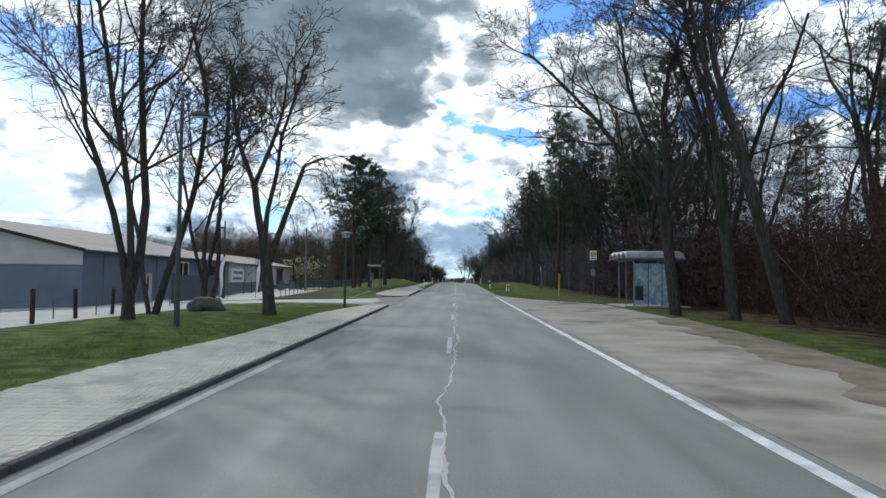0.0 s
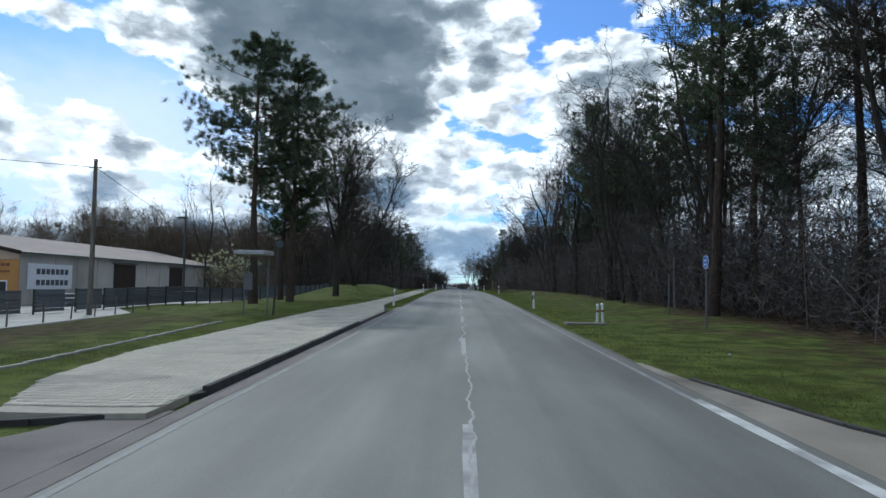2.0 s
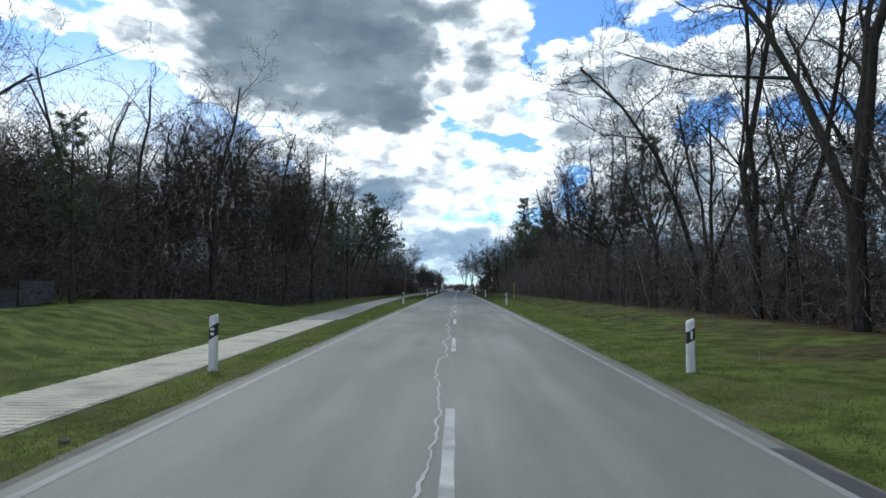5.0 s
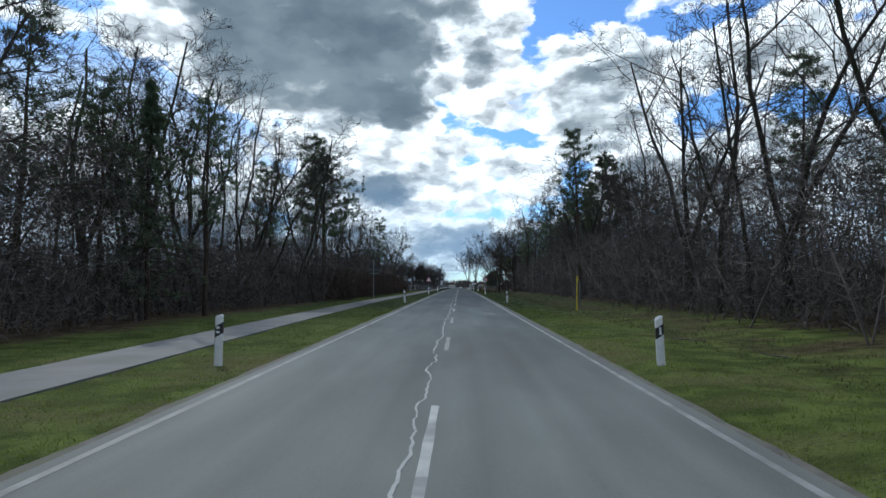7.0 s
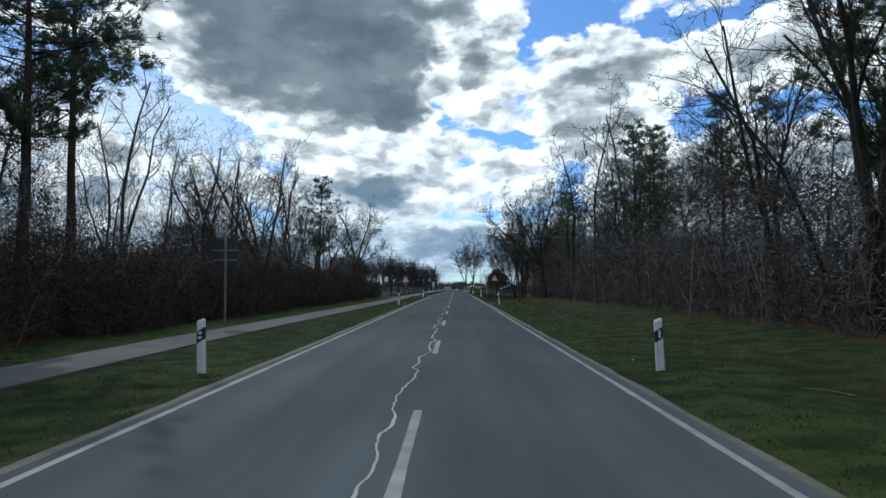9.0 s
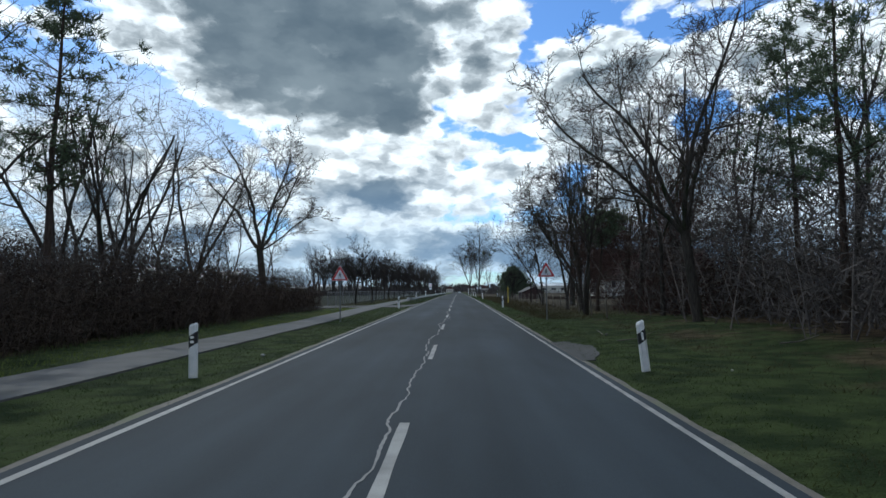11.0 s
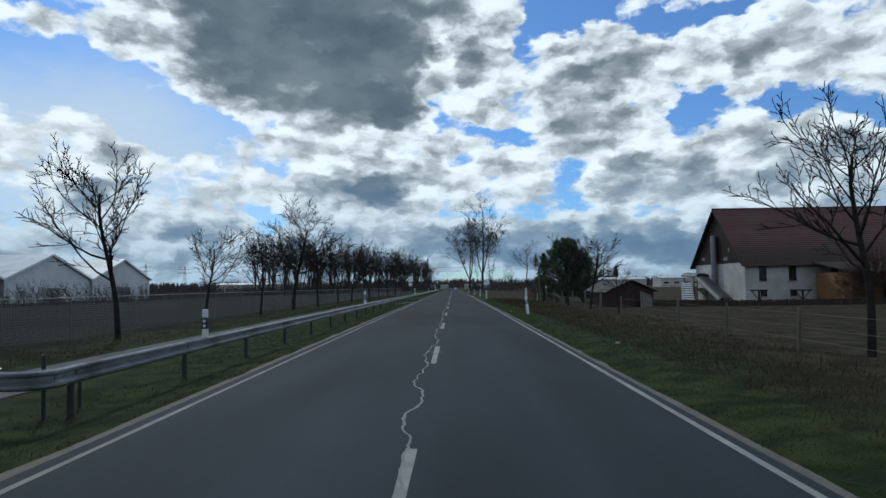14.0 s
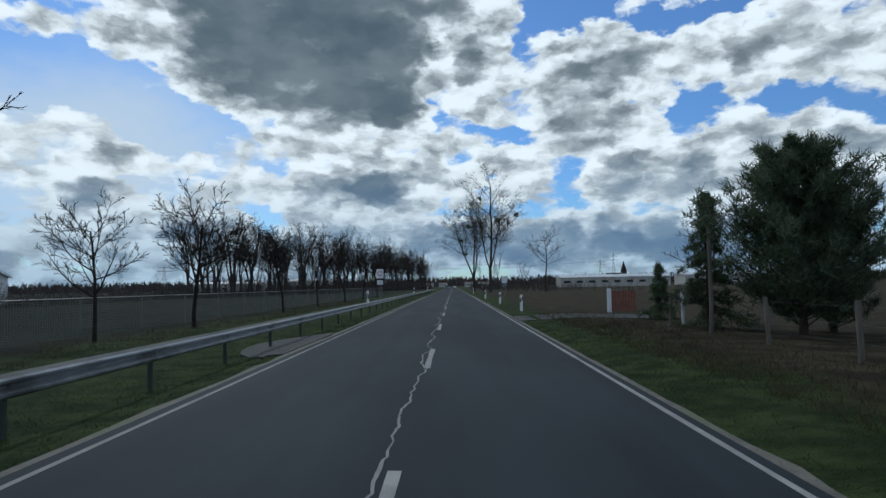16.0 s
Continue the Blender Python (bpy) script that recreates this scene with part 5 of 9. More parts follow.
spots = scatter(br, 1500, 11, 38, 150, 306, lambda x, y: x > wood_right(y) - 0.4)
thicket("undergrowth", 3, spots, [br.uniform(2.0, 6.5) for _ in spots], M_BRUSH, "brown tangle of leafless bushes under the trees", "undergrowth", 9, 0.026, 0.34)
spots = scatter(br, 3600, -18.5, -12.5, 238, 323, lambda x, y: x < -13.2 + 0.5 * math.sin(y * 0.3))
thicket("hedge", 4, spots, [br.uniform(1.5, 3.7) * (1 + 0.15 * noise.noise((p[1] * 0.4, 1, 1))) for p in spots], M_HEDGE, "hedge of leafless bushes along the path, shade in its brown", "hedge", 12, 0.016, 0.3)
spots = scatter(br, 700, -24, -14, 322, 345, lambda x, y: x < -14 - (y - 322) * 0.25)
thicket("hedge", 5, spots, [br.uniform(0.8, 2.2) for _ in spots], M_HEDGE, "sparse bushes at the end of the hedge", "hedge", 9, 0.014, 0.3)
spots = scatter(br, 900, 12.5, 34, 300, 350, lambda x, y: x > 0.58 * (y - 289))
thicket("undergrowth", 6, spots, [br.uniform(0.9, 3.6) for _ in spots], M_RED_BRUSH, "reddish-brown bare bushes under the trees by garden", "undergrowth", 9, 0.02, 0.4)


def deep_right(pr):
    y = pr.uniform(40, 306)
    x = wood_right(y) + abs(pr.gauss(0, 9)) + 0.3
    return x, y, lie(x, y) + (7.8 + 1.4 * smooth_step(140, 155, y) * (1 - smooth_step(215, 240, y))) * pr.random() ** 1.0 * (0.75 + 0.25 * math.sin(y * 0.21) * math.sin(y * 0.083))


def deep_left(pr):
    y = pr.uniform(140, 304)
    x = wood_left(y) - abs(pr.gauss(0, 8)) - 0.3
    return x, y, lie(x, y) + (6.8 + 2.2 * (1 - smooth_step(205, 235, y))) * pr.random() ** 1.05 * (0.75 + 0.25 * math.sin(y * 0.17))


twig_mass("twig_tangle", 31, 190000, deep_right, "dense tangle of bare twigs filling the wood", M_BRUSH, 0.75, 0.026)


def early_right(pr):
    y = pr.uniform(10, 66)
    x = float(np.interp(y, [10, 21, 34, 50, 66], [14.5, 15.2, 16.8, 16.0, 15.0])) + abs(pr.gauss(0, 8))
    return x, y, lie(x, y) + 8.6 * pr.random() ** 1.0 * (0.75 + 0.25 * math.sin(y * 0.5 + x * 0.3))


twig_mass("twig_tangle", 37, 105000, early_right, "brown tangle of bare bushes behind the bus stop", M_RED_BRUSH, 0.65, 0.017)
def edge_right(pr):
    y = pr.uniform(60, 150)
    x = wood_right(y) + 1.5 + abs(pr.gauss(0, 6))
    return x, y, lie(x, y) + 9.0 * pr.random() * (0.78 + 0.22 * math.sin(y * 0.35 + x * 0.4))


twig_mass("twig_tangle", 38, 16000, edge_right, "brown tangle of bare young growth among the pines", M_BRUSH, 0.7, 0.022)
twig_mass("twig_tangle", 32, 130000, deep_left, "dense tangle of bare twigs filling the wood", M_BRUSH, 0.75, 0.026)
spots = scatter(br, 1500, 30, 70, 20, 320)
thicket("deep_wood", 33, spots, [br.uniform(6, 13) for _ in spots], M_FAR_WOOD, "dark stems deep in the wood", "wood", 12, 0.06, 0.12, 0, 0.3)
spots = scatter(br, 1000, -75, -34, 150, 310)
thicket("deep_wood", 34, spots, [br.uniform(5, 10) for _ in spots], M_FAR_WOOD, "dark stems deep in the wood", "wood", 12, 0.06, 0.12, 0, 0.3)


def brush_by_garden(pr):
    while True:
        x, y = pr.uniform(13.2, 40), pr.uniform(293, 349)
        if x > max(2.2, 1.0 + 0.58 * (y - 289)):
            return x, y, lie(x, y) + 4.8 * pr.random() ** 1.2 * (0.7 + 0.3 * math.sin(x * 0.9 + y * 0.6))


twig_mass("twig_tangle", 35, 110000, brush_by_garden, "reddish-brown tangle of bare bushes by the garden", M_RED_BRUSH, 0.65, 0.018)


def hedge_twigs(pr):
    y = pr.uniform(232, 322)
    x = pr.uniform(-19, -13.3 + 0.4 * math.sin(y * 0.3))
    return x, y, lie(x, y) + (3.5 + 0.5 * math.sin(y * 0.7)) * pr.random() ** 0.8


twig_mass("hedge_twigs", 36, 80000, hedge_twigs, "dense twigs of the hedge along the path, shade in their brown", M_HEDGE, 0.5, 0.014)
cr = random.Random(77)
canopy = []
while len(canopy) < 85:
    y = cr.uniform(50, 304)
    x = wood_right(y) + 2.2 + abs(cr.gauss(0, 8))
    h = cr.uniform(7.0, 10.5) * (1.0 if y < 190 else 0.86)
    canopy.append((x, y, lie(x, y) + h, cr.uniform(2.0, 3.4), cr.uniform(3.2, 5.0)))
canopy += [(cr.uniform(14.5, 21), cr.uniform(104, 160), lie(16, 130) + cr.uniform(5.5, 9), cr.uniform(2.2, 3.2), cr.uniform(3.0, 4.2)) for k in range(5)]
path_canopy = [(-13.3, 109.2, lie(-13.3, 109.2) + 11.0, 3.9, 6.2), (-14.2, 126.6, lie(-14.6, 126.6) + 10.8, 4.3, 6.4)]
twig_crowns("wood_crowns", 50, path_canopy, 5200, "fine bare twigs of the round-crowned trees by the path", M_TWIG, 0.6, 0.007)
tall_canopy = [(cr.uniform(14.0, 18.5), y, lie(15, y) + cr.uniform(12.5, 17.0), cr.uniform(2.4, 3.4), cr.uniform(3.4, 4.8)) for y in steps(116, 168, 5.0)]
twig_crowns("wood_crowns", 51, tall_canopy, 1500, "fine bare twigs of the tall trees of the wood", M_TWIG, 0.7, 0.012)
edge_canopy = [(wood_right(y) + 2.0 + abs(cr.gauss(0, 3.2)), y, lie(15, y) + cr.uniform(8.5, 14.5), cr.uniform(2.2, 3.2), cr.uniform(3.4, 5.0)) for y in steps(56, 84, 1.9)]
twig_crowns("wood_crowns", 52, edge_canopy, 1200, "dense dark twigs of the trees along the wood's edge", M_TWIG, 0.75, 0.015)
near_canopy = [(cr.uniform(17, 26), cr.uniform(38, 64), cr.uniform(9, 14), cr.uniform(2.2, 3.4), cr.uniform(3.0, 4.5)) for k in range(14)]
twig_crowns("wood_crowns", 49, near_canopy, 2600, "fine bare twigs of the trees behind the bus stop", M_TWIG, 0.55, 0.008)
twig_crowns("wood_crowns", 41, canopy, 1500, "fine bare twigs in the crowns of the wood", M_TWIG, 0.75, 0.014)
canopy = []
while len(canopy) < 85:
    y = cr.uniform(140, 300)
    x = wood_left(y) - 2.2 - abs(cr.gauss(0, 8))
    h = cr.uniform(6.0, 9.0) * (1.0 if y < 245 else 0.72)
    canopy.append((x, y, lie(x, y) + h, cr.uniform(2.0, 3.4), cr.uniform(3.0, 4.6)))
canopy += [(cr.uniform(-24, -16.5), cr.uniform(160, 192), lie(-20, 175) + cr.uniform(8, 14), cr.uniform(2.2, 3.4), cr.uniform(3.0, 4.4)) for k in range(26)]
twig_crowns("wood_crowns", 42, canopy, 1500, "fine bare twigs in the crowns of the wood", M_TWIG, 0.75, 0.014)
canopy = [(x, y, cr.uniform(8.0, 13.0) * (0.8 + (y - 130) / 300), cr.uniform(3.0, 5.0), cr.uniform(3.5, 5.2)) for x, y in scatter(cr, 70, -150, -40, 146, 250)]
twig_crowns("wood_crowns", 43, canopy, 1000, "brown twigs of the wood behind the halls", M_BROWN_BRUSH, 1.3, 0.034)
canopy = [(x, y, lie(x, y) + cr.uniform(5.0, 10.5), cr.uniform(2.6, 3.9), cr.uniform(3.4, 5.2)) for x, y in scatter(cr, 84, -72, -22, 140, 186, lambda x, y: x < wood_left(y) - 3)]
twig_crowns("wood_crowns", 44, canopy, 1500, "brown twigs of the thicket behind the yard", M_BROWN_BRUSH, 1.0, 0.026)
canopy = [(x, y, lie(x, y) + cr.uniform(5.0, 8.0), cr.uniform(2.0, 3.2), cr.uniform(2.6, 4.0)) for x, y in ((14.5, 300), (16, 306), (13, 313), (12.6, 319), (15.5, 317), (18.5, 312), (21, 320), (19.5, 327), (24, 331), (17.5, 300), (22, 306), (26, 318))]
twig_crowns("wood_crowns", 46, canopy, 2000, "fine bare twigs of the trees by the garden", M_RED_BRUSH, 0.8, 0.016)
plant("tree", tree_meshes(94, 15.0, 0.30, [(180, 32, 0.75, 0.55), (150, 8, 1.0, 0.6), (0, 20, 0.95, 0.55), (8, 40, 0.85, 0.42), (352, 64, 0.6, 0.26)], dict(FULL, clear=0.2, wobble=1.1, counts=(8, 8, 6, 5)), fork=5.4, lean=(-0.10, 0)), "spreading dark bare tree above the hedge", "tree", stand(-15.5, 312.2), LEFT_GROUP)
for x, y, k in ((-19.5, 315, 1), (-22.5, 320, 3), (-18.6, 319.5, 3), (-25.5, 323, 1), (-17.6, 322, 3)):
    wood_plant(k, x, y, LEFT_GROUP, 0.5)
plant("pine", pine_meshes(29, 8.2, 0.17, 0.68, 1.7, 12, 9, 34, 0.3, 0.03), "small dark pine with a bare bent trunk by the fence", "pine tree", stand(12.2, 311.0, 0, 1, 5, 90), RIGHT_GROUP)
plant("tree", tree_meshes(99, 11.5, 0.15, [(0, 5, 1.0, 0.8), (110, 10, 0.9, 0.7), (230, 12, 0.95, 0.75)], dict(SLIM, clear=0.3), fork=0.0), "dark many-stemmed bare tree beside the fence", "tree", stand(9.9, 304.6), RIGHT_GROUP)
twig_crowns("wood_crowns", 48, [(-13.3, 109.4, lie(-13.3, 109) + 9.0, 3.2, 5.0), (-14.6, 126.8, lie(-14.6, 126) + 8.8, 4.0, 5.4), (-17.5, 131, lie(-17, 131) + 7.0, 3.0, 4.5)], 1500, "fine twigs of the trees beside the path", M_TWIG, 0.9, 0.012)
twig_crowns("wood_crowns", 53, [(14.6, 332.0, lie(14, 332) + 6.5, 3.6, 4.2), (16.5, 335, lie(16, 335) + 3.6, 3.0, 3.6), (17.8, 337, lie(17, 337) + 2.6, 3.0, 2.8), (18.5, 330, lie(18, 330) + 7.0, 3.2, 3.6), (15.6, 326, lie(15, 326) + 5.0, 2.6, 3.4)], 3800, "dark fine twigs of the big trees by the garden", M_RED_BRUSH, 0.7, 0.015)
twig_crowns("wood_crowns", 55, [(10.3, 334.6, lie(10, 334) + 7.2, 3.4, 3.6), (11.8, 335.6, lie(11, 335) + 8.6, 2.6, 3.0)], 1800, "fine twigs of the paired tree by the fence", M_TWIG, 0.6, 0.008)
# spreading trees before the garden
plant("tree", tree_meshes(91, 15, 0.24, [(188, 42, 0.85, 0.5), (165, 22, 0.95, 0.55), (20, 16, 0.9, 0.5), (285, 10, 1.0, 0.6)], dict(FULL, clear=0.15, wobble=1.5), fork=4.2, lean=(-0.12, 0)), "big dark bare tree with wide leaning limbs", "tree", stand(12.6, 291.8), RIGHT_GROUP)
plant("tree", tree_meshes(92, 10.4, 0.12, [(182, 8, 0.95, 0.85), (10, 1, 1.0, 0.95), (60, 9, 0.7, 0.6)], dict(FULL, clear=0.30, ratio=(0.55, 0.5, 0.48, 0.55), counts=(9, 6, 5, 5))), "bare tree of thin paired stems by the fence", "tree", stand(11.25, 335.0), RIGHT_GROUP)
plant("tree", tree_meshes(93, 15, 0.28, [(185, 40, 0.85, 0.55), (150, 24, 0.95, 0.55), (20, 14, 0.95, 0.55), (270, 26, 0.9, 0.5)], dict(FULL, clear=0.15, wobble=1.4), fork=4.0), "big dark bare tree spreading over the garden", "tree", stand(14.4, 332.6), RIGHT_GROUP)
# brown wood and shrubs behind the works
spots = scatter(br, 2600, -150, -44, 148, 270)
thicket("far_wood", 7, spots, [br.uniform(4, 10) for _ in spots], M_FAR_WOOD, "brown leafless wood behind the works halls", "wood", 10, 0.04, 0.28, 0, 0.4)
spots = scatter(br, 1700, -56, -22, 128, 175, lambda x, y: x < -24 + (y - 118) * 0.02 and x < wood_left(y) - 3 and (y > 139 or x > -35))
thicket("far_wood", 8, spots, [br.uniform(3, 8) for _ in spots], M_BROWN_BRUSH, "brown leafless thicket behind the storage yard", "wood", 10, 0.028, 0.3, 0, 0.4)
spots = scatter(br, 900, -210, -60, 60, 150)
thicket("far_wood", 9, spots, [br.uniform(5, 9) for _ in spots], M_FAR_WOOD, "far leafless trees behind the first hall", "wood", 10, 0.06, 0.12, 0, 0.3)
for x, y, size in ((-95, 200, 1.25), (-118, 214, 1.2), (-84, 178, 1.0), (-72, 166, 0.9), (-60, 158, 0.85), (-108, 180, 1.0)):
    wood_plant(5 if size > 1.1 else rng.choice((1, 4)), x, y, "trees behind the works", size)
bl = np.random.RandomState(8)
bush = thing("flowering_bush", "large shrub in pale yellow-white blossom behind the yard", "shrub", stand(-36.4, 134.5, 0, 1.25))
bs = Shape()
tips = []
for i in range(46):
    a, e = bl.uniform(0, 6.28), bl.uniform(0.5, 1.35)
    L = bl.uniform(3.2, 5.8)
    tip = Vector((math.cos(a) * math.cos(e) * L * 1.1, math.sin(a) * math.cos(e) * L * 1.1, math.sin(e) * L * 1.05))
    bs.tube([(0.3 * math.cos(a), 0.3 * math.sin(a), 0), tip * 0.55 + Vector((0, 0, 0.4)), tip], [0.06, 0.035, 0.012], 4, cap=False)
    tips += [tip * f + Vector(bl.normal(0, 0.35, 3)) for f in (0.5, 0.62, 0.74, 0.86, 0.95, 1.02)]
part("stems", bs, M_BARK, bush)
tv, tf = tufts(bl, tips, [(0, 0, 0.6)] * len(tips), 26, 0.22, 0.13)
part("blossom", big_mesh("blossom", tv, tf, M_BLOSSOM), None, bush, "pale yellow-white blossom")


# ---- road furniture ----
def delineator():
    """A white roadside post with a slanted black band and reflectors, one metre tall."""
    t = thing("delineator_post", "white roadside marker post with black band and reflectors", "marker post", group="marker posts along the road")
    body = Shape()
    ring = [(-0.06, -0.02), (-0.035, -0.055), (0.035, -0.055), (0.06, -0.02), (0.055, 0.05), (-0.055, 0.05)]
    for z, s, tilt in ((-0.3, 1.0, 0), (0.99, 0.92, 0.03)):
        body.v.extend((x * s, y * s, z + tilt * (x / 0.06)) for x, y in ring)
    body.f += [(i, (i + 1) % 6, 6 + (i + 1) % 6, 6 + i) for i in range(6)] + [(6, 7, 8, 9, 10, 11), (5, 4, 3, 2, 1, 0)]
    part("post", body, M_WHITE, t)
    cap = Shape()
    cap.v = [(x * 0.98, y * 0.98, 0.985 + 0.03 * (x / 0.06)) for x, y in ring] + [(x * 0.7, y * 0.7, 1.03 + 0.02 * (x / 0.06)) for x, y in ring]
    cap.f = [(i, (i + 1) % 6, 6 + (i + 1) % 6, 6 + i) for i in range(6)] + [(6, 7, 8, 9, 10, 11)]
    part("cap", cap, M_WHITE, t)
    band = Shape()
    for z in (0.60, 0.83):
        band.v.extend((x * 1.03 * 0.945, y * 1.03 * 0.945, z + 0.055 * (x / 0.06)) for x, y in ring)
    band.f = [(i, (i + 1) % 6, 6 + (i + 1) % 6, 6 + i) for i in range(6)]
    part("band", band, M_BLACK, t, "slanted black band")
    return t


def round_plate(s, cx, cy, cz, r, thick, n=20):
    """A disc that faces along y."""
    front = [(cx + r * math.cos(2 * math.pi * k / n), cy, cz + r * math.sin(2 * math.pi * k / n)) for k in range(n)]
    s.add(front + [(x, y + thick, z) for x, y, z in front], [tuple(range(n)), tuple(range(2 * n - 1, n - 1, -1))] + [(k, n + k, n + (k + 1) % n, (k + 1) % n) for k in range(n)])
    return s


left_post = delineator()
for z in (0.68, 0.77):
    part("reflector", round_plate(Shape(), 0.0, -0.062, z, 0.028, 0.012, 12), M_REFLECT, left_post, "round white reflector")
right_post = delineator()
part("reflector", Shape().box(-0.016, -0.064, 0.64, 0.016, -0.05, 0.80, 0.004), M_REFLECT, right_post, "upright white reflector")


def on_land(x, y, turn=0.0, tilt=0.0, up=0.0):
    return Matrix.Translation((x, y, lie(x, y) + up)) @ Matrix.Rotation(radians(turn), 4, "Z") @ Matrix.Rotation(radians(tilt), 4, "Y")


for k, (x, y, tilt) in enumerate(((-4.9, 89.5, 3), (-5.4, 131.5, 0), (-5.6, 180.5, 1), (-5.4, 228.0, -1), (-5.4, 276.5, 0), (-5.45, 324.4, 0.5))):
    m = on_land(x, y, 0, tilt) @ Matrix.Diagonal((1.3, 1.2, 1.2 if k == 0 else 1.0, 1))
    if k == 0:
        left_post.matrix_basis = m
    else:
        copy_thing(left_post, m)
for k, (x, y, tilt) in enumerate(((5.3, 90.4, -2), (5.5, 132, 0), (5.4, 180.7, -2), (5.5, 228.3, -2), (5.35, 277.2, -6), (5.5, 324.4, -2), (5.6, 376.4, -6), (5.75, 429.0, 0), (5.5, 445.5, 0), (5.3, 469.5, 0), (5.4, 520, 0))):
    m = on_land(x, y, 0, tilt) @ Matrix.Diagonal((1.3, 1.2, 1.15 if k == 0 else 1.0, 1))
    if k == 0:
        right_post.matrix_basis = m
    else:
        copy_thing(right_post, m)

# pairs of striped posts at the culvert
cul = thing("culvert_post", "white post with red-brown bands beside the culvert slab", "marker post", on_land(6.7, 76.6, 0, 1), "culvert posts")
part("post", Shape().tube([(0, 0, -0.2), (0, 0, 0.88)], [0.07, 0.065], 10), M_WHITE, cul)
part("band", Shape().tube([(0, 0, 0.50), (0, 0, 0.62)], [0.073, 0.072], 10), M_BRICK, cul)
part("cap", Shape().tube([(0, 0, 0.80), (0, 0, 0.90), (0, 0, 0.93)], [0.078, 0.076, 0.04], 10), M_SIGN_WHITE, cul)
copy_thing(cul, on_land(7.05, 76.9, 30, -2))
slab = part("culvert_slab", Shape().box(-0.95, -0.45, -0.15, 0.95, 0.45, 0.05, 0.02), M_APRON, None)
slab.matrix_basis = on_land(5.9, 75.6)
tagged(slab, "pale concrete culvert slab set in the verge", "slab")


def stake(name, x, y, h, r, mat, label, category, cap=None, tilt=0.0, group=""):
    t = thing(name, label, category, on_land(x, y, 0, tilt), group)
    part("shaft", Shape().tube([(0, 0, -0.3), (0, 0, h * 0.5), (0, 0, h)], [r, r, r * 0.96], 8), mat, t)
    if cap:
        part("cap", Shape().tube([(0, 0, h - 0.01), (0, 0, h + 0.05), (0, 0, h + 0.09)], [r * 1.12, r * 1.12, r * 0.4], 8), cap, t)
    return t


for x, y, h, tilt in ((10.85, 61.2, 2.25, 1), (8.9, 208.5, 2.4, 1), (7.5, 341.2, 2.1, -1)):
    t = stake("pipeline_marker", x, y, h, 0.055, M_YELLOW, "yellow pipeline marker post on the grass", "marker post", M_YELLOW, tilt, "yellow pipeline markers")
    part("head_plate", Shape().box(-0.09, -0.062, h - 0.30, 0.09, -0.054, h - 0.06, 0.003), M_YELLOW, t, "small yellow plate")
for x, y, h, r in ((12.0, 81.6, 2.2, 0.045), (11.2, 74.5, 2.4, 0.04), (12.3, 63.5, 1.9, 0.04), (10.0, 212.8, 2.0, 0.05), (12.6, 82.4, 3.2, 0.05)):
    stake("thin_mast", x, y, h, r, M_POLE, "thin grey steel post at the wood's edge", "post", M_POLE, 0, "thin posts by the wood")


# ---- signs ----
def sign_pole(t, h, r=0.035):
    part("pole", Shape().tube([(0, 0.03, -0.4), (0, 0.03, h)], [r, r], 10), M_POLE, t)
    part("pole_cap", Shape().tube([(0, 0.03, h), (0, 0.03, h + 0.02)], [r * 1.1, r * 0.7], 10), M_BLACK, t)


def triangle(c, side, y, thick, drop=0.0):
    """A triangle that faces along y, its base level, rounded at its corners."""
    h = side * 0.866
    pts = []
    for k in range(3):
        a = radians(90 + 120 * k)
        cxy = (math.cos(a) * (h * 2 / 3 - 0.09 * side), math.sin(a) * (h * 2 / 3 - 0.09 * side))
        for d in (-50, -25, 0, 25, 50):
            pts.append((c[0] + cxy[0] + 0.045 * side * math.cos(a + radians(d)), c[1] + cxy[1] + 0.045 * side * math.sin(a + radians(d))))
    n = len(pts)
    return Shape().add([(x, y, z) for x, z in pts] + [(x, y + thick, z) for x, z in pts], [tuple(range(n)), tuple(range(2 * n - 1, n - 1, -1))] + [(k, n + k, n + (k + 1) % n, (k + 1) % n) for k in range(n)])


def walker_sign(x, y, low, turn):
    t = thing("warning_sign", "red-edged triangular crossing sign on a grey pole", "road sign", on_land(x, y, turn), "crossing signs")
    sign_pole(t, low + 0.72)
    cz = low + 0.34
    part("plate", triangle((0, cz), 1.12, 0.0, 0.02), M_SIGN_WHITE, t, "white rim and back of the plate")
    part("red_border", triangle((0, cz), 1.08, -0.004, 0.004), M_RED, t, "red border")
    part("white_field", triangle((0, cz - 0.015), 0.74, -0.008, 0.004), M_SIGN_WHITE, t, "white field")
    fig = Shape()
    round_plate(fig, 0.0, -0.012, cz + 0.165, 0.033, 0.003, 10)
    for pts in (((-0.035, 0.12), (0.035, 0.12), (0.03, -0.02), (-0.03, -0.02)), ((-0.03, -0.02), (0.01, -0.02), (-0.08, -0.19), (-0.11, -0.19)), ((-0.01, -0.02), (0.03, -0.02), (0.11, -0.19), (0.08, -0.19)),
                ((-0.035, 0.12), (-0.03, 0.08), (-0.075, -0.01), (-0.095, 0.0)), ((0.035, 0.12), (0.03, 0.07), (0.085, 0.01), (0.10, 0.025))):
        fig.add([(a, -0.012, cz + b) for a, b in pts], [tuple(range(len(pts)))])
    part("pictogram", fig, M_BLACK, t, "plain dark pictogram")
    return t


walker_sign(-6.62, 299.5, 2.55, 4)
walker_sign(6.42, 300.0, 2.66, -4)
t = thing("bus_stop_sign", "white bus stop sign with green and yellow disc", "road sign", on_land(11.2, 47.3, -3))
sign_pole(t, 4.0)
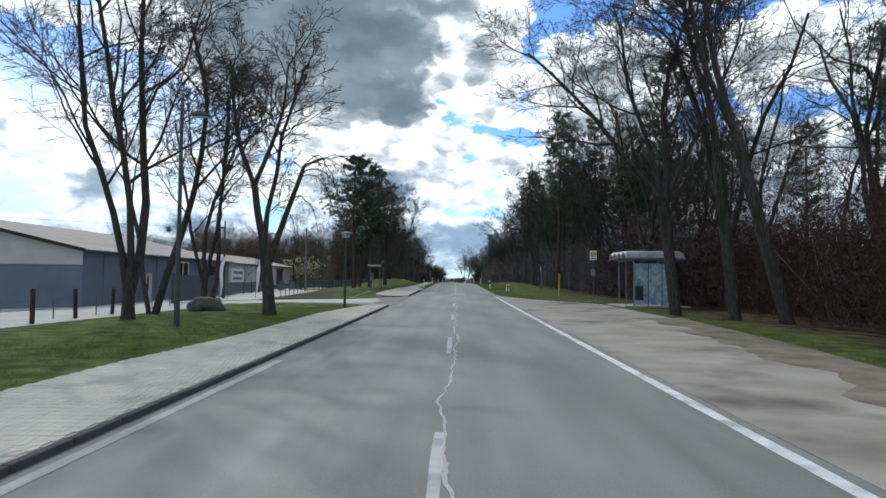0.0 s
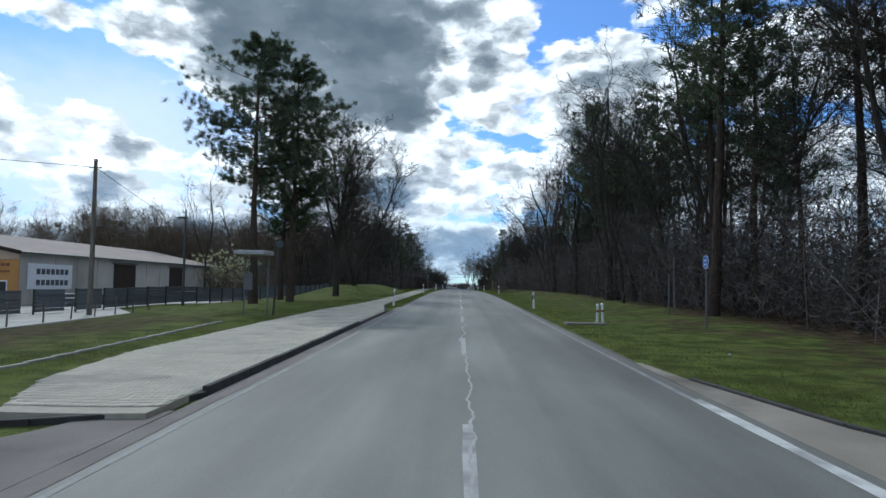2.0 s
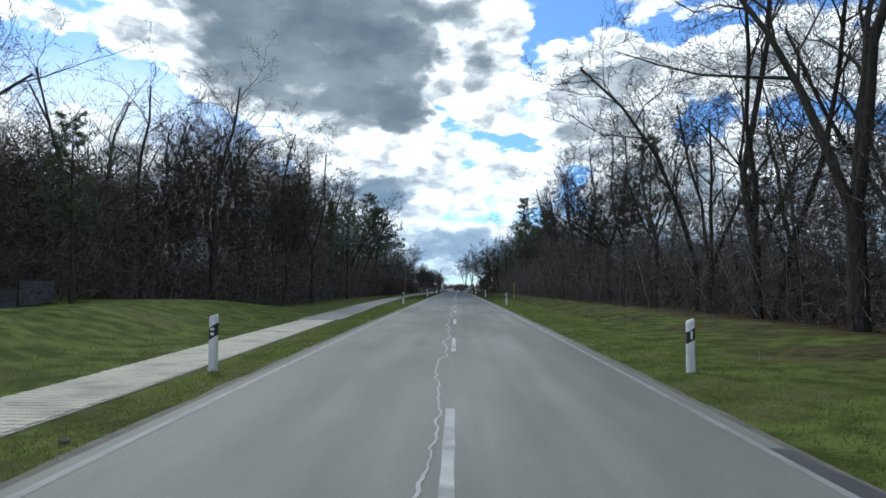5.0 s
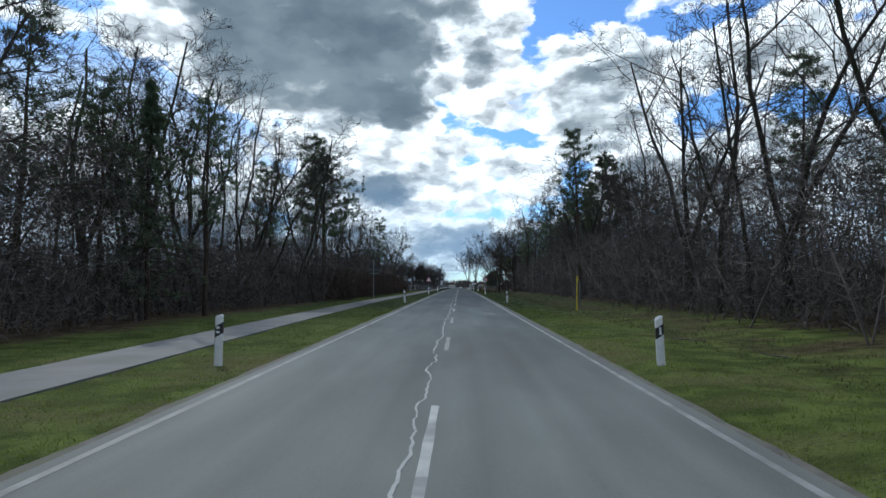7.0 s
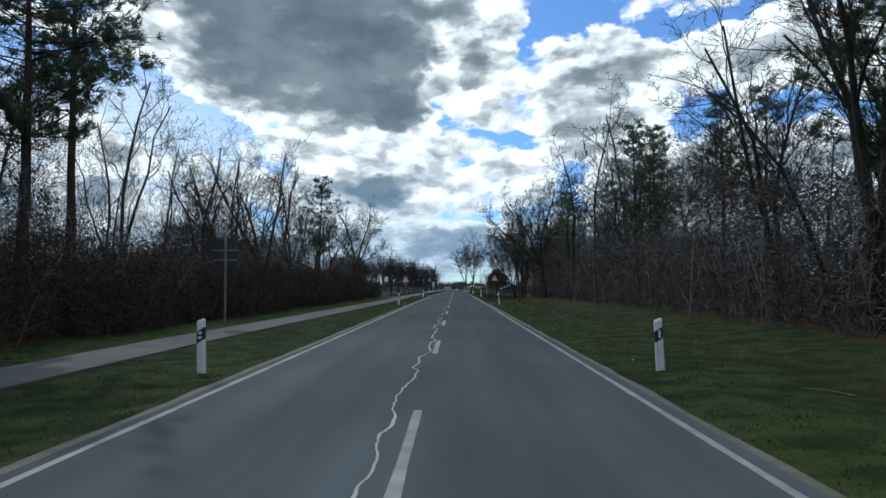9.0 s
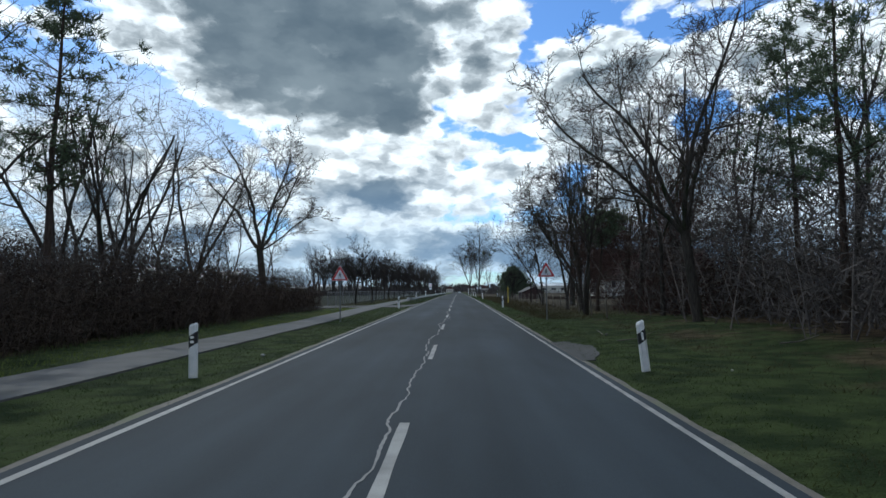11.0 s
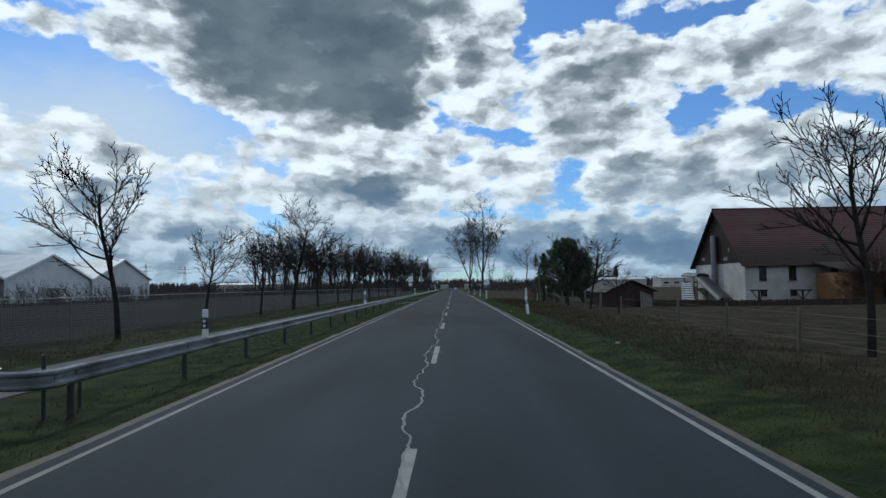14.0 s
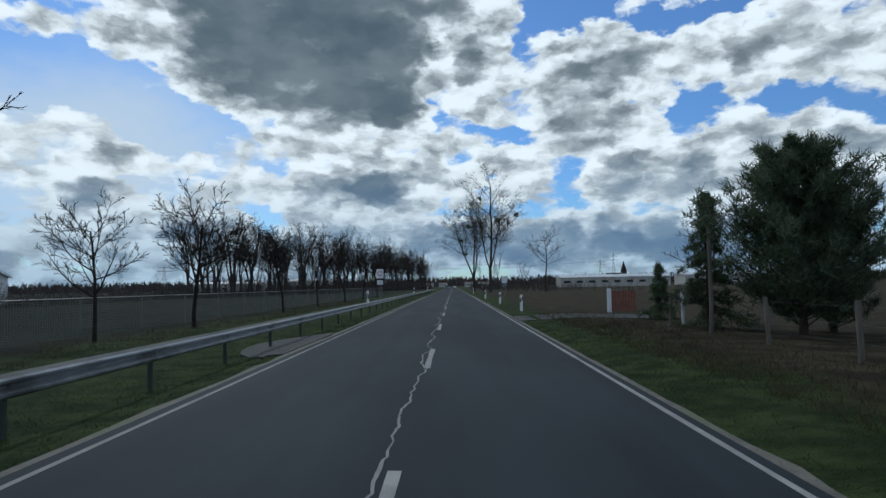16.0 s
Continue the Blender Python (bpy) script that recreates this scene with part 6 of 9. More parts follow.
part("plate", Shape().box(-0.27, -0.01, 3.42, 0.27, 0.012, 4.18, 0.01), M_SIGN_WHITE, t, "white plate")
part("disc_ring", round_plate(Shape(), 0, -0.018, 3.88, 0.22, 0.006, 24), M_GREEN_SIGN, t, "green ring")
part("disc", round_plate(Shape(), 0, -0.024, 3.88, 0.175, 0.006, 24), M_YELLOW, t, "yellow disc")
part("name_bar", Shape().box(-0.2, -0.016, 3.52, 0.2, -0.01, 3.58), M_BLACK, t)
part("timetable", Shape().box(-0.17, -0.03, 2.15, 0.17, 0.01, 2.68, 0.01), M_ZINC, t, "grey timetable case")
t = thing("cycle_sign", "round blue sign on a grey pole at the wood's edge", "road sign", on_land(10.7, 73.4, -86))
sign_pole(t, 3.25)
part("plate", round_plate(Shape(), 0, 0, 2.9, 0.30, 0.015, 24), M_SIGN_WHITE, t, "white rim")
part("blue_disc", round_plate(Shape(), 0, -0.005, 2.9, 0.275, 0.005, 24), M_BLUE, t, "blue disc")
mark = Shape()
for dz in (-0.10, 0.08):
    round_plate(mark, -0.08, -0.009, 2.9 + dz, 0.05, 0.003, 10)
    round_plate(mark, 0.08, -0.009, 2.9 + dz, 0.05, 0.003, 10)
part("pictogram", mark, M_SIGN_WHITE, t)
t = thing("signpost_back", "grey direction sign seen from its back on a tall pole", "road sign", on_land(-11.0, 243.5, 5))
part("pole", Shape().tube([(0, 0, -0.4), (0, 0, 5.2)], [0.06, 0.055], 10), M_ZINC, t)
for z in (3.35, 3.85):
    part("crossbar", Shape().box(-0.62, -0.03, z - 0.035, 0.62, 0.02, z + 0.035, 0.01), M_ZINC, t)
part("panel", Shape().box(-0.55, 0.03, 3.15, 0.55, 0.045, 4.45, 0.01), M_DARK_POLE, t, "dull back of the panel")
t = thing("speed_sign", "white sign with a ring on a pole behind the rail", "road sign", on_land(-8.45, 458.3))
sign_pole(t, 4.2)
part("plate", Shape().box(-0.42, -0.01, 3.0, 0.42, 0.015, 4.15, 0.02), M_SIGN_WHITE, t)
part("ring", round_plate(Shape(), 0, -0.016, 3.62, 0.33, 0.006, 24), M_RED, t, "red ring")
part("ring_field", round_plate(Shape(), 0, -0.022, 3.62, 0.25, 0.006, 24), M_SIGN_WHITE, t)
part("lower_plate", Shape().box(-0.36, -0.01, 2.2, 0.36, 0.015, 2.75, 0.02), M_SIGN_WHITE, t)
for x, y, h in ((7.4, 462, 2.9), (9.0, 478, 3.1)):
    t = thing("road_sign", "small road sign on a pole beside the verge", "road sign", on_land(x, y), "signs beyond the garden")
    sign_pole(t, h)
    part("plate", Shape().box(-0.32, -0.01, h - 0.75, 0.32, 0.015, h, 0.02), M_SIGN_WHITE, t)
    part("lower_plate", Shape().box(-0.28, -0.01, h - 1.3, 0.28, 0.015, h - 0.9, 0.02), M_ZINC, t)

# ---- guard rail beside the path ----
RAIL_X, RAIL_START, RAIL_END = -5.55, 345.4, 560.0
rail = thing("guard_rail", "long galvanised steel guard rail beside the cycle path", "guard rail")
PROFILE = [(0.0, 0.72), (0.05, 0.73), (0.085, 0.70), (0.085, 0.665), (0.005, 0.62), (0.005, 0.57), (0.085, 0.515), (0.085, 0.475), (0.05, 0.435), (0.0, 0.445)]


def beam(y0, y1, x0, x1, drop0=0.0, drop1=0.0, step=4.0):
    s = Shape()
    ys = steps(y0, y1, step)
    n = len(PROFILE)
    for y in ys:
        f = (y - y0) / (y1 - y0)
        x, d = x0 + (x1 - x0) * f, drop0 + (drop1 - drop0) * f
        s.v.extend((x + a, y, lie(x, y) + 0.11 + b - d) for a, b in PROFILE)
        s.v.extend((x + a - 0.006, y, lie(x, y) + 0.11 + b - d) for a, b in PROFILE)
    m = 2 * n
    for j in range(len(ys) - 1):
        for i in range(n - 1):
            a = j * m + i
            s.f.append((a, a + m, a + m + 1, a + 1))
            b = j * m + n + i
            s.f.append((b, b + 1, b + m + 1, b + m))
    return s


for k, y in enumerate(steps(RAIL_START, RAIL_END, 4.0)[:-1]):
    part("beam", beam(y + 0.004, y + 3.996, RAIL_X, RAIL_X, 0, 0, 2.0), M_RAIL, rail)
    part("splice", Shape().box(RAIL_X + 0.02, y - 0.14, lie(RAIL_X, y) + 0.67, RAIL_X + 0.035, y + 0.14, lie(RAIL_X, y) + 0.73, 0.003), M_ZINC, rail)
end_turn = Shape()
pts = []
for k in range(9):
    a = radians(180 * k / 8)
    pts.append((RAIL_X - 0.42 + 0.46 * math.cos(a), RAIL_START - 0.42 * math.sin(a)))
n = len(PROFILE)
for k, (x, y) in enumerate(pts):
    a = radians(180 * k / 8)
    out = (math.cos(a), -math.sin(a))
    end_turn.v.extend((x + out[0] * b, y + out[1] * b, lie(RAIL_X, RAIL_START) + 0.11 + c) for b, c in PROFILE)
for k in range(8):
    for i in range(n - 1):
        a = k * n + i
        end_turn.f.append((a, a + 1, a + n + 1, a + n))
part("end_terminal", end_turn, M_RAIL, rail, "rounded end piece")
post_mesh = Shape().box(-0.05, -0.03, -0.45, 0.05, 0.03, 0.62, 0.008).mesh("rail_post", M_DARK_POLE)
block_mesh = Shape().box(-0.02, -0.045, 0.52, 0.09, 0.045, 0.66, 0.008).mesh("spacer", M_DARK_POLE)
for y in steps(RAIL_START + 0.4, RAIL_END, 4.0):
    for nm, me in (("rail_post", post_mesh), ("spacer", block_mesh)):
        o = part(nm, me, None, rail)
        o.location = (RAIL_X - 0.08, y, lie(RAIL_X - 0.08, y) + 0.11)
rail_marker = thing("rail_marker", "short white marker with black band on the guard rail", "marker post", group="markers on the guard rail")
part("foot", Shape().box(-0.05, -0.04, 0.0, 0.05, 0.04, 0.16, 0.008), M_WHITE, rail_marker)
part("band", Shape().box(-0.056, -0.045, 0.16, 0.056, 0.045, 0.36, 0.008), M_BLACK, rail_marker, "black band")
part("top", Shape().box(-0.05, -0.04, 0.36, 0.05, 0.04, 0.52, 0.02), M_WHITE, rail_marker)
for z in (0.215, 0.305):
    part("reflector", round_plate(Shape(), 0.0, -0.056, z, 0.028, 0.012, 12), M_REFLECT, rail_marker, "round white reflector")
for k, y in enumerate((350.6, 376.3, 427.5, 478.0, 528.0)):
    m = Matrix.Translation((RAIL_X + 0.04, y, lie(RAIL_X, y) + 0.832)) @ Matrix.Scale(1.3, 4)
    if k == 0:
        rail_marker.matrix_basis = m
    else:
        copy_thing(rail_marker, m)
for y in (RAIL_START + 0.1, RAIL_START + 1.0):
    stake("rail_end_marker", RAIL_X - 0.45, y + 0.2, 1.0 if y == RAIL_START + 0.1 else 0.7, 0.035, M_DARK_POLE, "dark stake at the guard rail's end", "post")

# ---- lamps ----
def drum_lamp(x, y, h, label):
    t = thing("street_lamp", label, "street lamp", on_land(x, y))
    part("pole", Shape().tube([(0, 0, -0.3), (0, 0, 1.1), (0, 0, 1.14), (0, 0, h * 0.72), (0, 0, h * 0.73), (0, 0, h - 0.15)], [0.085, 0.085, 0.062, 0.058, 0.042, 0.04], 12), M_DARK_POLE, t)
    part("lantern", Shape().tube([(0, 0, h - 0.18), (0, 0, h - 0.15), (0, 0, h + 0.12)], [0.05, 0.24, 0.27], 18), M_DULL_GLASS, t, "grey translucent drum")
    part("hood", Shape().tube([(0, 0, h + 0.12), (0, 0, h + 0.14), (0, 0, h + 0.22)], [0.48, 0.49, 0.12], 22), M_POLE, t, "flat round hood")
    part("door", Shape().box(-0.05, -0.092, 0.35, 0.05, -0.078, 0.85, 0.004), M_DARK_POLE, t)
    return t


def arm_lamp(x, y, h, reach, label, turn=0):
    t = thing("street_lamp", label, "street lamp", on_land(x, y, turn))
    # grey posts in dark steel: their backlit look is put into the colour
    part("pole", Shape().tube([(0, 0, -0.3), (0, 0, 1.5), (0, 0, 1.55), (0, 0, h)], [0.12, 0.115, 0.095, 0.065], 12), M_DARK_POLE, t)
    part("arm", Shape().tube([(0, 0, h - 0.9), (reach * 0.4, 0, h - 0.72), (reach, 0, h - 0.62)], [0.045, 0.04, 0.035], 8), M_DARK_POLE, t)
    part("luminaire", Shape().box(reach - 0.1, -0.14, h - 0.72, reach + 0.62, 0.14, h - 0.56, 0.05), M_DARK_POLE, t, "dark lamp head")
    part("lens", Shape().box(reach + 0.02, -0.11, h - 0.745, reach + 0.52, 0.11, h - 0.722, 0.004), M_DULL_GLASS, t)
    return t


drum_lamp(-6.9, 36.9, 4.6, "dark pole lamp with flat hood beside the footway")
arm_lamp(-10.9, 23.0, 9.1, 0.5, "tall grey lamp post with short arm on grass")
arm_lamp(-22.1, 55.4, 7.4, -0.5, "tall grey yard lamp beside the fence", 0)
arm_lamp(-20.8, 90.6, 7.2, -0.45, "tall grey lamp beside the storage yard")
t = thing("utility_pole", "weathered wooden utility pole beside the yard", "utility pole", on_land(-20.4, 79.0))
part("pole", Shape().tube([(0, 0, -0.5), (0.03, 0, 4), (0.0, 0, 8.6)], [0.15, 0.13, 0.10], 10), M_WOOD, t)
part("bracket", Shape().box(-0.35, -0.03, 8.1, 0.35, 0.03, 8.16, 0.006), M_POLE, t)
wire = thing("overhead_wire", "thin black overhead wire between the poles", "cable")
for a, b in (((-20.4, 79.0, lie(-20.4, 79) + 8.15), (-75, 40, 9.5)), ((-20.4, 79.0, lie(-20.4, 79) + 8.15), (-42, 150, 9.5))):
    A, B = Vector(a), Vector(b)
    part("span", Shape().tube([A.lerp(B, f / 10) - Vector((0, 0, 3.2 * (f / 10) * (1 - f / 10))) for f in range(11)], [0.016] * 11, 4), M_BLACK, wire)

# ---- bus shelters ----
def shelter_big():
    """A shelter with a roof of vaulted shells, steel posts, painted glass panels and a bench."""
    t = thing("bus_shelter", "bus shelter with grey vaulted roof and painted panels", "bus shelter", on_land(13.1, 41.6, 3, 0, 0.0) @ Matrix.Diagonal((1.0, 0.72, 1.32, 1)))
    part("base_slab", Shape().box(-1.3, -1.2, -0.15, 3.3, 4.2, 0.06, 0.02), M_CONCRETE, t, "pale concrete base slab")
    for y in (-0.7, 1.4, 3.5):
        for x in (-0.55, 2.4):
            part("post", Shape().tube([(x, y, 0.0), (x, y, 2.45)], [0.05, 0.05], 10), M_ZINC, t)
    part("beam", Shape().box(-0.62, -0.8, 2.45, -0.48, 3.6, 2.57, 0.01), M_POLE, t)
    part("beam", Shape().box(2.33, -0.8, 2.45, 2.47, 3.6, 2.57, 0.01), M_POLE, t)
    for k in range(4):
        s = Shape()
        y0 = -1.15 + 1.25 * k
        ring = [(y0 + 0.625 - 0.625 * math.cos(math.pi * i / 10), 2.58 + 0.36 * math.sin(math.pi * i / 10)) for i in range(11)]
        s.v = [(x, y, z + dz) for x in (-1.25, -1.0, 2.7, 2.95) for y, z in ring for dz in ((0, 0.03) if abs(x - 0.85) < 1.9 else (-0.10, -0.07))]
        for j in range(3):
            for i in range(10):
                a = (j * 11 + i) * 2
                b = a + 22
                s.f += [(a + 1, a + 3, b + 3, b + 1), (a, b, b + 2, a + 2)]
        for j in (0, 3):
            for i in range(10):
                a = (j * 11 + i) * 2
                s.f.append((a, a + 2, a + 3, a + 1))
        part("roof_shell", s, M_SHELL, t, "grey vaulted roof shell", True)
        part("roof_rib", Shape().box(-1.2, y0 - 0.03, 2.50, 2.9, y0 + 0.03, 2.60, 0.008), M_POLE, t)
    for k, (x0, x1) in enumerate(((-0.5, 0.45), (0.49, 1.42), (1.46, 2.36))):
        pn = part("side_panel", Shape().box(x0, -0.72, 0.12, x1, -0.69, 2.30, 0.004), M_DULL_GLASS, t, "side panel smeared with blue and white paint")
        part("panel_frame", Shape().box(x1 - 0.005, -0.74, 0.06, x1 + 0.045, -0.67, 2.40, 0.006), M_DARK_POLE, t)
    for k in range(3):
        y0 = -0.65 + 1.38 * k
        part("rear_panel", Shape().box(2.38, y0, 0.12, 2.41, y0 + 1.3, 2.30, 0.004), M_WINDOW_DARK, t, "dark rear pane")
    part("bench", Shape().box(1.7, 0.0, 0.42, 2.15, 3.0, 0.47, 0.01), M_DARK_WOOD, t, "dark bench board")
    for y in (0.3, 2.7):
        part("bench_leg", Shape().box(1.88, y - 0.03, 0.0, 1.96, y + 0.03, 0.42, 0.006), M_POLE, t)
    part("poster_case", Shape().box(-0.48, -0.78, 0.35, 0.1, -0.74, 1.1, 0.006), M_DARK_POLE, t)
    return t


shelter_big()
t = thing("bus_shelter", "slim open bus shelter with a flat pale canopy", "bus shelter", on_land(-10.75, 76.9, 0))
for x, y in ((-0.62, 0.72), (0.62, 0.72)):
    part("post", Shape().tube([(x, y, -0.2), (x, y, 3.1)], [0.045, 0.045], 8), M_POLE, t)
part("canopy", Shape().box(-0.8, -0.45, 3.1, 0.8, 1.0, 3.32, 0.03), M_SHELL, t, "flat pale canopy")
part("rear_pane", Shape().box(-0.58, 0.74, 0.9, 0.58, 0.76, 2.9, 0.003), M_PANE, t, "clear glass pane")
part("timetable_case", Shape().box(-0.62, 0.68, 1.3, -0.2, 0.73, 2.2, 0.01), M_POLE, t)
t = thing("bus_stop_mast", "dark leaning mast with a round sign on top", "road sign", on_land(-10.0, 78.2, 35, 3))
part("pole", Shape().tube([(0, 0, -0.3), (0, 0, 3.75)], [0.06, 0.05], 10), M_DARK_POLE, t)
part("sign_ring", round_plate(Shape(), 0, -0.09, 3.75, 0.25, 0.05, 24), M_DARK_POLE, t, "dark green rim")
part("sign_disc", round_plate(Shape(), 0, -0.10, 3.75, 0.19, 0.01, 24), M_STACK, t, "dark disc")

# ---- boulder, timber posts, banners ----
bm = bmesh.new()
bmesh.ops.create_icosphere(bm, subdivisions=4, radius=1.0)
for v in bm.verts:
    k = 1 + 0.28 * noise.noise(v.co * 1.3 + Vector((3, 1, 7))) + 0.10 * noise.noise(v.co * 3.1) + 0.03 * noise.noise(v.co * 9)
    v.co = Vector((v.co.x * 1.25 * k, v.co.y * 0.85 * k, max(-0.25, v.co.z * 0.72 * k)))
me = bpy.data.meshes.new("boulder")
bm.to_mesh(me)
bm.free()
me.materials.append(M_STONE)
me.polygons.foreach_set("use_smooth", [True] * len(me.polygons))
boulder = tagged(part("boulder", me, None), "large dark grey boulder lying on the grass", "boulder")
boulder.matrix_basis = on_land(-14.2, 33.4, 15, 0, 0.18) @ Matrix.Scale(0.8, 4)
for x, y, h, tilt in ((-17.0, 23.4, 1.45, 0), (-17.6, 27.0, 1.4, -2), (-17.9, 30.4, 1.4, 2)):
    t = thing("timber_post", "weathered round timber post at the yard's edge", "post", on_land(x, y, 0, tilt), "timber posts")
    part("shaft", Shape().tube([(0, 0, -0.4), (0, 0, h * 0.6), (0, 0, h)], [0.10, 0.095, 0.09], 10), M_DARK_WOOD, t)
    part("top", Shape().tube([(0, 0, h - 0.01), (0, 0, h + 0.03)], [0.092, 0.06], 10), M_WOOD, t)
for x, y, turn in ((-17.9, 44.15, -20), (-19.0, 55.4, 10)):
    t = thing("banner_flag", "tall white beach flag on a thin pole", "flag", on_land(x, y, turn), "white banners")
    part("pole", Shape().tube([(0, 0, -0.1), (0, 0, 2.4), (0.06, 0, 3.1), (0.2, 0, 3.52)], [0.03, 0.025, 0.02, 0.012], 6), M_POLE, t)
    cloth = Shape()
    for i in range(15):
        f = i / 14
        z, bow = 0.5 + 3.0 * f, 0.09 * math.sin(f * 7)
        wide = 0.26 * math.sin(math.pi * min(1, 0.16 + 0.84 * (1 - f) ** 0.7)) + 0.10
        x0 = 0.03 + 0.17 * smooth_step(0.6, 1.0, f)
        cloth.v.extend([(x0, bow, z), (x0 + wide * 0.5, bow + 0.05, z), (x0 + wide, bow - 0.03, z)])
    for i in range(14):
        cloth.f += [(3 * i, 3 * i + 1, 3 * i + 4, 3 * i + 3), (3 * i + 1, 3 * i + 2, 3 * i + 5, 3 * i + 4)]
    c = part("cloth", cloth, M_FLAG, t, "white cloth with faded print")
    c.modifiers.new("thickness", "SOLIDIFY").thickness = 0.006


# ---- fences ----
def post_fence(name, label, line, h, spacing, mat, rails, rail_mat, tilt=1.5, r=0.05):
    """Round posts along a line of (x, y) with thin wires or rails between them."""
    t = thing(name, label, "fence")
    pts = [Vector((x, y)) for x, y in line]
    fr = random.Random(len(line) + int(h * 10))
    tops = []
    mesh = Shape().tube([(0, 0, -0.4), (0, 0, h)], [r, r * 0.92], 8).mesh("fence_post", mat)
    for a, b in zip(pts, pts[1:]):
        n = max(1, round((b - a).length / spacing))
        for i in range(n + (b == pts[-1])):
            p = a.lerp(b, i / n)
            o = part("fence_post", mesh, None, t)
            o.matrix_basis = Matrix.Translation((p.x, p.y, lie(p.x, p.y))) @ Matrix.Rotation(radians(fr.gauss(0, tilt)), 4, "Y") @ Matrix.Rotation(radians(fr.gauss(0, tilt)), 4, "X")
            tops.append(p)
    for z, rad in rails:
        for p, q in zip(tops, tops[1:]):
            part("strand", Shape().tube([(p.x, p.y, lie(p.x, p.y) + z), ((p.x + q.x) / 2, (p.y + q.y) / 2, (lie(p.x, p.y) + lie(q.x, q.y)) / 2 + z - 0.012), (q.x, q.y, lie(q.x, q.y) + z)], [rad] * 3, 4, cap=False), rail_mat, t)
    return t


post_fence("yard_fence", "low fence of thin posts along the concrete yard", [(-16.4, 50.5), (-16.8, 56), (-18.6, 73), (-19.8, 84)], 0.95, 2.3, M_WOOD, ((0.85, 0.012), (0.5, 0.012)), M_WIRE, 2, 0.04)
post_fence("yard_fence", "low wire fence of thin posts along the yard", [(-18.2, 20), (-18.4, 33), (-19.6, 40)], 1.0, 3.2, M_WOOD, ((0.9, 0.01), (0.5, 0.01)), M_WIRE, 2, 0.035)
post_fence("garden_fence", "old leaning garden fence of wooden posts and wire", [(10.2, 300), (10.4, 318), (10.6, 340), (10.7, 372)], 1.25, 4.6, M_WOOD, ((1.1, 0.006), (0.7, 0.006), (0.35, 0.006)), M_WIRE, 4)
post_fence("garden_fence", "garden fence of thick wooden posts and wire", [(10.7, 377), (10.6, 399.7), (10.7, 412.4)], 1.5, 4.4, M_WOOD, ((1.35, 0.004), (0.9, 0.004), (0.45, 0.004)), M_WIRE, 2, 0.075)
# solid sliding gate of the works yard
yard_gate = thing("sliding_gate", "solid blue-grey steel sliding gate of the works yard", "gate")
for k, y in enumerate(steps(46.2, 53.9, 0.55)[:-1]):
    part("panel", Shape().box(-22.42, y + 0.01, lie(-22.4, y) + 0.12, -22.37, y + 0.54, lie(-22.4, 50) + 2.2, 0.008), M_GATE, yard_gate)
for z in (0.14, 1.1, 2.18):
    part("gate_rail", Shape().box(-22.40, 46.2, lie(-22.4, 50) + z - 0.05, -22.33, 53.9, lie(-22.4, 50) + z + 0.05, 0.008), M_GATE, yard_gate)
for y in (46.0, 54.05):
    part("gate_post", Shape().box(-22.47, y - 0.11, lie(-22.4, y) - 0.3, -22.27, y + 0.11, lie(-22.4, y) + 2.45, 0.012), M_DARK_POLE, yard_gate, "dark steel gate post")
part("brace", Shape().tube([(-22.3, 54.1, lie(-22.4, 54) + 0.9), (-21.9, 55.0, lie(-22, 55) + 0.02)], [0.05, 0.05], 8), M_DARK_POLE, yard_gate)
# tall mesh fence along the field
mesh_fence = thing("field_fence", "grey wire mesh fence with pale top rail along field", "fence")
FX, FY0, FY1 = -15.6, 336.0, 520.0
fp = Shape().tube([(0, 0, -0.3), (0, 0, 1.75)], [0.035, 0.033], 8).mesh("fence_post", M_POLE)
for y in steps(FY0, FY1, 5.0):
    o = part("fence_post", fp, None, mesh_fence)
    o.location = (FX, y, lie(FX, y))
top_rail = Shape()
for y in steps(FY0, FY1, 5.0)[:-1]:
    top_rail.tube([(FX, y, lie(FX, y) + 1.72), (FX, y + 5, lie(FX, y + 5) + 1.72)], [0.022, 0.022], 6, cap=False)
part("top_rail", top_rail, M_ZINC, mesh_fence, "pale steel top rail")
V, F = [], []
for z in np.arange(0.08, 1.70, 0.09):
    for y in steps(FY0, FY1, 5.0)[:-1]:
        n = len(V)
        V += [(FX, y, lie(FX, y) + z - 0.006), (FX, y, lie(FX, y) + z + 0.006), (FX, y + 5, lie(FX, y + 5) + z + 0.006), (FX, y + 5, lie(FX, y + 5) + z - 0.006)]
        F.append((n, n + 1, n + 2, n + 3))
for y in np.arange(FY0, FY1, 0.14):
    n = len(V)
    V += [(FX, y - 0.008, lie(FX, y) + 0.05), (FX, y + 0.008, lie(FX, y) + 0.05), (FX, y + 0.008, lie(FX, y) + 1.70), (FX, y - 0.008, lie(FX, y) + 1.70)]
    F.append((n, n + 1, n + 2, n + 3))
part("wire_mesh", big_mesh("wire_mesh", np.array(V), np.array(F), M_WIRE), None, mesh_fence, "thin grey wire mesh")
t = thing("junction_box", "small weathered junction box on a stake", "box", on_land(-12.4, 351.7))
part("stake", Shape().box(-0.05, -0.05, -0.2, 0.05, 0.05, 0.9, 0.008), M_WOOD, t)
part("cover", Shape().box(-0.22, -0.16, 0.86, 0.22, 0.16, 0.98, 0.02), M_WOOD, t)
part("box", Shape().box(-0.14, -0.12, 0.0, 0.16, 0.12, 0.38, 0.02), M_DARK_POLE, t)


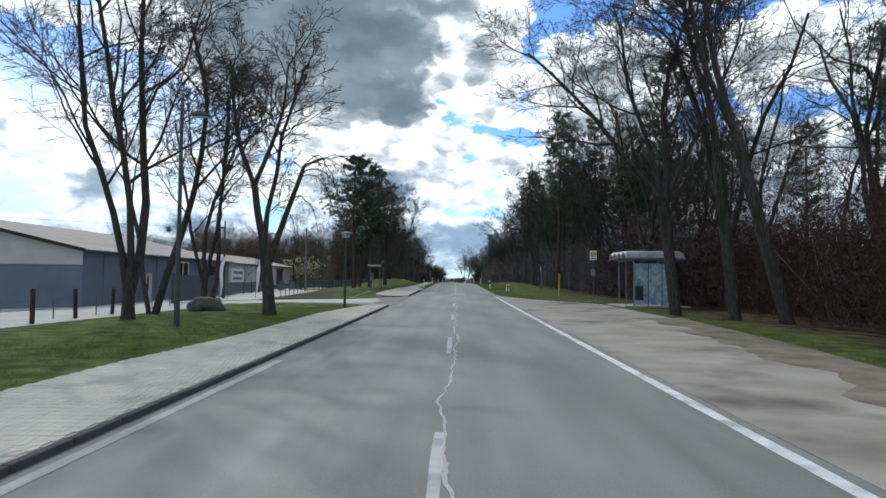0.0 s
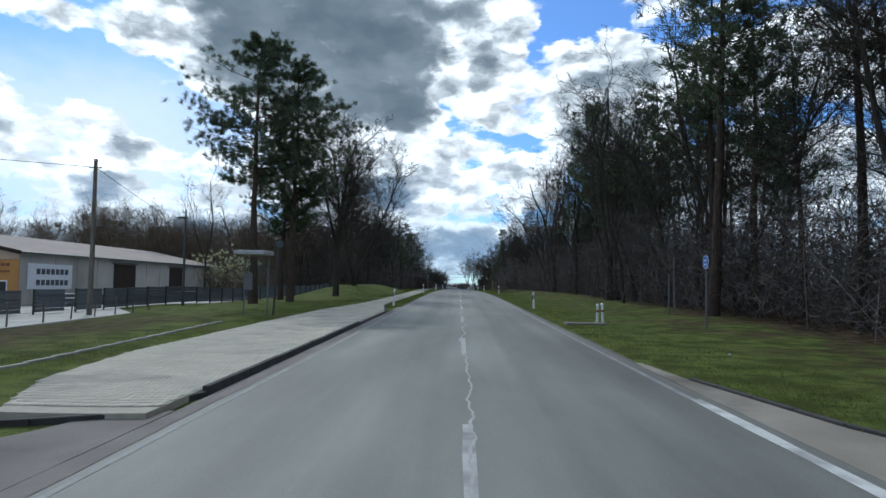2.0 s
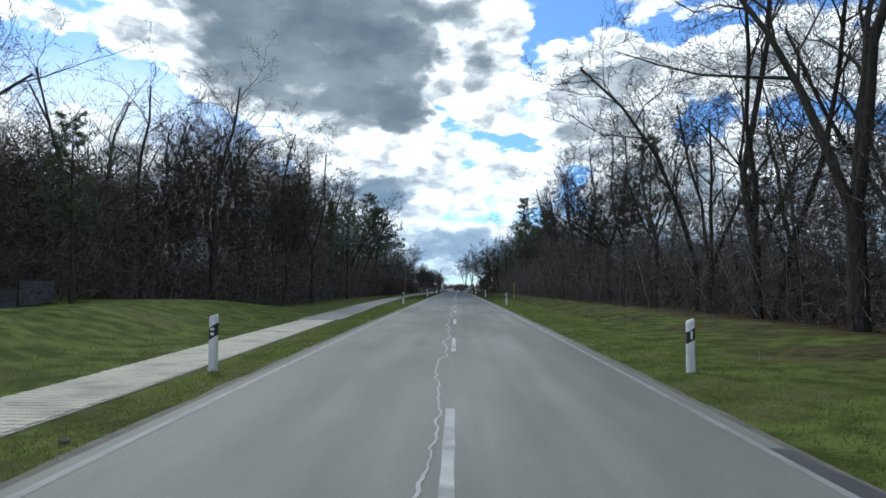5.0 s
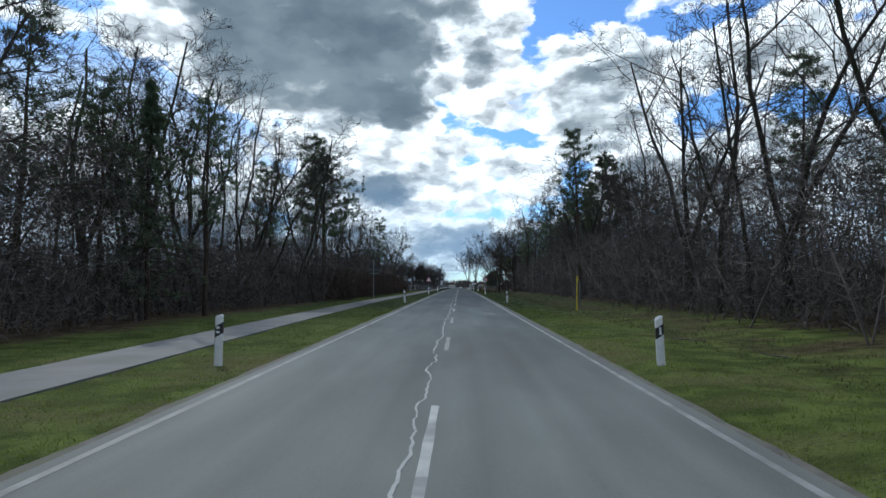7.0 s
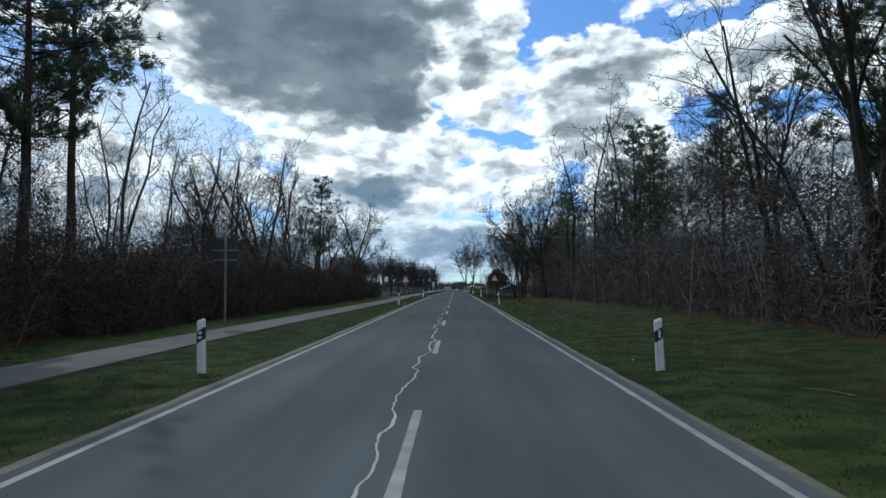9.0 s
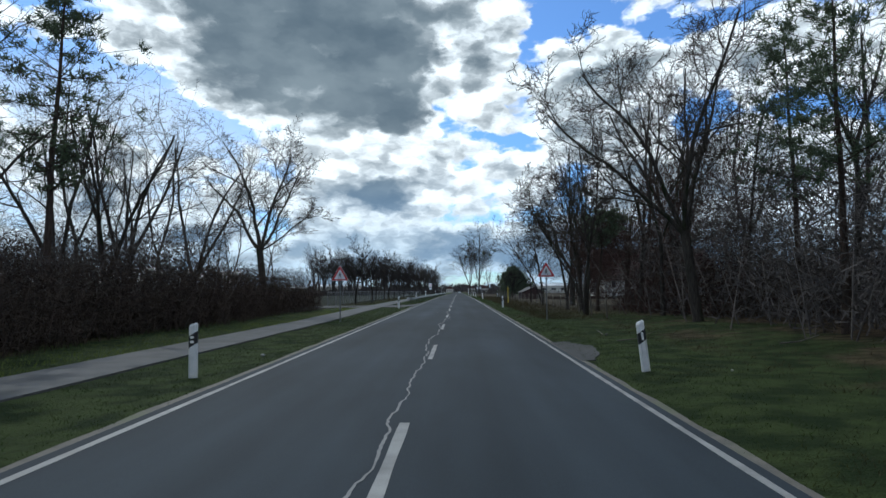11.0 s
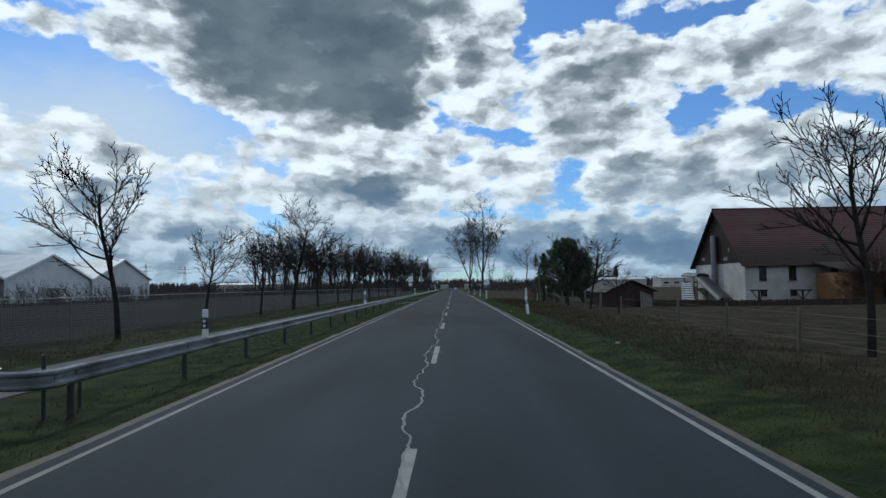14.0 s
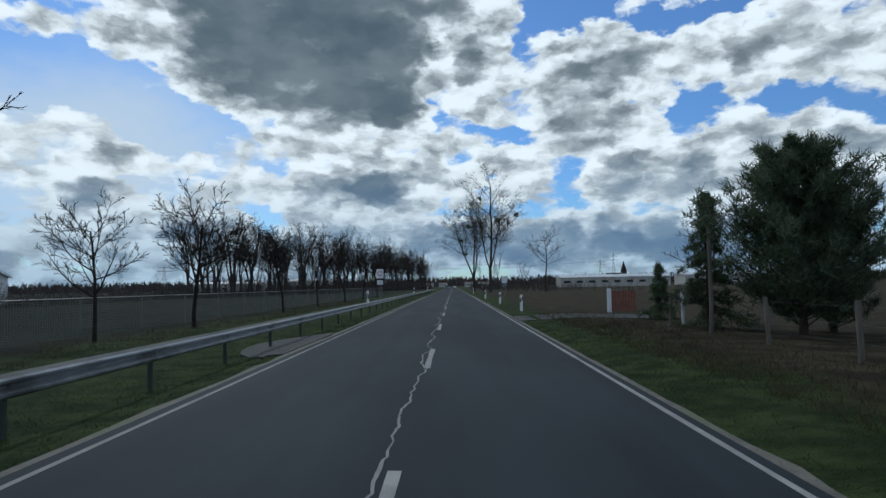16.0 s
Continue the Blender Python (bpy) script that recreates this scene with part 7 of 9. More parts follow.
# ---- works halls ----
def gable_hall(name, label, x0, x1, y0, y1, base, eave, ridge, wall_mat, roof_mat, over=0.45):
    """A long hall whose ridge runs along y, with gables at y0 and y1."""
    t = thing(name, label, "hall")
    xm = (x0 + x1) / 2
    part("wall", Shape().prism([(x0, base), (x1, base), (x1, eave), (xm, ridge), (x0, eave)], y0, y1), wall_mat, t)
    slope = (ridge - eave) / (x1 - xm)
    for side in (1, -1):
        s = Shape()
        n = 41
        ys = spread(y0 - over, y1 + over, n)
        for y_i, y in enumerate(ys):
            for f in (0.0, 1.0):
                x = xm + side * f * (x1 - xm + over)
                z = ridge + 0.12 - abs(x - xm) * slope + (0.025 if y_i % 2 else 0)
                s.v += [(x, y, z), (x, y, z - 0.1)]
        for i in range(n - 1):
            a = i * 4
            s.f += [(a, a + 2, a + 6, a + 4), (a + 1, a + 5, a + 7, a + 3), (a + 2, a + 3, a + 7, a + 6)]
        s.f += [(0, 1, 3, 2), (4 * n - 4, 4 * n - 2, 4 * n - 1, 4 * n - 3)]
        part("roof", s, roof_mat, t, "corrugated roof slope")
        xe = xm + side * (x1 - xm + over)
        ze = ridge + 0.12 - (x1 - xm + over) * slope
        part("gutter", Shape().tube([(xe, y0 - over, ze - 0.06), (xe, y1 + over, ze - 0.06)], [0.08, 0.08], 8), M_ZINC, t)
        part("verge_board", Shape().add([(xm, y0 - over - 0.03, ridge + 0.16), (xe, y0 - over - 0.03, ze + 0.04), (xe, y0 - over - 0.03, ze - 0.22), (xm, y0 - over - 0.03, ridge - 0.10),
                                         (xm, y0 - over + 0.01, ridge + 0.16), (xe, y0 - over + 0.01, ze + 0.04), (xe, y0 - over + 0.01, ze - 0.22), (xm, y0 - over + 0.01, ridge - 0.10)],
                                        [(0, 1, 2, 3), (7, 6, 5, 4), (0, 4, 5, 1), (1, 5, 6, 2), (2, 6, 7, 3), (3, 7, 4, 0)]), M_DARK_WOOD, t)
    return t


h1 = gable_hall("works_hall", "long blue-grey works hall with brownish corrugated roof", -52, -28, 43.4, 71.5, -0.6, 4.15, 6.9, M_BLUE_WALL, M_ETERNIT)
part("gable_panel", Shape().prism([(-52, 3.0), (-28, 3.0), (-28, 4.1), (-40, 6.75), (-52, 4.1)], 43.33, 43.40), M_LIGHT_WALL, h1, "light upper gable")
for y in steps(46, 70.5, 2.6):
    part("wall_rib", Shape().box(-28.0, y - 0.03, -0.4, -27.95, y + 0.03, 4.0, 0.004), M_BLUE_WALL, h1)
dr = part("door", Shape().box(-28.02, 52.3, -0.4, -27.93, 53.3, 2.42, 0.01), M_LIGHT_WALL, h1, "pale side door")
part("frame", Shape().box(-28.02, 52.2, 2.42, -27.90, 53.4, 2.52, 0.01), M_ZINC, dr)
part("handle", Shape().box(-27.93, 52.42, 0.72, -27.88, 52.5, 0.78, 0.006), M_BLACK, dr)
part("glass", Shape().box(-27.93, 52.45, 0.9, -27.915, 52.75, 2.2, 0.004), M_WINDOW_DARK, dr, "narrow dark glass strip")
for y0, y1, z0, z1, frame_mat in ((58.2, 60.5, 2.0, 3.6, M_CREAM), (65.8, 70.2, 1.6, 3.45, M_BLUE_WALL)):
    w = part("window", Shape().box(-28.02, y0, z0, -27.96, y1, z1, 0.006), M_WINDOW_DARK, h1)
    for ya, yb, za, zb in ((y0 - 0.16, y0, z0, z1), (y1, y1 + 0.16, z0, z1), (y0 - 0.16, y1 + 0.16, z1, z1 + 0.16), (y0 - 0.16, y1 + 0.16, z0 - 0.1, z0), ((y0 + y1) / 2 - 0.06, (y0 + y1) / 2 + 0.06, z0, z1)):
        part("frame", Shape().box(-28.0, ya, za, -27.9, yb, zb, 0.008), frame_mat, w)
h2 = gable_hall("works_hall", "long light works hall with orange gable and doors", -58, -38, 96.7, 137, -0.7, 4.75, 6.85, M_LIGHT_WALL, M_ETERNIT)
part("gable_panel", Shape().prism([(-57.9, 4.1), (-38.1, 4.1), (-38.1, 4.7), (-48, 6.78), (-57.9, 4.7)], 96.64, 96.70), M_PEACH, h2, "peach painted upper gable")
for side in (1, -1):
    part("bargeboard", Shape().prism([(-48, 6.72), (-48 + side * 10.3, 4.52), (-48 + side * 10.3, 4.84), (-48, 7.04)][::side], 96.16, 96.24), M_DARK_WOOD, h2, "dark verge board")
og = part("orange_front", Shape().box(-46.6, 96.62, -0.6, -37.98, 96.70, 4.05, 0.006), M_ORANGE, h2, "orange painted gable front")
for x0, x1, z0, z1 in ((-43.3, -41.9, 0.2, 2.1), (-40.3, -39.0, -0.1, 2.15)):
    w = part("window", Shape().box(x0, 96.52, z0, x1, 96.62, z1, 0.008), M_WINDOW_DARK, h2)
    part("frame", Shape().box(x0 - 0.09, 96.55, z1, x1 + 0.09, 96.64, z1 + 0.1, 0.006), M_SIGN_WHITE, w)
    part("frame", Shape().box(x0 - 0.09, 96.55, z0 - 0.08, x1 + 0.09, 96.64, z0, 0.006), M_SIGN_WHITE, w)
    for x in (x0 - 0.09, x1):
        part("frame", Shape().box(x, 96.55, z0, x + 0.09, 96.64, z1, 0.006), M_SIGN_WHITE, w)
for z, x0, x1 in ((3.5, -41.2, -38.7), (2.98, -40.4, -38.7)):
    for k in range(6):
        a = x0 + (x1 - x0) * k / 6
        part("sign_bar", Shape().box(a, 96.57, z, a + (x1 - x0) / 6 * 0.75, 96.60, z + (0.24 if z > 3.2 else 0.14)), M_BRICK, h2)
bd = part("sign_board", Shape().box(-37.98, 97.6, 1.5, -37.90, 103.4, 3.8, 0.01), M_SIGN_WHITE, h2, "white board with dark bars")
for z in (2.85, 1.85):
    for k in range(7):
        part("bar", Shape().box(-37.89, 98.6 + 0.62 * k, z, -37.87, 99.06 + 0.62 * k, z + 0.5), M_STACK, bd)
for y in (110.4, 122.6):
    g1 = part("gate", Shape().box(-38.02, y, -0.6, -37.93, y + 4.2, 4.2, 0.01), M_DARK_WOOD, h2, "dark sliding gate")
    part("gate_rail", Shape().box(-38.02, y - 0.3, 4.22, -37.86, y + 4.5, 4.36, 0.008), M_POLE, g1)
for y in steps(98, 136, 3.2):
    part("wall_rib", Shape().box(-38.0, y - 0.04, -0.5, -37.95, y + 0.04, 4.6, 0.004), M_LIGHT_WALL, h2)
# storage fence of dark slats and stacked goods
fence = thing("slat_fence", "long dark slatted fence along the storage yard", "fence")
FENCE_X = lambda y: -23.5 + 0.02 * (y - 88) - 1.6 * smooth_step(84, 76, y) + 2.2 * smooth_step(66, 56, y)
slat = Shape().box(-0.015, 0.02, -0.103, 0.015, 2.59, 0.103, 0.004).mesh("slat", M_STACK)
fpost = Shape().box(-0.05, -0.05, -0.3, 0.05, 0.05, 1.46, 0.008).mesh("fence_post", M_DARK_POLE)
for y in np.arange(56.8, 150, 2.6):
    x = FENCE_X(y)
    z = lie(x, y)
    o = part("fence_post", fpost, None, fence)
    o.location = (x, y, z)
    for k in range(6):
        o = part("slat", slat, None, fence)
        o.location = (x, y, z + 0.24 + 0.218 * k)
sr = random.Random(3)
for x, y in ((-33.5, 96), (-33.8, 101), (-33.2, 106.5), (-34, 112), (-33.6, 118), (-33.4, 124), (-30.5, 128), (-31, 93)):
    t = thing("goods_stack", "stack of dark goods on pallets before the hall", "stack", on_land(x, y, sr.uniform(-8, 8)), "stacks in the storage yard")
    for k in range(sr.choice((2, 3, 3))):
        w, d = sr.uniform(0.7, 1.05), sr.uniform(1.2, 1.9)
        part("layer", Shape().box(-w, -d, 0.02 + 0.36 * k, w, d, 0.30 + 0.36 * k, 0.02), M_STACK, t)
        part("pallet", Shape().box(-w, -d, -0.05 + 0.36 * k, w, d, 0.02 + 0.36 * k), M_WOOD, t)

# ---- house beyond the wood ----
HX0, HX1, HY0, HY1, HB, HE, HR = 38.0, 66.0, 411.8, 426.8, -0.6, 5.15, 12.7
house = thing("house", "large white farmhouse with red-brown tiled gable roof", "house")
ym = (HY0 + HY1) / 2
part("wall", Shape().box(HX0, HY0, HB, HX1, HY1, HE), M_PLASTER, house, "off-white plastered walls")
part("gable", Shape().prism_x([(HY0, HE), (HY1, HE), (ym, HR - 0.15)], HX0 + 0.02, HX1 - 0.02), M_DARK_WOOD, house, "dark boarded gable")
for k, y in enumerate(steps(HY0 + 0.3, HY1 - 0.3, 0.42)):
    top = HE + (HR - 0.35 - HE) * (1 - abs(y - ym) / (ym - HY0))
    if top > HE + 0.25:
        part("board", Shape().box(HX0 - 0.035, y - 0.18, HE - 0.05, HX0 + 0.02, y + 0.18, top), M_DARK_WOOD, house)
for side in (-1, 1):
    slope_part = part("roof", Shape().add([(HX0 - 0.55, ym, HR + 0.10), (HX1 + 0.55, ym, HR + 0.10), (HX1 + 0.55, ym + side * (ym - HY0 + 0.65), HE - 0.42), (HX0 - 0.55, ym + side * (ym - HY0 + 0.65), HE - 0.42),
                                           (HX0 - 0.55, ym, HR - 0.08), (HX1 + 0.55, ym, HR - 0.08), (HX1 + 0.55, ym + side * (ym - HY0 + 0.65), HE - 0.60), (HX0 - 0.55, ym + side * (ym - HY0 + 0.65), HE - 0.60)],
                                          [(0, 1, 2, 3), (7, 6, 5, 4), (0, 4, 5, 1), (1, 5, 6, 2), (2, 6, 7, 3), (3, 7, 4, 0)]), M_DARK_WOOD, house, "red-brown tiled roof slope")
    rows = 30
    run = ym - HY0 + 0.7
    for k in range(rows):
        f0, f1 = k / rows, (k + 1) / rows
        ya, yb = ym + side * run * f0, ym + side * run * f1
        za, zb = HR + 0.15 - (HR - HE) * run / (ym - HY0) * f0, HR + 0.15 - (HR - HE) * run / (ym - HY0) * f1
        part("tile_course", Shape().add([(HX0 - 0.6, ya, za + 0.02), (HX1 + 0.6, ya, za + 0.02), (HX1 + 0.6, yb, zb + 0.07), (HX0 - 0.6, yb, zb + 0.07), (HX0 - 0.6, yb, zb - 0.01), (HX1 + 0.6, yb, zb - 0.01)],
                                        [(0, 1, 2, 3), (3, 2, 5, 4)]), M_TILE, slope_part)
    part("bargeboard", Shape().add([(HX0 - 0.64, ym, HR + 0.16), (HX0 - 0.64, ym + side * run, HE - 0.42), (HX0 - 0.64, ym + side * run, HE - 0.68), (HX0 - 0.64, ym, HR - 0.12), (HX0 - 0.59, ym, HR + 0.16), (HX0 - 0.59, ym + side * run, HE - 0.42), (HX0 - 0.59, ym + side * run, HE - 0.68), (HX0 - 0.59, ym, HR - 0.12)],
                                    [(0, 1, 2, 3), (7, 6, 5, 4), (0, 4, 5, 1), (1, 5, 6, 2), (2, 6, 7, 3), (3, 7, 4, 0)]), M_DARK_WOOD, house)
part("ridge", Shape().tube([(HX0 - 0.6, ym, HR + 0.17), (HX1 + 0.6, ym, HR + 0.17)], [0.14, 0.14], 8), M_TILE, house)


def house_window(x0, x1, z0, z1):
    """A window in the long wall."""
    w = part("window", Shape().box(x0, HY0 - 0.03, z0, x1, HY0 + 0.02, z1, 0.006), M_WINDOW_DARK, house)
    part("frame", Shape().box(x0 - 0.08, HY0 - 0.06, z1, x1 + 0.08, HY0 + 0.01, z1 + 0.08), M_DARK_WOOD, w)
    part("mullion", Shape().box((x0 + x1) / 2 - 0.03, HY0 - 0.05, z0, (x0 + x1) / 2 + 0.03, HY0 - 0.03, z1), M_DARK_WOOD, w)
    part("sill", Shape().box(x0 - 0.1, HY0 - 0.14, z0 - 0.07, x1 + 0.1, HY0 + 0.01, z0), M_ZINC, w)


for x in (39.8, 43.6, 49.0, 54.0, 59.0):
    house_window(x, x + 0.95, 2.7, 4.4)
for x in (39.9, 43.7):
    house_window(x, x + 0.85, 0.7, 1.45)
# plain plates stand for small pale patches on the gable boards
for y, z, w in ((424.0, 5.75, 1.0), (416.9, 5.5, 1.1), (415.9, 6.7, 0.3)):
    part("hatch", Shape().box(HX0 - 0.07, y - w / 2, z, HX0 + 0.01, y + w / 2, z + 0.42, 0.01), M_ZINC, house, "small grey plate on the gable")
part("flue", Shape().tube([(HX0 - 0.5, 419.4, 2.2), (HX0 - 0.5, 419.4, 9.0), (HX0 - 0.5, 419.4, 9.1)], [0.42, 0.42, 0.3], 12), M_ZINC, house, "wide steel flue pipe on the gable")
stair = thing("outside_stair", "outside stair with dark rounded hood at the gable", "stair")
for k in range(12):
    y, z = 414.6 + 0.5 * k, HB + 0.1 + 0.19 * k
    part("tread", Shape().box(35.6, y, z, 37.0, y + 0.52, z + 0.06, 0.01), M_CONCRETE, stair)
for x in (35.55, 37.0):
    part("stringer", Shape().add([(x, 414.4, HB), (x, 420.8, HB + 2.1), (x, 420.8, HB + 2.45), (x, 414.4, HB + 0.3), (x + 0.06, 414.4, HB), (x + 0.06, 420.8, HB + 2.1), (x + 0.06, 420.8, HB + 2.45), (x + 0.06, 414.4, HB + 0.3)],
                                 [(0, 1, 2, 3), (7, 6, 5, 4), (0, 4, 5, 1), (1, 5, 6, 2), (2, 6, 7, 3), (3, 7, 4, 0)]), M_DARK_WOOD, stair)
    for y, z1 in ((414.5, 0.9), (417.6, 2.1), (420.7, 3.9), (425.4, 3.9)):
        part("post", Shape().box(x - 0.03, y - 0.07, HB - 0.1, x + 0.09, y + 0.07, HB + z1, 0.01), M_DARK_WOOD, stair)
part("landing", Shape().box(35.4, 420.8, HB + 2.1, 38.0, 425.6, HB + 2.25, 0.01), M_DARK_WOOD, stair)
# arched cover over the flight, with a hood over the landing
arch = [(36.3 + 1.05 * math.cos(math.pi * i / 8), 0.55 * math.sin(math.pi * i / 8)) for i in range(9)]
for nm, ya, za, yb, zb in (("cover", 413.6, HB + 0.7, 420.6, HB + 3.6), ("hood", 420.6, HB + 3.9, 425.7, HB + 4.1)):
    sh = Shape()
    for y, z in ((ya, za), (yb, zb)):
        sh.v += [(x, y, z + h) for x, h in arch] + [(36.3 + (x - 36.3) * 0.95, y, z + h - 0.06) for x, h in arch]
    for i in range(8):
        sh.f += [(i, i + 1, 19 + i, 18 + i), (9 + i, 27 + i, 28 + i, 10 + i)]
    sh.f += [(0, 18, 27, 9), (8, 17, 35, 26)] + [(i, 9 + i, 10 + i, i + 1) for i in range(8)] + [(18 + i, 19 + i, 28 + i, 27 + i) for i in range(8)]
    part(nm, sh, M_DARK_POLE, stair, "dark grey arched cover")
for k in range(9):
    part("slat", Shape().box(35.30, 421.0 + 0.14 * k, HB + 0.35 + 0.32 * k, 35.36, 425.9, HB + 0.53 + 0.32 * k, 0.006), M_SIGN_WHITE, stair, "white side slat")
annex = thing("annex", "low ochre annex with dark open porch beside house", "annex")
part("wall", Shape().box(46.6, 404.5, -0.6, 50.2, 411.05, 3.6), M_OCHRE, annex, "dull ochre end wall")
part("rear_wall", Shape().box(50.2, 410.0, -0.6, 66, 411.05, 4.4), M_DARK_WOOD, annex)
part("roof", Shape().prism_x([(403.6, 3.5), (411.08, 4.85), (411.08, 5.0), (403.6, 3.65)], 46.2, 66.5), M_DARK_WOOD, annex)
for x in (53, 56, 59, 62, 65.8):
    part("post", Shape().box(x - 0.09, 404.4, -0.6, x + 0.09, 404.6, 3.5, 0.01), M_DARK_WOOD, annex)
twig_crowns("house_bushes", 54, [(45.6, 402.6, 2.2, 1.8, 2.6), (48.0, 402.4, 3.6, 1.9, 2.4), (50.8, 402.0, 2.4, 2.2, 2.8), (55, 402, 2.2, 2.6, 2.6), (60, 402, 2.6, 2.8, 3.0)], 2600, "dark bare bushes before the annex", M_RED_BRUSH, 0.6, 0.02)
for k, (x, z) in enumerate(((37.2, 1.5), (42.4, 1.45))):
    ter = thing("timber_trestle", "weathered dark wooden trestle before the long wall", "trestle", group="trestles before the house")
    part("post", Shape().box(x - 0.09, 406.9, -0.9, x + 0.09, 407.08, z, 0.01), M_DARK_WOOD, ter)
    part("crossbeam", Shape().box(x - 1.05, 406.88, z, x + 1.05, 407.1, z + 0.16, 0.01), M_DARK_WOOD, ter)
    for side in (1, -1):
        part("brace", Shape().tube([(x, 406.99, z - 1.1), (x + side * 0.85, 406.99, z + 0.02)], [0.055, 0.055], 6), M_DARK_WOOD, ter)


board_fence = thing("board_fence", "dark weathered board fence before the house", "fence")
for k, x in enumerate(steps(21.6, 66, 0.34)[:-1]):
    part("board", Shape().box(x, 399.0, lie(x, 399) - 0.2, x + 0.30, 399.04, lie(x, 399) + 0.62 + 0.12 * noise.noise((x * 2.1, 1.0, 4.0)), 0.004), M_DARK_WOOD, board_fence)


def shed(x, y, w, d, h, turn, label):
    t = thing("shed", label, "shed", on_land(x, y, turn), "garden sheds")
    e = h * 0.64
    part("wall", Shape().prism([(-w / 2, -0.1), (w / 2, -0.1), (w / 2, e), (0, h), (-w / 2, e)], -d / 2, d / 2), M_SHED, t)
    for k in range(int(w / 0.24)):
        a = -w / 2 + 0.24 * k + 0.02
        top = e + (h - e) * (1 - abs(a + 0.1) / (w / 2))
        part("board", Shape().box(a, -d / 2 - 0.025, -0.05, a + 0.20, -d / 2, max(0.5, top - 0.06)), M_SHED, t)
    for side in (-1, 1):
        part("roof", Shape().add([(0, -d / 2 - 0.35, h + 0.10), (side * (w / 2 + 0.35), -d / 2 - 0.35, e - 0.15), (side * (w / 2 + 0.35), d / 2 + 0.35, e - 0.15), (0, d / 2 + 0.35, h + 0.10),
                                  (0, -d / 2 - 0.35, h + 0.02), (side * (w / 2 + 0.35), -d / 2 - 0.35, e - 0.23), (side * (w / 2 + 0.35), d / 2 + 0.35, e - 0.23), (0, d / 2 + 0.35, h + 0.02)],
                                 [(0, 1, 2, 3), (7, 6, 5, 4), (0, 4, 5, 1), (1, 5, 6, 2), (2, 6, 7, 3), (3, 7, 4, 0)]), M_FELT, t, "grey felted roof slope")
    part("door", Shape().box(-0.5, -d / 2 - 0.05, 0.0, 0.45, -d / 2 - 0.026, 1.85, 0.006), M_SHED, t)
    return t


shed(17.2, 393.6, 5.3, 1.9, 2.55, 20, "dark red-brown garden shed with grey gable roof")
shed(17.7, 401.7, 3.2, 2.3, 2.6, 20, "dark wooden garden shed with pale roof edge")
t = thing("leaning_boards", "pale boards leaning on the garden shed", "boards", on_land(18.4, 392.5, 20))
for k in range(5):
    part("board", Shape().add([(0.28 * k, 0, -0.05), (0.28 * k + 0.24, 0, -0.05), (0.28 * k + 0.6, 0.55, 1.5 - 0.1 * k), (0.28 * k + 0.36, 0.55, 1.5 - 0.1 * k), (0.28 * k, 0.03, -0.05), (0.28 * k + 0.24, 0.03, -0.05), (0.28 * k + 0.6, 0.58, 1.5 - 0.1 * k), (0.28 * k + 0.36, 0.58, 1.5 - 0.1 * k)],
                                [(0, 1, 2, 3), (7, 6, 5, 4), (0, 4, 5, 1), (1, 5, 6, 2), (2, 6, 7, 3), (3, 7, 4, 0)]), M_WOOD, t)
# garden gate, posts
t = thing("garden_gate", "red-brown garden gate with a white post", "gate", on_land(12.2, 427.0, 0))
part("gate_post", Shape().box(-0.55, -0.12, -0.3, -0.30, 0.12, 1.65, 0.02), M_SIGN_WHITE, t, "white gate post")
for k in range(9):
    part("board", Shape().box(-0.26 + 0.19 * k, -0.02, 0.05, -0.10 + 0.19 * k, 0.01, 1.5, 0.004), M_BRICK, t)
for z in (0.35, 1.2):
    part("rail", Shape().box(-0.3, 0.01, z - 0.05, 1.5, 0.05, z + 0.05, 0.006), M_BRICK, t)
t = stake("white_post", 11.5, 413.0, 1.7, 0.09, M_WHITE, "white painted post beside the garden entrance", "post")
stake("utility_stump", 11.3, 409.5, 4.3, 0.09, M_WOOD, "tall weathered post among the conifers", "post")

# ---- conifers and trees of the garden, avenue of young trees ----
plant("pine", pine_meshes(71, 7.4, 0.17, 0.05, 5.4, 34, 15, 18, 0.42, 0.046, upward=(0.3, 0.95)), "bushy dark pine behind the garden fence", "pine tree", stand(14.4, 408.6), "garden conifers")
plant("pine", pine_meshes(72, 6.0, 0.15, 0.04, 4.4, 28, 13, 17, 0.42, 0.046, upward=(0.3, 0.95)), "bushy dark pine behind the garden fence", "pine tree", stand(16.9, 410.5), "garden conifers")
plant("spruce", pine_meshes(73, 6.4, 0.09, 0.04, 1.95, 26, 9, 15, 0.24, 0.045, 0.2, False), "slim dark spruce beside the garden entrance", "spruce", stand(12.3, 412.0), "garden conifers")
plant("spruce", pine_meshes(74, 3.2, 0.07, 0.02, 1.3, 14, 8, 14, 0.24, 0.045, 0.2, False), "low dark spruce beside the garden entrance", "spruce", stand(12.2, 418.0), "garden conifers")
YOUNG_TREES = [tree_meshes(80 + i, 6.0, 0.125, [(0, 1, 1, 1.0)], dict(YOUNG, turn=i), top=True) for i in range(3)]
for pair in YOUNG_TREES:
    pair[0].materials[0], pair[1].materials[0] = M_YOUNG_BARK, M_YOUNG_BARK
TALL = [max(v.co.z for v in pair[1].vertices) for pair in YOUNG_TREES]
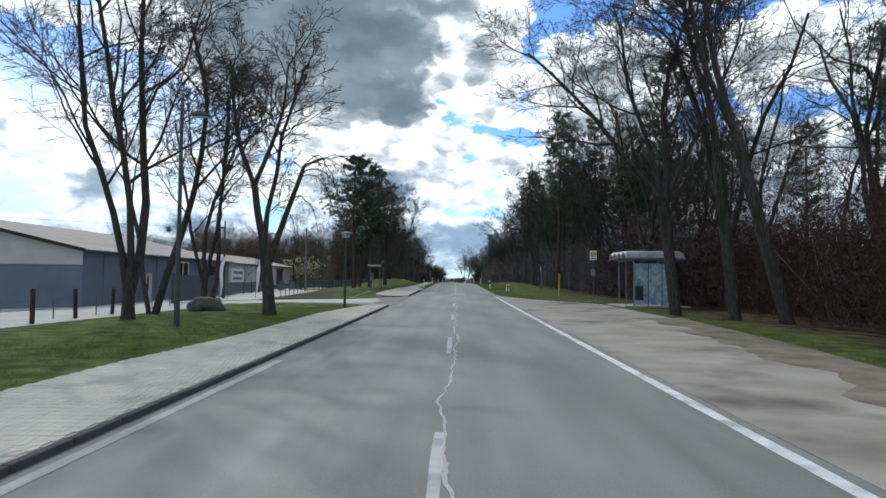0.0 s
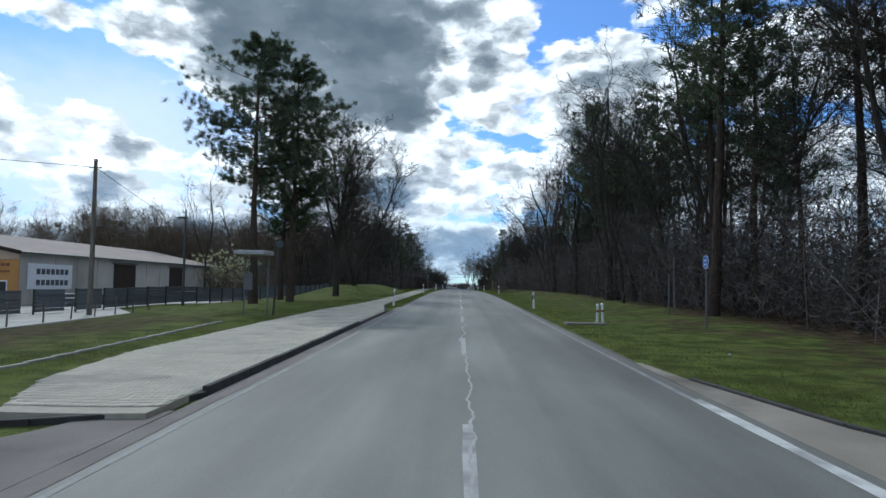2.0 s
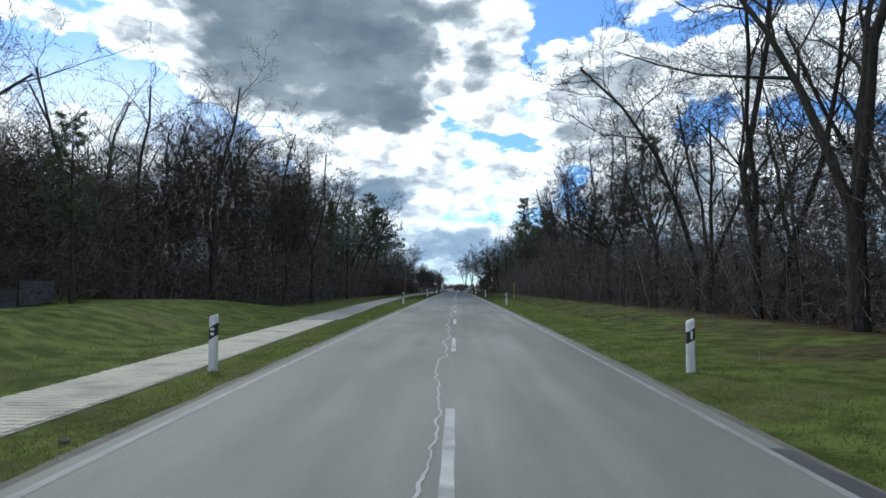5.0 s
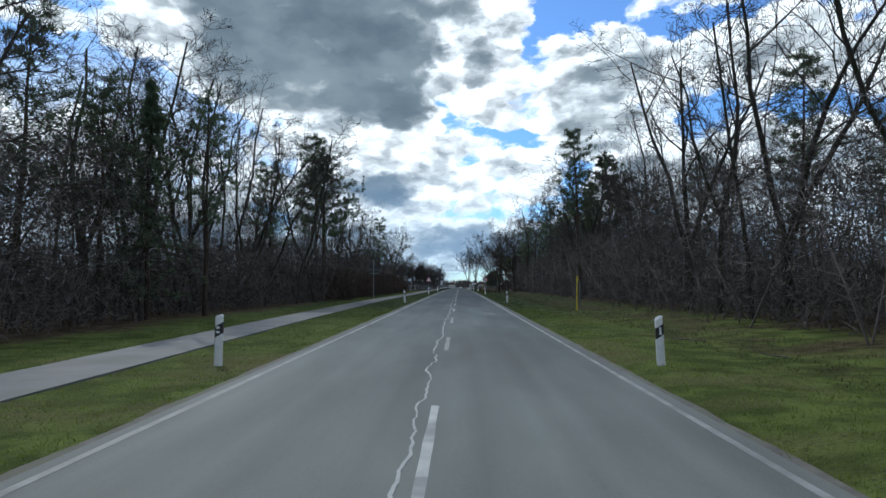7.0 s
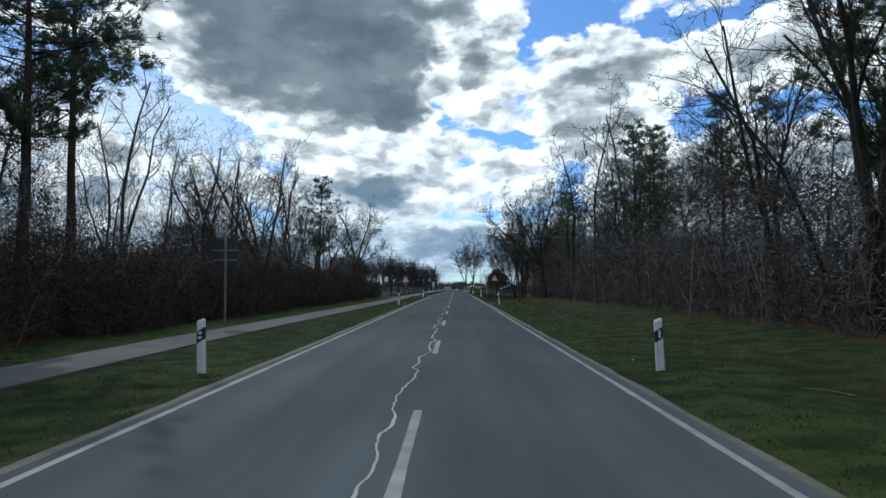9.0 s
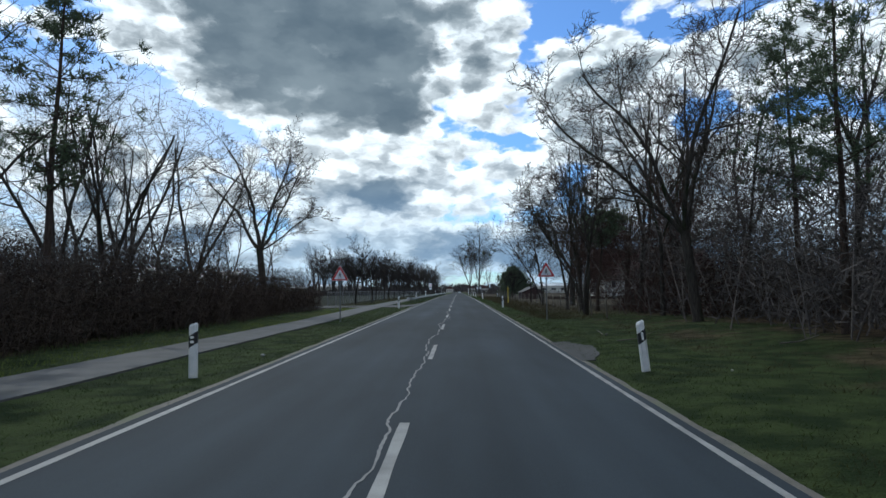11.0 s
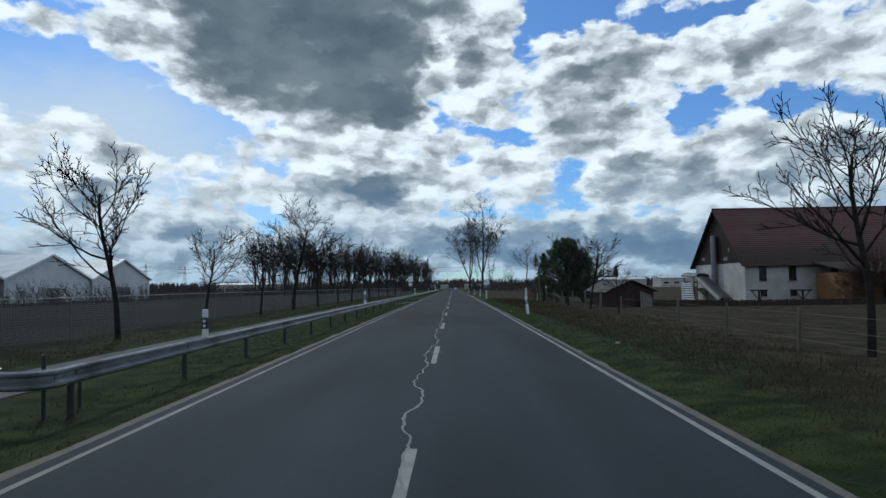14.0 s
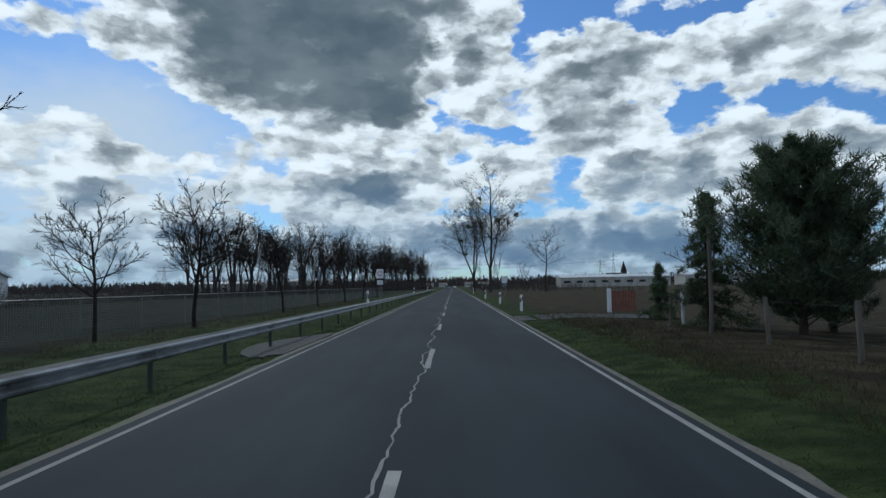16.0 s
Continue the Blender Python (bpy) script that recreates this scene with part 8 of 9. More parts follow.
# place, kind, height of each tree
AVENUE = [(-13.9, 346.8, 0, 9.6), (-13.6, 360.8, 1, 7.0), (-14.6, 372.0, 1, 4.9), (-14.3, 381.0, 2, 5.8), (-14.5, 391.5, 0, 8.6), (-14.2, 399.6, 1, 6.6), (-13.8, 408.6, 2, 6.7), (-13.5, 417.2, 0, 6.4), (-13.6, 434, 1, 6.0), (-13.6, 447, 2, 6.4), (-13.6, 462, 0, 6.4), (-13.6, 478, 1, 6.4), (-13.6, 495, 2, 6.4)]
first = {}
for x, y, k, tall in AVENUE:
    m = stand(x, y, 47 * len(first) + y * 13, (1.18 if k else 1.06) * tall / TALL[k], 0.6, y * 7)
    if k in first:
        copy_thing(first[k], m)
    else:
        first[k] = plant("young_tree", YOUNG_TREES[k], "young bare avenue tree on the grass by field", "tree", m, "avenue of young trees")
for x, y, k, tall, lab in ((11.9, 352.6, 1, 7.2, "young bare tree beside the garden fence"), (11.65, 392.8, 2, 8.7, "young bare tree before the sheds"), (11.9, 385.0, 1, 6.0, "young bare tree before the sheds"), (12.0, 377.0, 2, 4.6, "small bare tree beside the garden fence"), (19, 427, 1, 6.5, "young bare tree in the garden")):
    tagged(copy_thing(first[k], stand(x, y, y * 5, tall / TALL[k], 5 if k == 1 else 1, 90)), lab, group="garden trees")
post_guard = thing("tree_stake", "short leaning stake beside the young tree", "stake", on_land(9.6, 347.5, 0, 14))
part("shaft", Shape().tube([(0, 0, -0.2), (0, 0, 1.1)], [0.04, 0.035], 7), M_WOOD, post_guard)

# ---- far things ----
def far_hall(x0, x1, y0, y1, base, eave, ridge):
    """A hall whose ridge runs along x, its gable towards the road."""
    t = thing("warehouse", "large white warehouse with pale gable roof across field", "warehouse", group="white warehouses")
    ym = (y0 + y1) / 2
    part("wall", Shape().prism_x([(y0, base), (y1, base), (y1, eave), (ym, ridge - 0.1), (y0, eave)], x0, x1), M_WHITE_CLAD, t)
    for side in (-1, 1):
        ye = ym + side * ((y1 - y0) / 2 + 0.5)
        part("roof", Shape().add([(x0 - 0.4, ym, ridge), (x1 + 0.4, ym, ridge), (x1 + 0.4, ye, eave - 0.2), (x0 - 0.4, ye, eave - 0.2), (x0 - 0.4, ym, ridge - 0.2), (x1 + 0.4, ym, ridge - 0.2), (x1 + 0.4, ye, eave - 0.4), (x0 - 0.4, ye, eave - 0.4)],
                                 [(0, 1, 2, 3), (7, 6, 5, 4), (0, 4, 5, 1), (1, 5, 6, 2), (2, 6, 7, 3), (3, 7, 4, 0)]), M_METAL_ROOF, t, "pale metal roof slope")
        part("verge_trim", Shape().add([(x1 + 0.42, ym, ridge + 0.05), (x1 + 0.42, ye, eave - 0.15), (x1 + 0.42, ye, eave - 0.55), (x1 + 0.42, ym, ridge - 0.4), (x1 + 0.5, ym, ridge + 0.05), (x1 + 0.5, ye, eave - 0.15), (x1 + 0.5, ye, eave - 0.55), (x1 + 0.5, ym, ridge - 0.4)],
                                       [(0, 1, 2, 3), (7, 6, 5, 4), (0, 4, 5, 1), (1, 5, 6, 2), (2, 6, 7, 3), (3, 7, 4, 0)]), M_SIGN_WHITE, t)
    part("gate", Shape().box(x1, ym - 2.5, base, x1 + 0.08, ym + 2.5, base + 4.2), M_ZINC, t)
    return t


for y in (414.5, 440, 465.5):
    far_hall(-150, -80, y, y + 24.5, -1, 5.2, 10.0)
for x, y, w, d, h in ((-230, 900, 60, 20, 7), (-150, 880, 45, 18, 8), (70, 760, 70, 18, 5.5), (165, 800, 60, 20, 6.5), (250, 860, 60, 20, 6)):
    t = thing("far_hall", "long low pale hall on the horizon", "hall", group="far halls")
    z = rise(y)
    part("wall", Shape().box(x, y, z - 1, x + w, y + d, z + h), M_LIGHT_WALL, t)
    part("roof", Shape().prism_x([(y - 0.5, z + h), (y + d + 0.5, z + h), (y + d / 2, z + h + 1.8)], x - 0.5, x + w + 0.5), M_METAL_ROOF, t)
    for k in range(int(w / 8)):
        part("window", Shape().box(x + 2 + 8 * k, y - 0.06, z + 2, x + 6 + 8 * k, y, z + 3.4), M_WINDOW_DARK, t)
t = thing("church", "small grey church with pointed tower on the horizon", "church")
cz = rise(1300)
part("nave", Shape().box(242.0, 1300.0, cz - 1, 266.0, 1310.0, cz + 9), M_STONE, t)
part("nave_roof", Shape().prism_x([(1299.5, cz + 9), (1310.5, cz + 9), (1305.0, cz + 15)], 241.5, 266.5), M_DARK_WOOD, t)
part("tower", Shape().box(266.0, 1301.0, cz - 1, 273.0, 1309.0, cz + 17), M_STONE, t)
part("spire", Shape().add([(265.5, 1300.5, cz + 17), (273.5, 1300.5, cz + 17), (273.5, 1309.5, cz + 17), (265.5, 1309.5, cz + 17), (269.5, 1305.0, cz + 34)], [(0, 1, 4), (1, 2, 4), (2, 3, 4), (3, 0, 4), (3, 2, 1, 0)]), M_DARK_WOOD, t)


def pylon(x, y, h):
    t = thing("pylon", "steel lattice power pylon on the horizon", "pylon", Matrix.Translation((x, y, rise(y))), "power pylons")
    for sx in (-1, 1):
        for sy in (-1, 1):
            part("leg", Shape().tube([(sx * 3, sy * 3, -1), (sx * 0.9, sy * 0.9, h * 0.7), (sx * 0.4, sy * 0.4, h)], [0.16, 0.13, 0.10], 4), M_POLE, t)
    for k in range(7):
        z0, z1 = h * k / 7, h * (k + 1) / 7
        w0, w1 = 3 - 2.5 * k / 7, 3 - 2.5 * (k + 1) / 7
        for sy in (-1, 1):
            part("brace", Shape().tube([(-w0, sy * w0, z0), (w1, sy * w1, z1)], [0.08, 0.08], 4), M_POLE, t)
    for z, w in ((h * 0.74, 9), (h * 0.88, 6.5)):
        part("crossarm", Shape().box(-w, -0.2, z, w, 0.2, z + 0.45, 0.02), M_POLE, t)
    return t


for x, y, h in ((276, 1385, 50), (257, 1400, 40), (-352, 1000, 34), (-330, 1050, 32)):
    pylon(x, y, h)
lines = thing("power_lines", "thin power lines strung between the pylons", "cable")
for dz in (31, 37):
    for off in (-8, 8):
        part("line", Shape().tube([(276 + off, 1385, rise(1385) + dz + 6), (60 + off, 1300, rise(1300) + dz - 6), (-330 + off, 1050, rise(1050) + dz - 6)], [0.07] * 3, 4), M_BLACK, lines)
fr = random.Random(9)
for k in range(26):
    f = k / 25
    x, y = -62 + 47 * f + fr.uniform(-4, 4), 540 + 230 * f ** 1.3 + fr.uniform(-8, 8)
    wood_plant(fr.choice((0, 1, 3, 4)), x, y, "trees of the far wood", fr.uniform(1.0, 1.25))
BIG_BARE = dict(FULL, clear=0.3, counts=(9, 7, 6, 5), wobble=0.8, fine=0.02)
plant("tree", tree_meshes(95, 29.0, 0.42, [(20, 4, 1.0, 0.8), (200, 22, 0.62, 0.5), (330, 20, 0.7, 0.5)], BIG_BARE, fork=6.0), "tall bare roadside tree with mistletoe in its crown", "tree", stand(11.0, 545.0), "trees beyond the garden")
plant("tree", tree_meshes(96, 22.5, 0.40, [(180, 16, 0.9, 0.6), (80, 8, 1.0, 0.6), (330, 14, 0.9, 0.55)], BIG_BARE, fork=4.0), "broad bare roadside tree with mistletoe in its crown", "tree", stand(6.6, 549.0), "trees beyond the garden")
plant("tree", tree_meshes(97, 15.5, 0.26, [(0, 1, 1.0, 0.9)], dict(YOUNG, fine=0.016), fork=3.0), "round-crowned bare tree in the meadow", "tree", stand(28.4, 560.0), "trees beyond the garden")
for x, y, k, size in ((21.5, 556, 4, 0.5), (24.4, 575, 1, 0.45), (20, 640, 1, 0.9), (24, 700, 0, 1.0), (18, 760, 1, 1.0)):
    wood_plant(k, x, y, "trees beyond the garden", size)
twig_crowns("wood_crowns", 47, [(10.6, 545, 19.0, 5.0, 7.5), (6.0, 549, 14.5, 5.4, 6.0), (13.8, 546, 16.0, 3.8, 4.5)], 2600, "fine twigs of the tall trees beyond the garden", M_FAR_WOOD, 1.1, 0.018)
mr = np.random.RandomState(4)
for cx, cy, cz, r in ((6.2, 544.5, 23.6, 0.6), (3.2, 549, 14.0, 0.5), (5.2, 548, 17.8, 0.6), (13.4, 545.6, 19.4, 0.8), (16.2, 546, 18.6, 0.55), (18.6, 546.4, 20.8, 0.55), (8.6, 547, 25.6, 0.5), (4.4, 549.5, 10.2, 0.55), (-16.9, 199, 13.0, 0.55), (-90, 200, 17.5, 0.9), (-99, 198, 19, 0.9), (-92, 203, 15.0, 0.8), (-116, 212, 18, 0.9)):
    v, f = tufts(mr, mr.normal(0, r * 0.45, (60, 3)), [(0, 0, 0)] * 60, 10, r * 0.5, 0.10)
    o = tagged(part("mistletoe", big_mesh("mistletoe", v, f, M_NEEDLE), None), "round dark mistletoe ball in a bare crown", "mistletoe", "mistletoe in the crowns")
    o.location = (cx, cy, cz)
far_canopy = []
for k in range(170):
    f = k / 169
    far_canopy.append((-64 + 46 * f + fr.uniform(-6, 6), 540 + 230 * f ** 1.3 + fr.uniform(-10, 10), fr.uniform(8.5, 12.0), fr.uniform(1.0, 1.9), fr.uniform(6.0, 8.5)))
twig_crowns("wood_crowns", 45, far_canopy, 90, "fine twigs of the wood beside far road", M_FAR_WOOD, 1.8, 0.035)
FAR_TREES = [tree_meshes(120 + i, 17.5, 0.30, [(40 + 50 * i, 4, 1.0, 0.9), (170 + 40 * i, 9, 0.92, 0.7), (290, 12, 0.85, 0.6)], dict(SLIM, clear=0.30, fine=0.028, levels=3, counts=(8, 5, 4, 3)), top=True, fork=1.5 + i) for i in range(3)]
far_first = {}
for pair in FAR_TREES:
    pair[0].materials[0], pair[1].materials[0] = M_FAR_WOOD, M_FAR_WOOD
for k in range(66):
    f = k / 65
    m = stand(-66 + 48 * f + fr.uniform(-3, 3), 536 + 235 * f ** 1.3 + fr.uniform(-6, 6), fr.uniform(0, 360), fr.uniform(0.85, 1.15))
    if k % 3 in far_first:
        copy_thing(far_first[k % 3], m)
    else:
        far_first[k % 3] = plant("tree", FAR_TREES[k % 3], "tall upright bare tree of the wood beside the road", "tree", m, "trees of the far wood")
spots = scatter(fr, 1500, -66, -58, 360, 540)
thicket("field_hedge", 24, spots, [fr.uniform(2.4, 4.3) for _ in spots], M_FAR_WOOD, "dark low hedge across the field", "hedge", 10, 0.03, 0.35, 0, 0.4)
spots = scatter(fr, 3200, -75, -13, 530, 800, lambda x, y: x < -12 - 50 * max(0, 1 - (y - 530) / 190) + 12)
thicket("far_wood", 21, spots, [fr.uniform(2, 7) for _ in spots], M_FAR_WOOD, "dark leafless wood beside the far road", "wood", 10, 0.06, 0.14, 0, 0.3)
spots = scatter(fr, 900, 8, 60, 560, 900, lambda x, y: x > 9 + (y - 560) * 0.01)
thicket("far_hedge", 22, spots, [fr.uniform(1.5, 5) for _ in spots], M_FAR_WOOD, "dark hedges beside the far road", "hedge", 10, 0.06, 0.2, 0, 0.35)
spots = scatter(fr, 6500, -1500, 1500, 1150, 1500)
thicket("far_woods", 23, spots, [fr.uniform(6, 16) for _ in spots], M_FAR_WOOD, "dark band of woods along the horizon", "wood", 8, 0.9, 0.2, 0, 0.5)
for x, y, w, d, h in ((-30, 1000, 10, 9, 5), (26, 960, 11, 9, 5), (14, 1040, 9, 9, 5.5), (-16, 1080, 10, 9, 5)):
    t = thing("far_house", "small pale house at the end of the road", "house", group="far houses")
    z = rise(y)
    part("wall", Shape().box(x, y, z - 1, x + w, y + d, z + h), M_PLASTER, t)
    part("roof", Shape().prism([(x - 0.5, z + h), (x + w + 0.5, z + h), (x + w / 2, z + h + 3.6)], y - 0.4, y + d + 0.4), M_TILE, t)
    for k in range(3):
        part("window", Shape().box(x + 1 + 3 * k, y - 0.06, z + 1.6, x + 2.2 + 3 * k, y, z + 2.9), M_WINDOW_DARK, t)


def car(x, y, mat, label):
    t = thing("car", label, "car", on_land(x, y), "far cars")
    b = Shape()
    b.prism_x([(-2.1, 0.32), (2.1, 0.32), (2.15, 0.75), (1.6, 0.92), (0.9, 0.98), (-1.9, 0.98), (-2.12, 0.75)], -0.88, 0.88)
    part("body", b, mat, t)
    part("cabin", Shape().prism_x([(1.0, 0.98), (0.45, 1.45), (-1.2, 1.48), (-1.85, 0.98)], -0.72, 0.72), M_WINDOW_DARK, t, "dark glazed cabin")
    for sx in (-0.85, 0.85):
        for sy in (-1.3, 1.35):
            w = part("wheel", Shape().tube([(sx - 0.1, sy, 0.33), (sx + 0.1, sy, 0.33)], [0.33, 0.33], 14), M_BLACK, t)
        part("headlight", Shape().box(sx * 0.8 - 0.16, -2.16, 0.62, sx * 0.8 + 0.16, -2.08, 0.78, 0.02), M_REFLECT, t)
    return t


car(-2.0, 655, M_POLE, "dark grey car far down the road")
car(2.0, 800, M_SIGN_WHITE, "white car far down the road")


# ---- grass of the verges ----
def lawn(name, seed, n, region, mat, low, high, label, width=0.008):
    """Many tufts of three blades each; region(rng) gives a place."""
    nr = np.random.RandomState(seed)
    pr = random.Random(seed)
    pts = np.array([(x, y, lie(x, y) - 0.035) for x, y in (region(pr) for _ in range(n))])
    c = np.repeat(pts, 3, 0)
    m = len(c)
    c[:, :2] += nr.normal(0, 0.09, (m, 2))
    h = 0.72 * nr.uniform(low, high, (m, 1)) * nr.uniform(0.5, 1.0, (m, 1))
    a = nr.uniform(0, 6.28, m)
    w = np.stack([np.cos(a), np.sin(a), 0 * a], 1) * width * nr.uniform(0.6, 1.4, (m, 1))
    tip = c + np.concatenate([nr.normal(0, 0.6, (m, 2)) * h, h], 1)
    v = np.stack([c - w, c + w, tip], 1).reshape(-1, 3)
    return tagged(part(name, big_mesh(name, v, np.arange(3 * m).reshape(-1, 3), mat), None), label, "grass", "", "stuff")


def verge_right(pr, y0=58, y1=212):
    y = pr.uniform(y0, y1)
    inner = 4.5 if y > 66 else bay_edge(y) + 0.15
    return inner + abs(pr.gauss(0, 1.0)) * 2.2, y


def verge_left(pr, y0=87, y1=212):
    y = pr.uniform(y0, y1)
    if y < 97:
        return pr.uniform(-5.65, -4.2), y
    if y < 322.9:
        return pr.uniform(path_mid(y) + 1.15, -4.2), y
    while 322.9 <= y < 341:
        x = pr.uniform(-7.6, -4.2)
        if x < mouth_edge(y) - 0.1 and (y > 336.4 or y < 324):
            return x, y
        y = pr.uniform(322.9, 342)
    return pr.uniform(-7.3, -4.2), y


def bank_left(pr):
    y = pr.uniform(97, 330)
    return path_mid(y) - 1.2 - abs(pr.gauss(0, 2.0)), y


def lawn_works(pr):
    y = pr.uniform(6, 40)
    return pave_left(y) - abs(pr.gauss(0, 3.2)) - 0.05, y


def lawn_platform(pr):
    y = pr.uniform(56, 100)
    return -8.6 - abs(pr.gauss(0, 1.5 if y < 80 else 2.6)), y


def lawn_bay(pr):
    y = pr.uniform(8, 60)
    return bay_edge(y) + 0.1 + abs(pr.gauss(0, 1.3)), y


lawn("dull_verge_grass", 11, 26000, lambda pr: verge_right(pr, 200, 425), M_GRASS_SHADED, 0.05, 0.15, "short verge grass beside the road, cloud shade in its colour")
lawn("dull_verge_grass", 12, 22000, lambda pr: verge_left(pr, 200, 425), M_GRASS_SHADED, 0.05, 0.13, "short grass between road and path, cloud shade in its colour")
lawn("verge_grass", 1, 22000, verge_right, M_GRASS_BLADE, 0.05, 0.17, "short spring grass of the verge beside the road")
lawn("verge_grass", 2, 18000, verge_left, M_GRASS_BLADE, 0.05, 0.13, "short spring grass between road and path")
lawn("bank_grass", 3, 16000, bank_left, M_GRASS_BLADE, 0.06, 0.2, "rough spring grass on the bank beside the path")
lawn("lawn_grass", 4, 12000, lawn_works, M_GRASS_BLADE, 0.04, 0.13, "short lawn under the trees before the works")
lawn("lawn_grass", 5, 8000, lawn_platform, M_GRASS_BLADE, 0.05, 0.15, "patchy grass behind the bus stop platform")
lawn("lawn_grass", 6, 6000, lawn_bay, M_GRASS_BLADE, 0.05, 0.16, "thin grass along the edge of the bus bay")
lawn("dry_grass", 7, 15000, lambda pr: (6.1 + abs(pr.gauss(0, 3.0)), pr.uniform(300, 425)), M_DRY_BLADE, 0.10, 0.45, "tall dry grass along the garden fence", 0.008)
lawn("dry_grass", 8, 6000, lambda pr: (-11 - abs(pr.gauss(0, 2.2)), pr.uniform(325, 470)), M_DRY_BLADE, 0.10, 0.35, "dull dry grass along the field fence", 0.008)
lawn("dry_grass", 9, 6000, lambda pr: (8.0 + abs(pr.gauss(0, 2.5)), pr.uniform(150, 300)), M_DRY_BLADE, 0.08, 0.3, "dry grass at the edge of the wood", 0.008)


def mouth_fringe(pr):
    y = pr.choice((pr.uniform(325.3, 327.9), pr.uniform(335.7, 341.4)))
    return mouth_edge(y) - 0.04 - abs(pr.gauss(0, 0.16)), y


lawn("fringe_grass", 13, 2600, mouth_fringe, M_GRASS_SHADED, 0.06, 0.16, "grass growing over the field entrance, cloud shade in its colour")
# fallen sticks, stones and clods on the verge
cr = random.Random(17)
for k in range(26):
    x, y = cr.uniform(6.5, 11), cr.uniform(95, 300)
    a, L = cr.uniform(0, 3.14), cr.uniform(0.5, 1.9)
    s = Shape().tube([(0, 0, 0), (math.cos(a) * L * 0.5, math.sin(a) * L * 0.5, 0.05), (math.cos(a) * L, math.sin(a) * L, cr.uniform(0.02, 0.35))], [0.025, 0.02, 0.008], 5)
    o = tagged(part("fallen_branch", s, M_WOOD, None), "pale fallen branch lying in the verge grass", "branch", "fallen branches")
    o.location = (x, y, lie(x, y))
for k in range(40):
    side = cr.choice((-1, 1))
    y = cr.uniform(60, 420)
    x = cr.uniform(4.7, 8) if side > 0 else cr.uniform(-5.6, -4.4)
    s = Shape()
    bm = bmesh.new()
    bmesh.ops.create_icosphere(bm, subdivisions=1, radius=cr.uniform(0.03, 0.09))
    for v in bm.verts:
        v.co *= cr.uniform(0.7, 1.2)
        v.co.z *= 0.6
    bm.verts.index_update()
    s.add([v.co.copy() for v in bm.verts], [[v.index for v in f.verts] for f in bm.faces])
    bm.free()
    o = tagged(part("stone", s, M_STONE if k % 3 else M_CONCRETE, None), "small loose stone lying in the verge", "stone", "loose stones")
    o.location = (x, y, lie(x, y) + 0.01)

# ---- paving stones, the nearest singly ----
PAVER = Shape().box(-0.049, -0.099, -0.06, 0.049, 0.099, 0.0, 0.006).mesh("paver", M_PAVER)


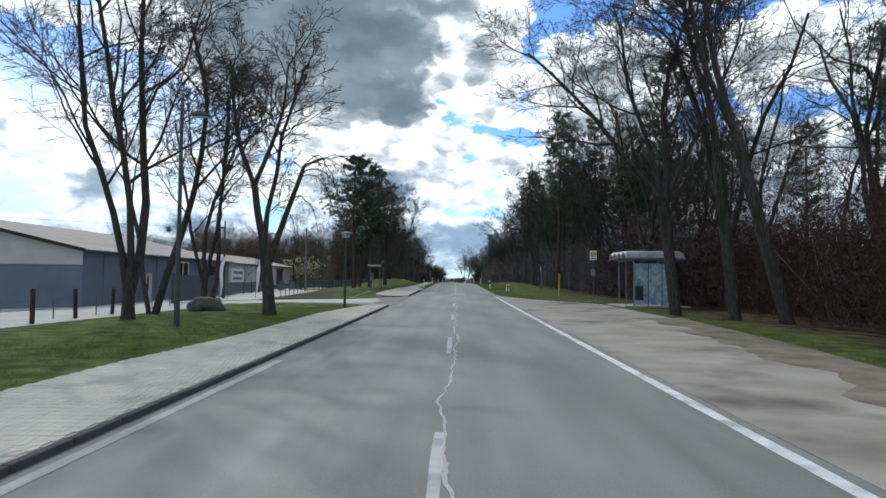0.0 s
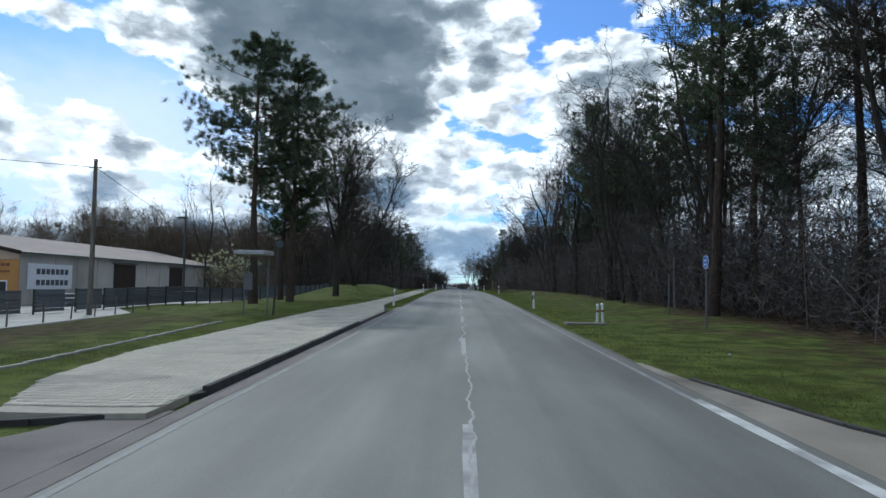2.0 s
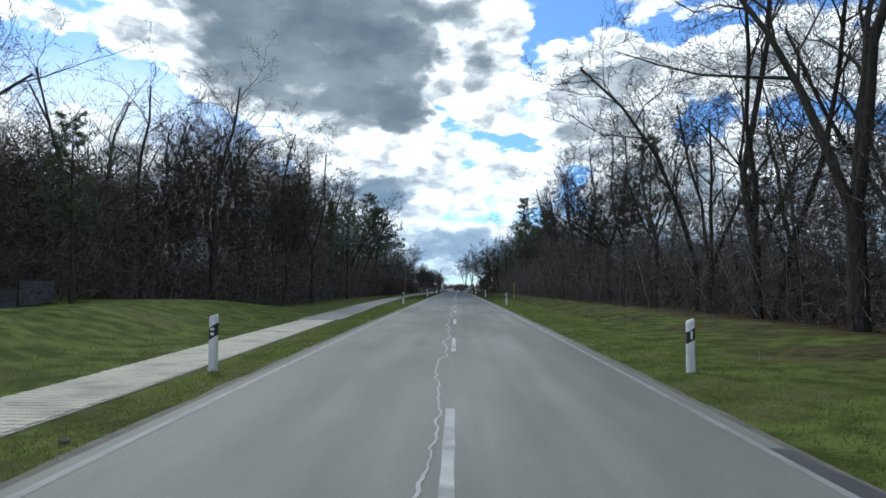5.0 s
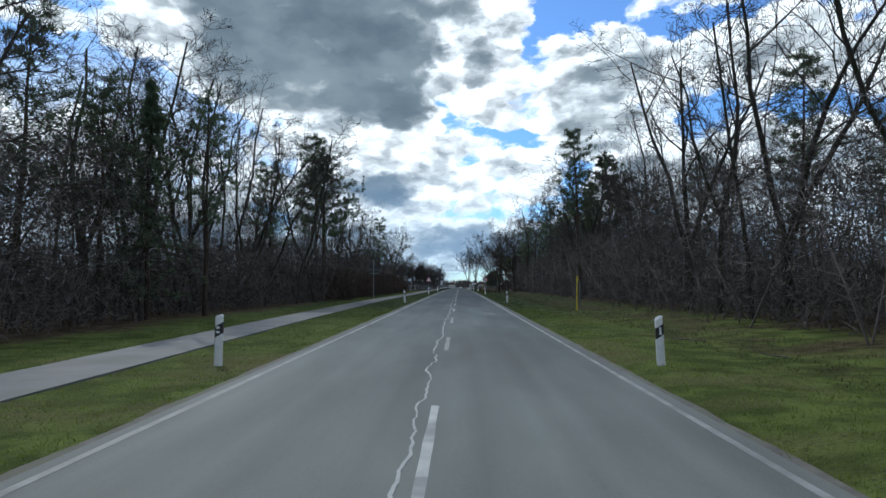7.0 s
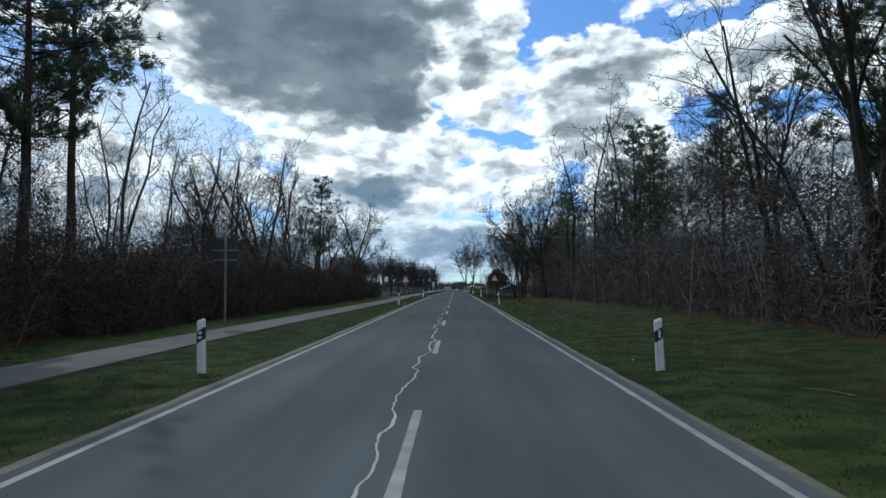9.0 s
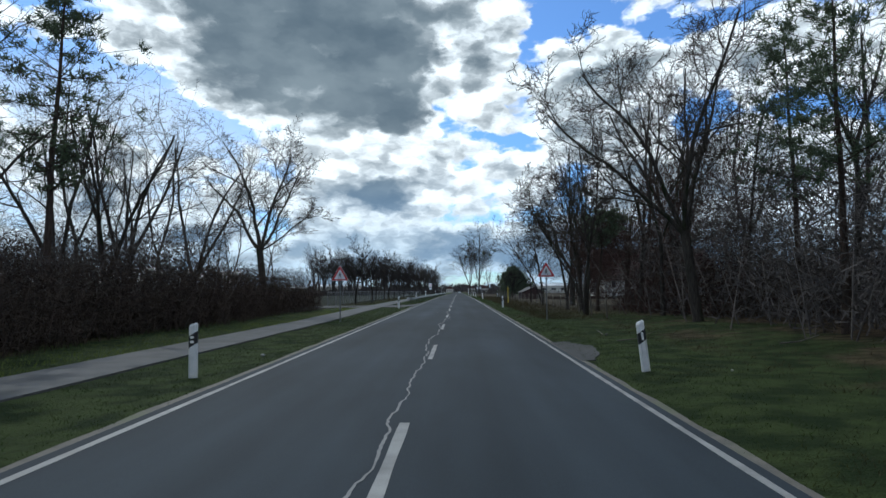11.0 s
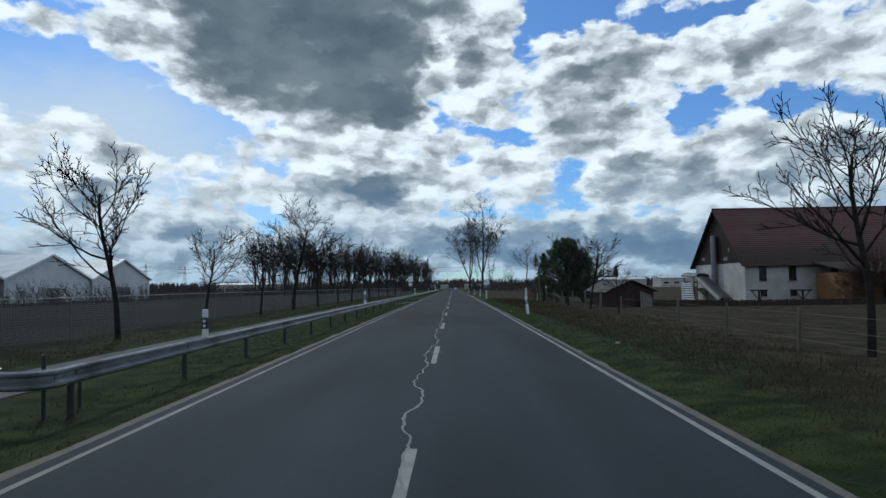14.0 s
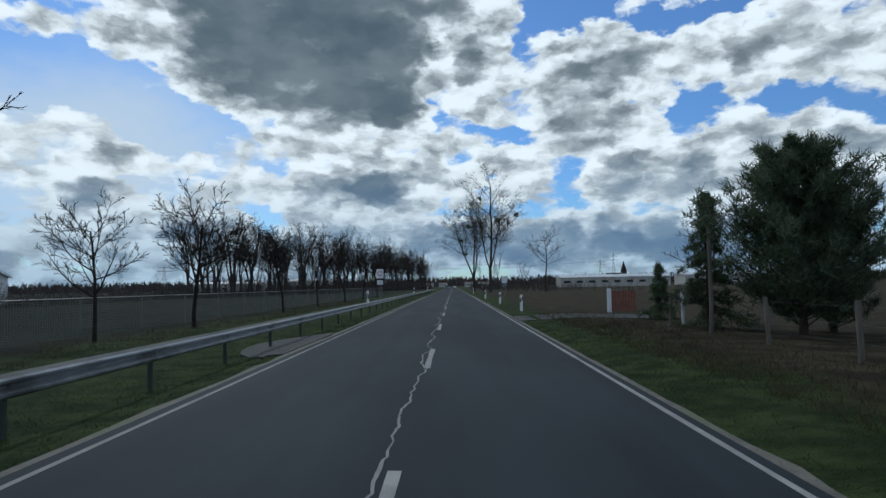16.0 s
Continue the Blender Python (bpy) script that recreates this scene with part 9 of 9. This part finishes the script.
def paving(parent, y0, y1, left, right, single_from, single_to, up, seed):
    """Rows of pavers across a footway; those of one stretch are pieces of their own."""
    nr = random.Random(seed)
    V, F = [], []
    base = [(-0.049, -0.097), (0.049, -0.097), (0.049, 0.097), (-0.049, 0.097)]
    y, row = y0, 0
    while y < y1:
        x = right(y) - 0.06 - (0.05 if row % 2 else 0)
        while x > left(y) + 0.05:
            z = lie(x, y) + up + nr.uniform(-0.004, 0.004)
            if single_from <= y < single_to:
                o = part("paver", PAVER, None, parent)
                o.location = (x, y, z)
            else:
                n = len(V)
                V += [(x + a, y + b, z - 0.012) for a, b in base] + [(x + a * 0.93, y + b * 0.96, z) for a, b in base]
                F += [(n + 4, n + 5, n + 6, n + 7), (n, n + 1, n + 5, n + 4), (n + 1, n + 2, n + 6, n + 5), (n + 2, n + 3, n + 7, n + 6), (n + 3, n, n + 4, n + 7)]
            x -= 0.102
        y += 0.203
        row += 1
    tagged(part("pavers", big_mesh("pavers", np.array(V), np.array(F), M_PAVER), None, parent), "", "", "", "stuff")


paving(pavement, 4.0, 38.8, pave_left, lambda y: -4.41, 6.4, 8.3, 0.102, 1)
paving(island, 56.0, 96.8, lambda y: float(np.interp(y, [55.5, 58, 62, 72, 82, 90, 97], [-6.6, -7.8, -8.4, -8.5, -8.4, -7.6, -7.4])), lambda y: float(np.interp(y, [81, 89, 97], [-4.46, -5.55, -5.75])), 0, 0, 0.102, 2)
paving(paved_path, 97, 149.8, lambda y: path_mid(y) - 0.93, lambda y: path_mid(y) + 0.93, 0, 0, 0.018, 3)


# ---- the plan set to scale ----
def to_metres(unit):
    """Brings the plan to metres: widths and heights by the unit; what stands free keeps its proportions."""
    done = set()

    def shrink(ob):
        if ob.data is None or ob.data.name in done:
            return
        done.add(ob.data.name)
        co = np.empty(len(ob.data.vertices) * 3, dtype=np.float32)
        ob.data.vertices.foreach_get("co", co)
        co = co.reshape(-1, 3) * np.array((unit, 1.0, unit), dtype=np.float32)
        ob.data.vertices.foreach_set("co", co.ravel())
        ob.data.update()

    def settle(ob):
        at, turn, size = ob.matrix_basis.decompose()
        if at.length < 1e-6 and abs(turn.angle) < 1e-6 and (size - Vector((1, 1, 1))).length < 1e-6:
            shrink(ob)
            for child in ob.children:
                settle(child)
            return
        at = Vector((at.x * unit, at.y, at.z * unit))
        kind = ob.name.split(".")[0]
        if kind in ("kerbstone", "paver", "slat"):
            along = turn @ Vector((0, size.y, 0))
            along = Vector((along.x * unit, along.y, along.z * unit))
            ob.matrix_basis = Matrix.LocRotScale(at, along.to_track_quat("Y", "Z"), (size.x * unit, along.length, size.z * unit))
        elif kind == "bus_shelter":
            ob.matrix_basis = Matrix.LocRotScale(at, turn, (size.x * unit, size.y, size.z * unit))
        else:
            ob.matrix_basis = Matrix.LocRotScale(at, turn, size * (1.0 if kind == "car" else unit))

    for ob in list(scene.objects):
        if ob.parent is None and ob.type in ("MESH", "EMPTY"):
            settle(ob)


to_metres(WIDTH_UNIT)
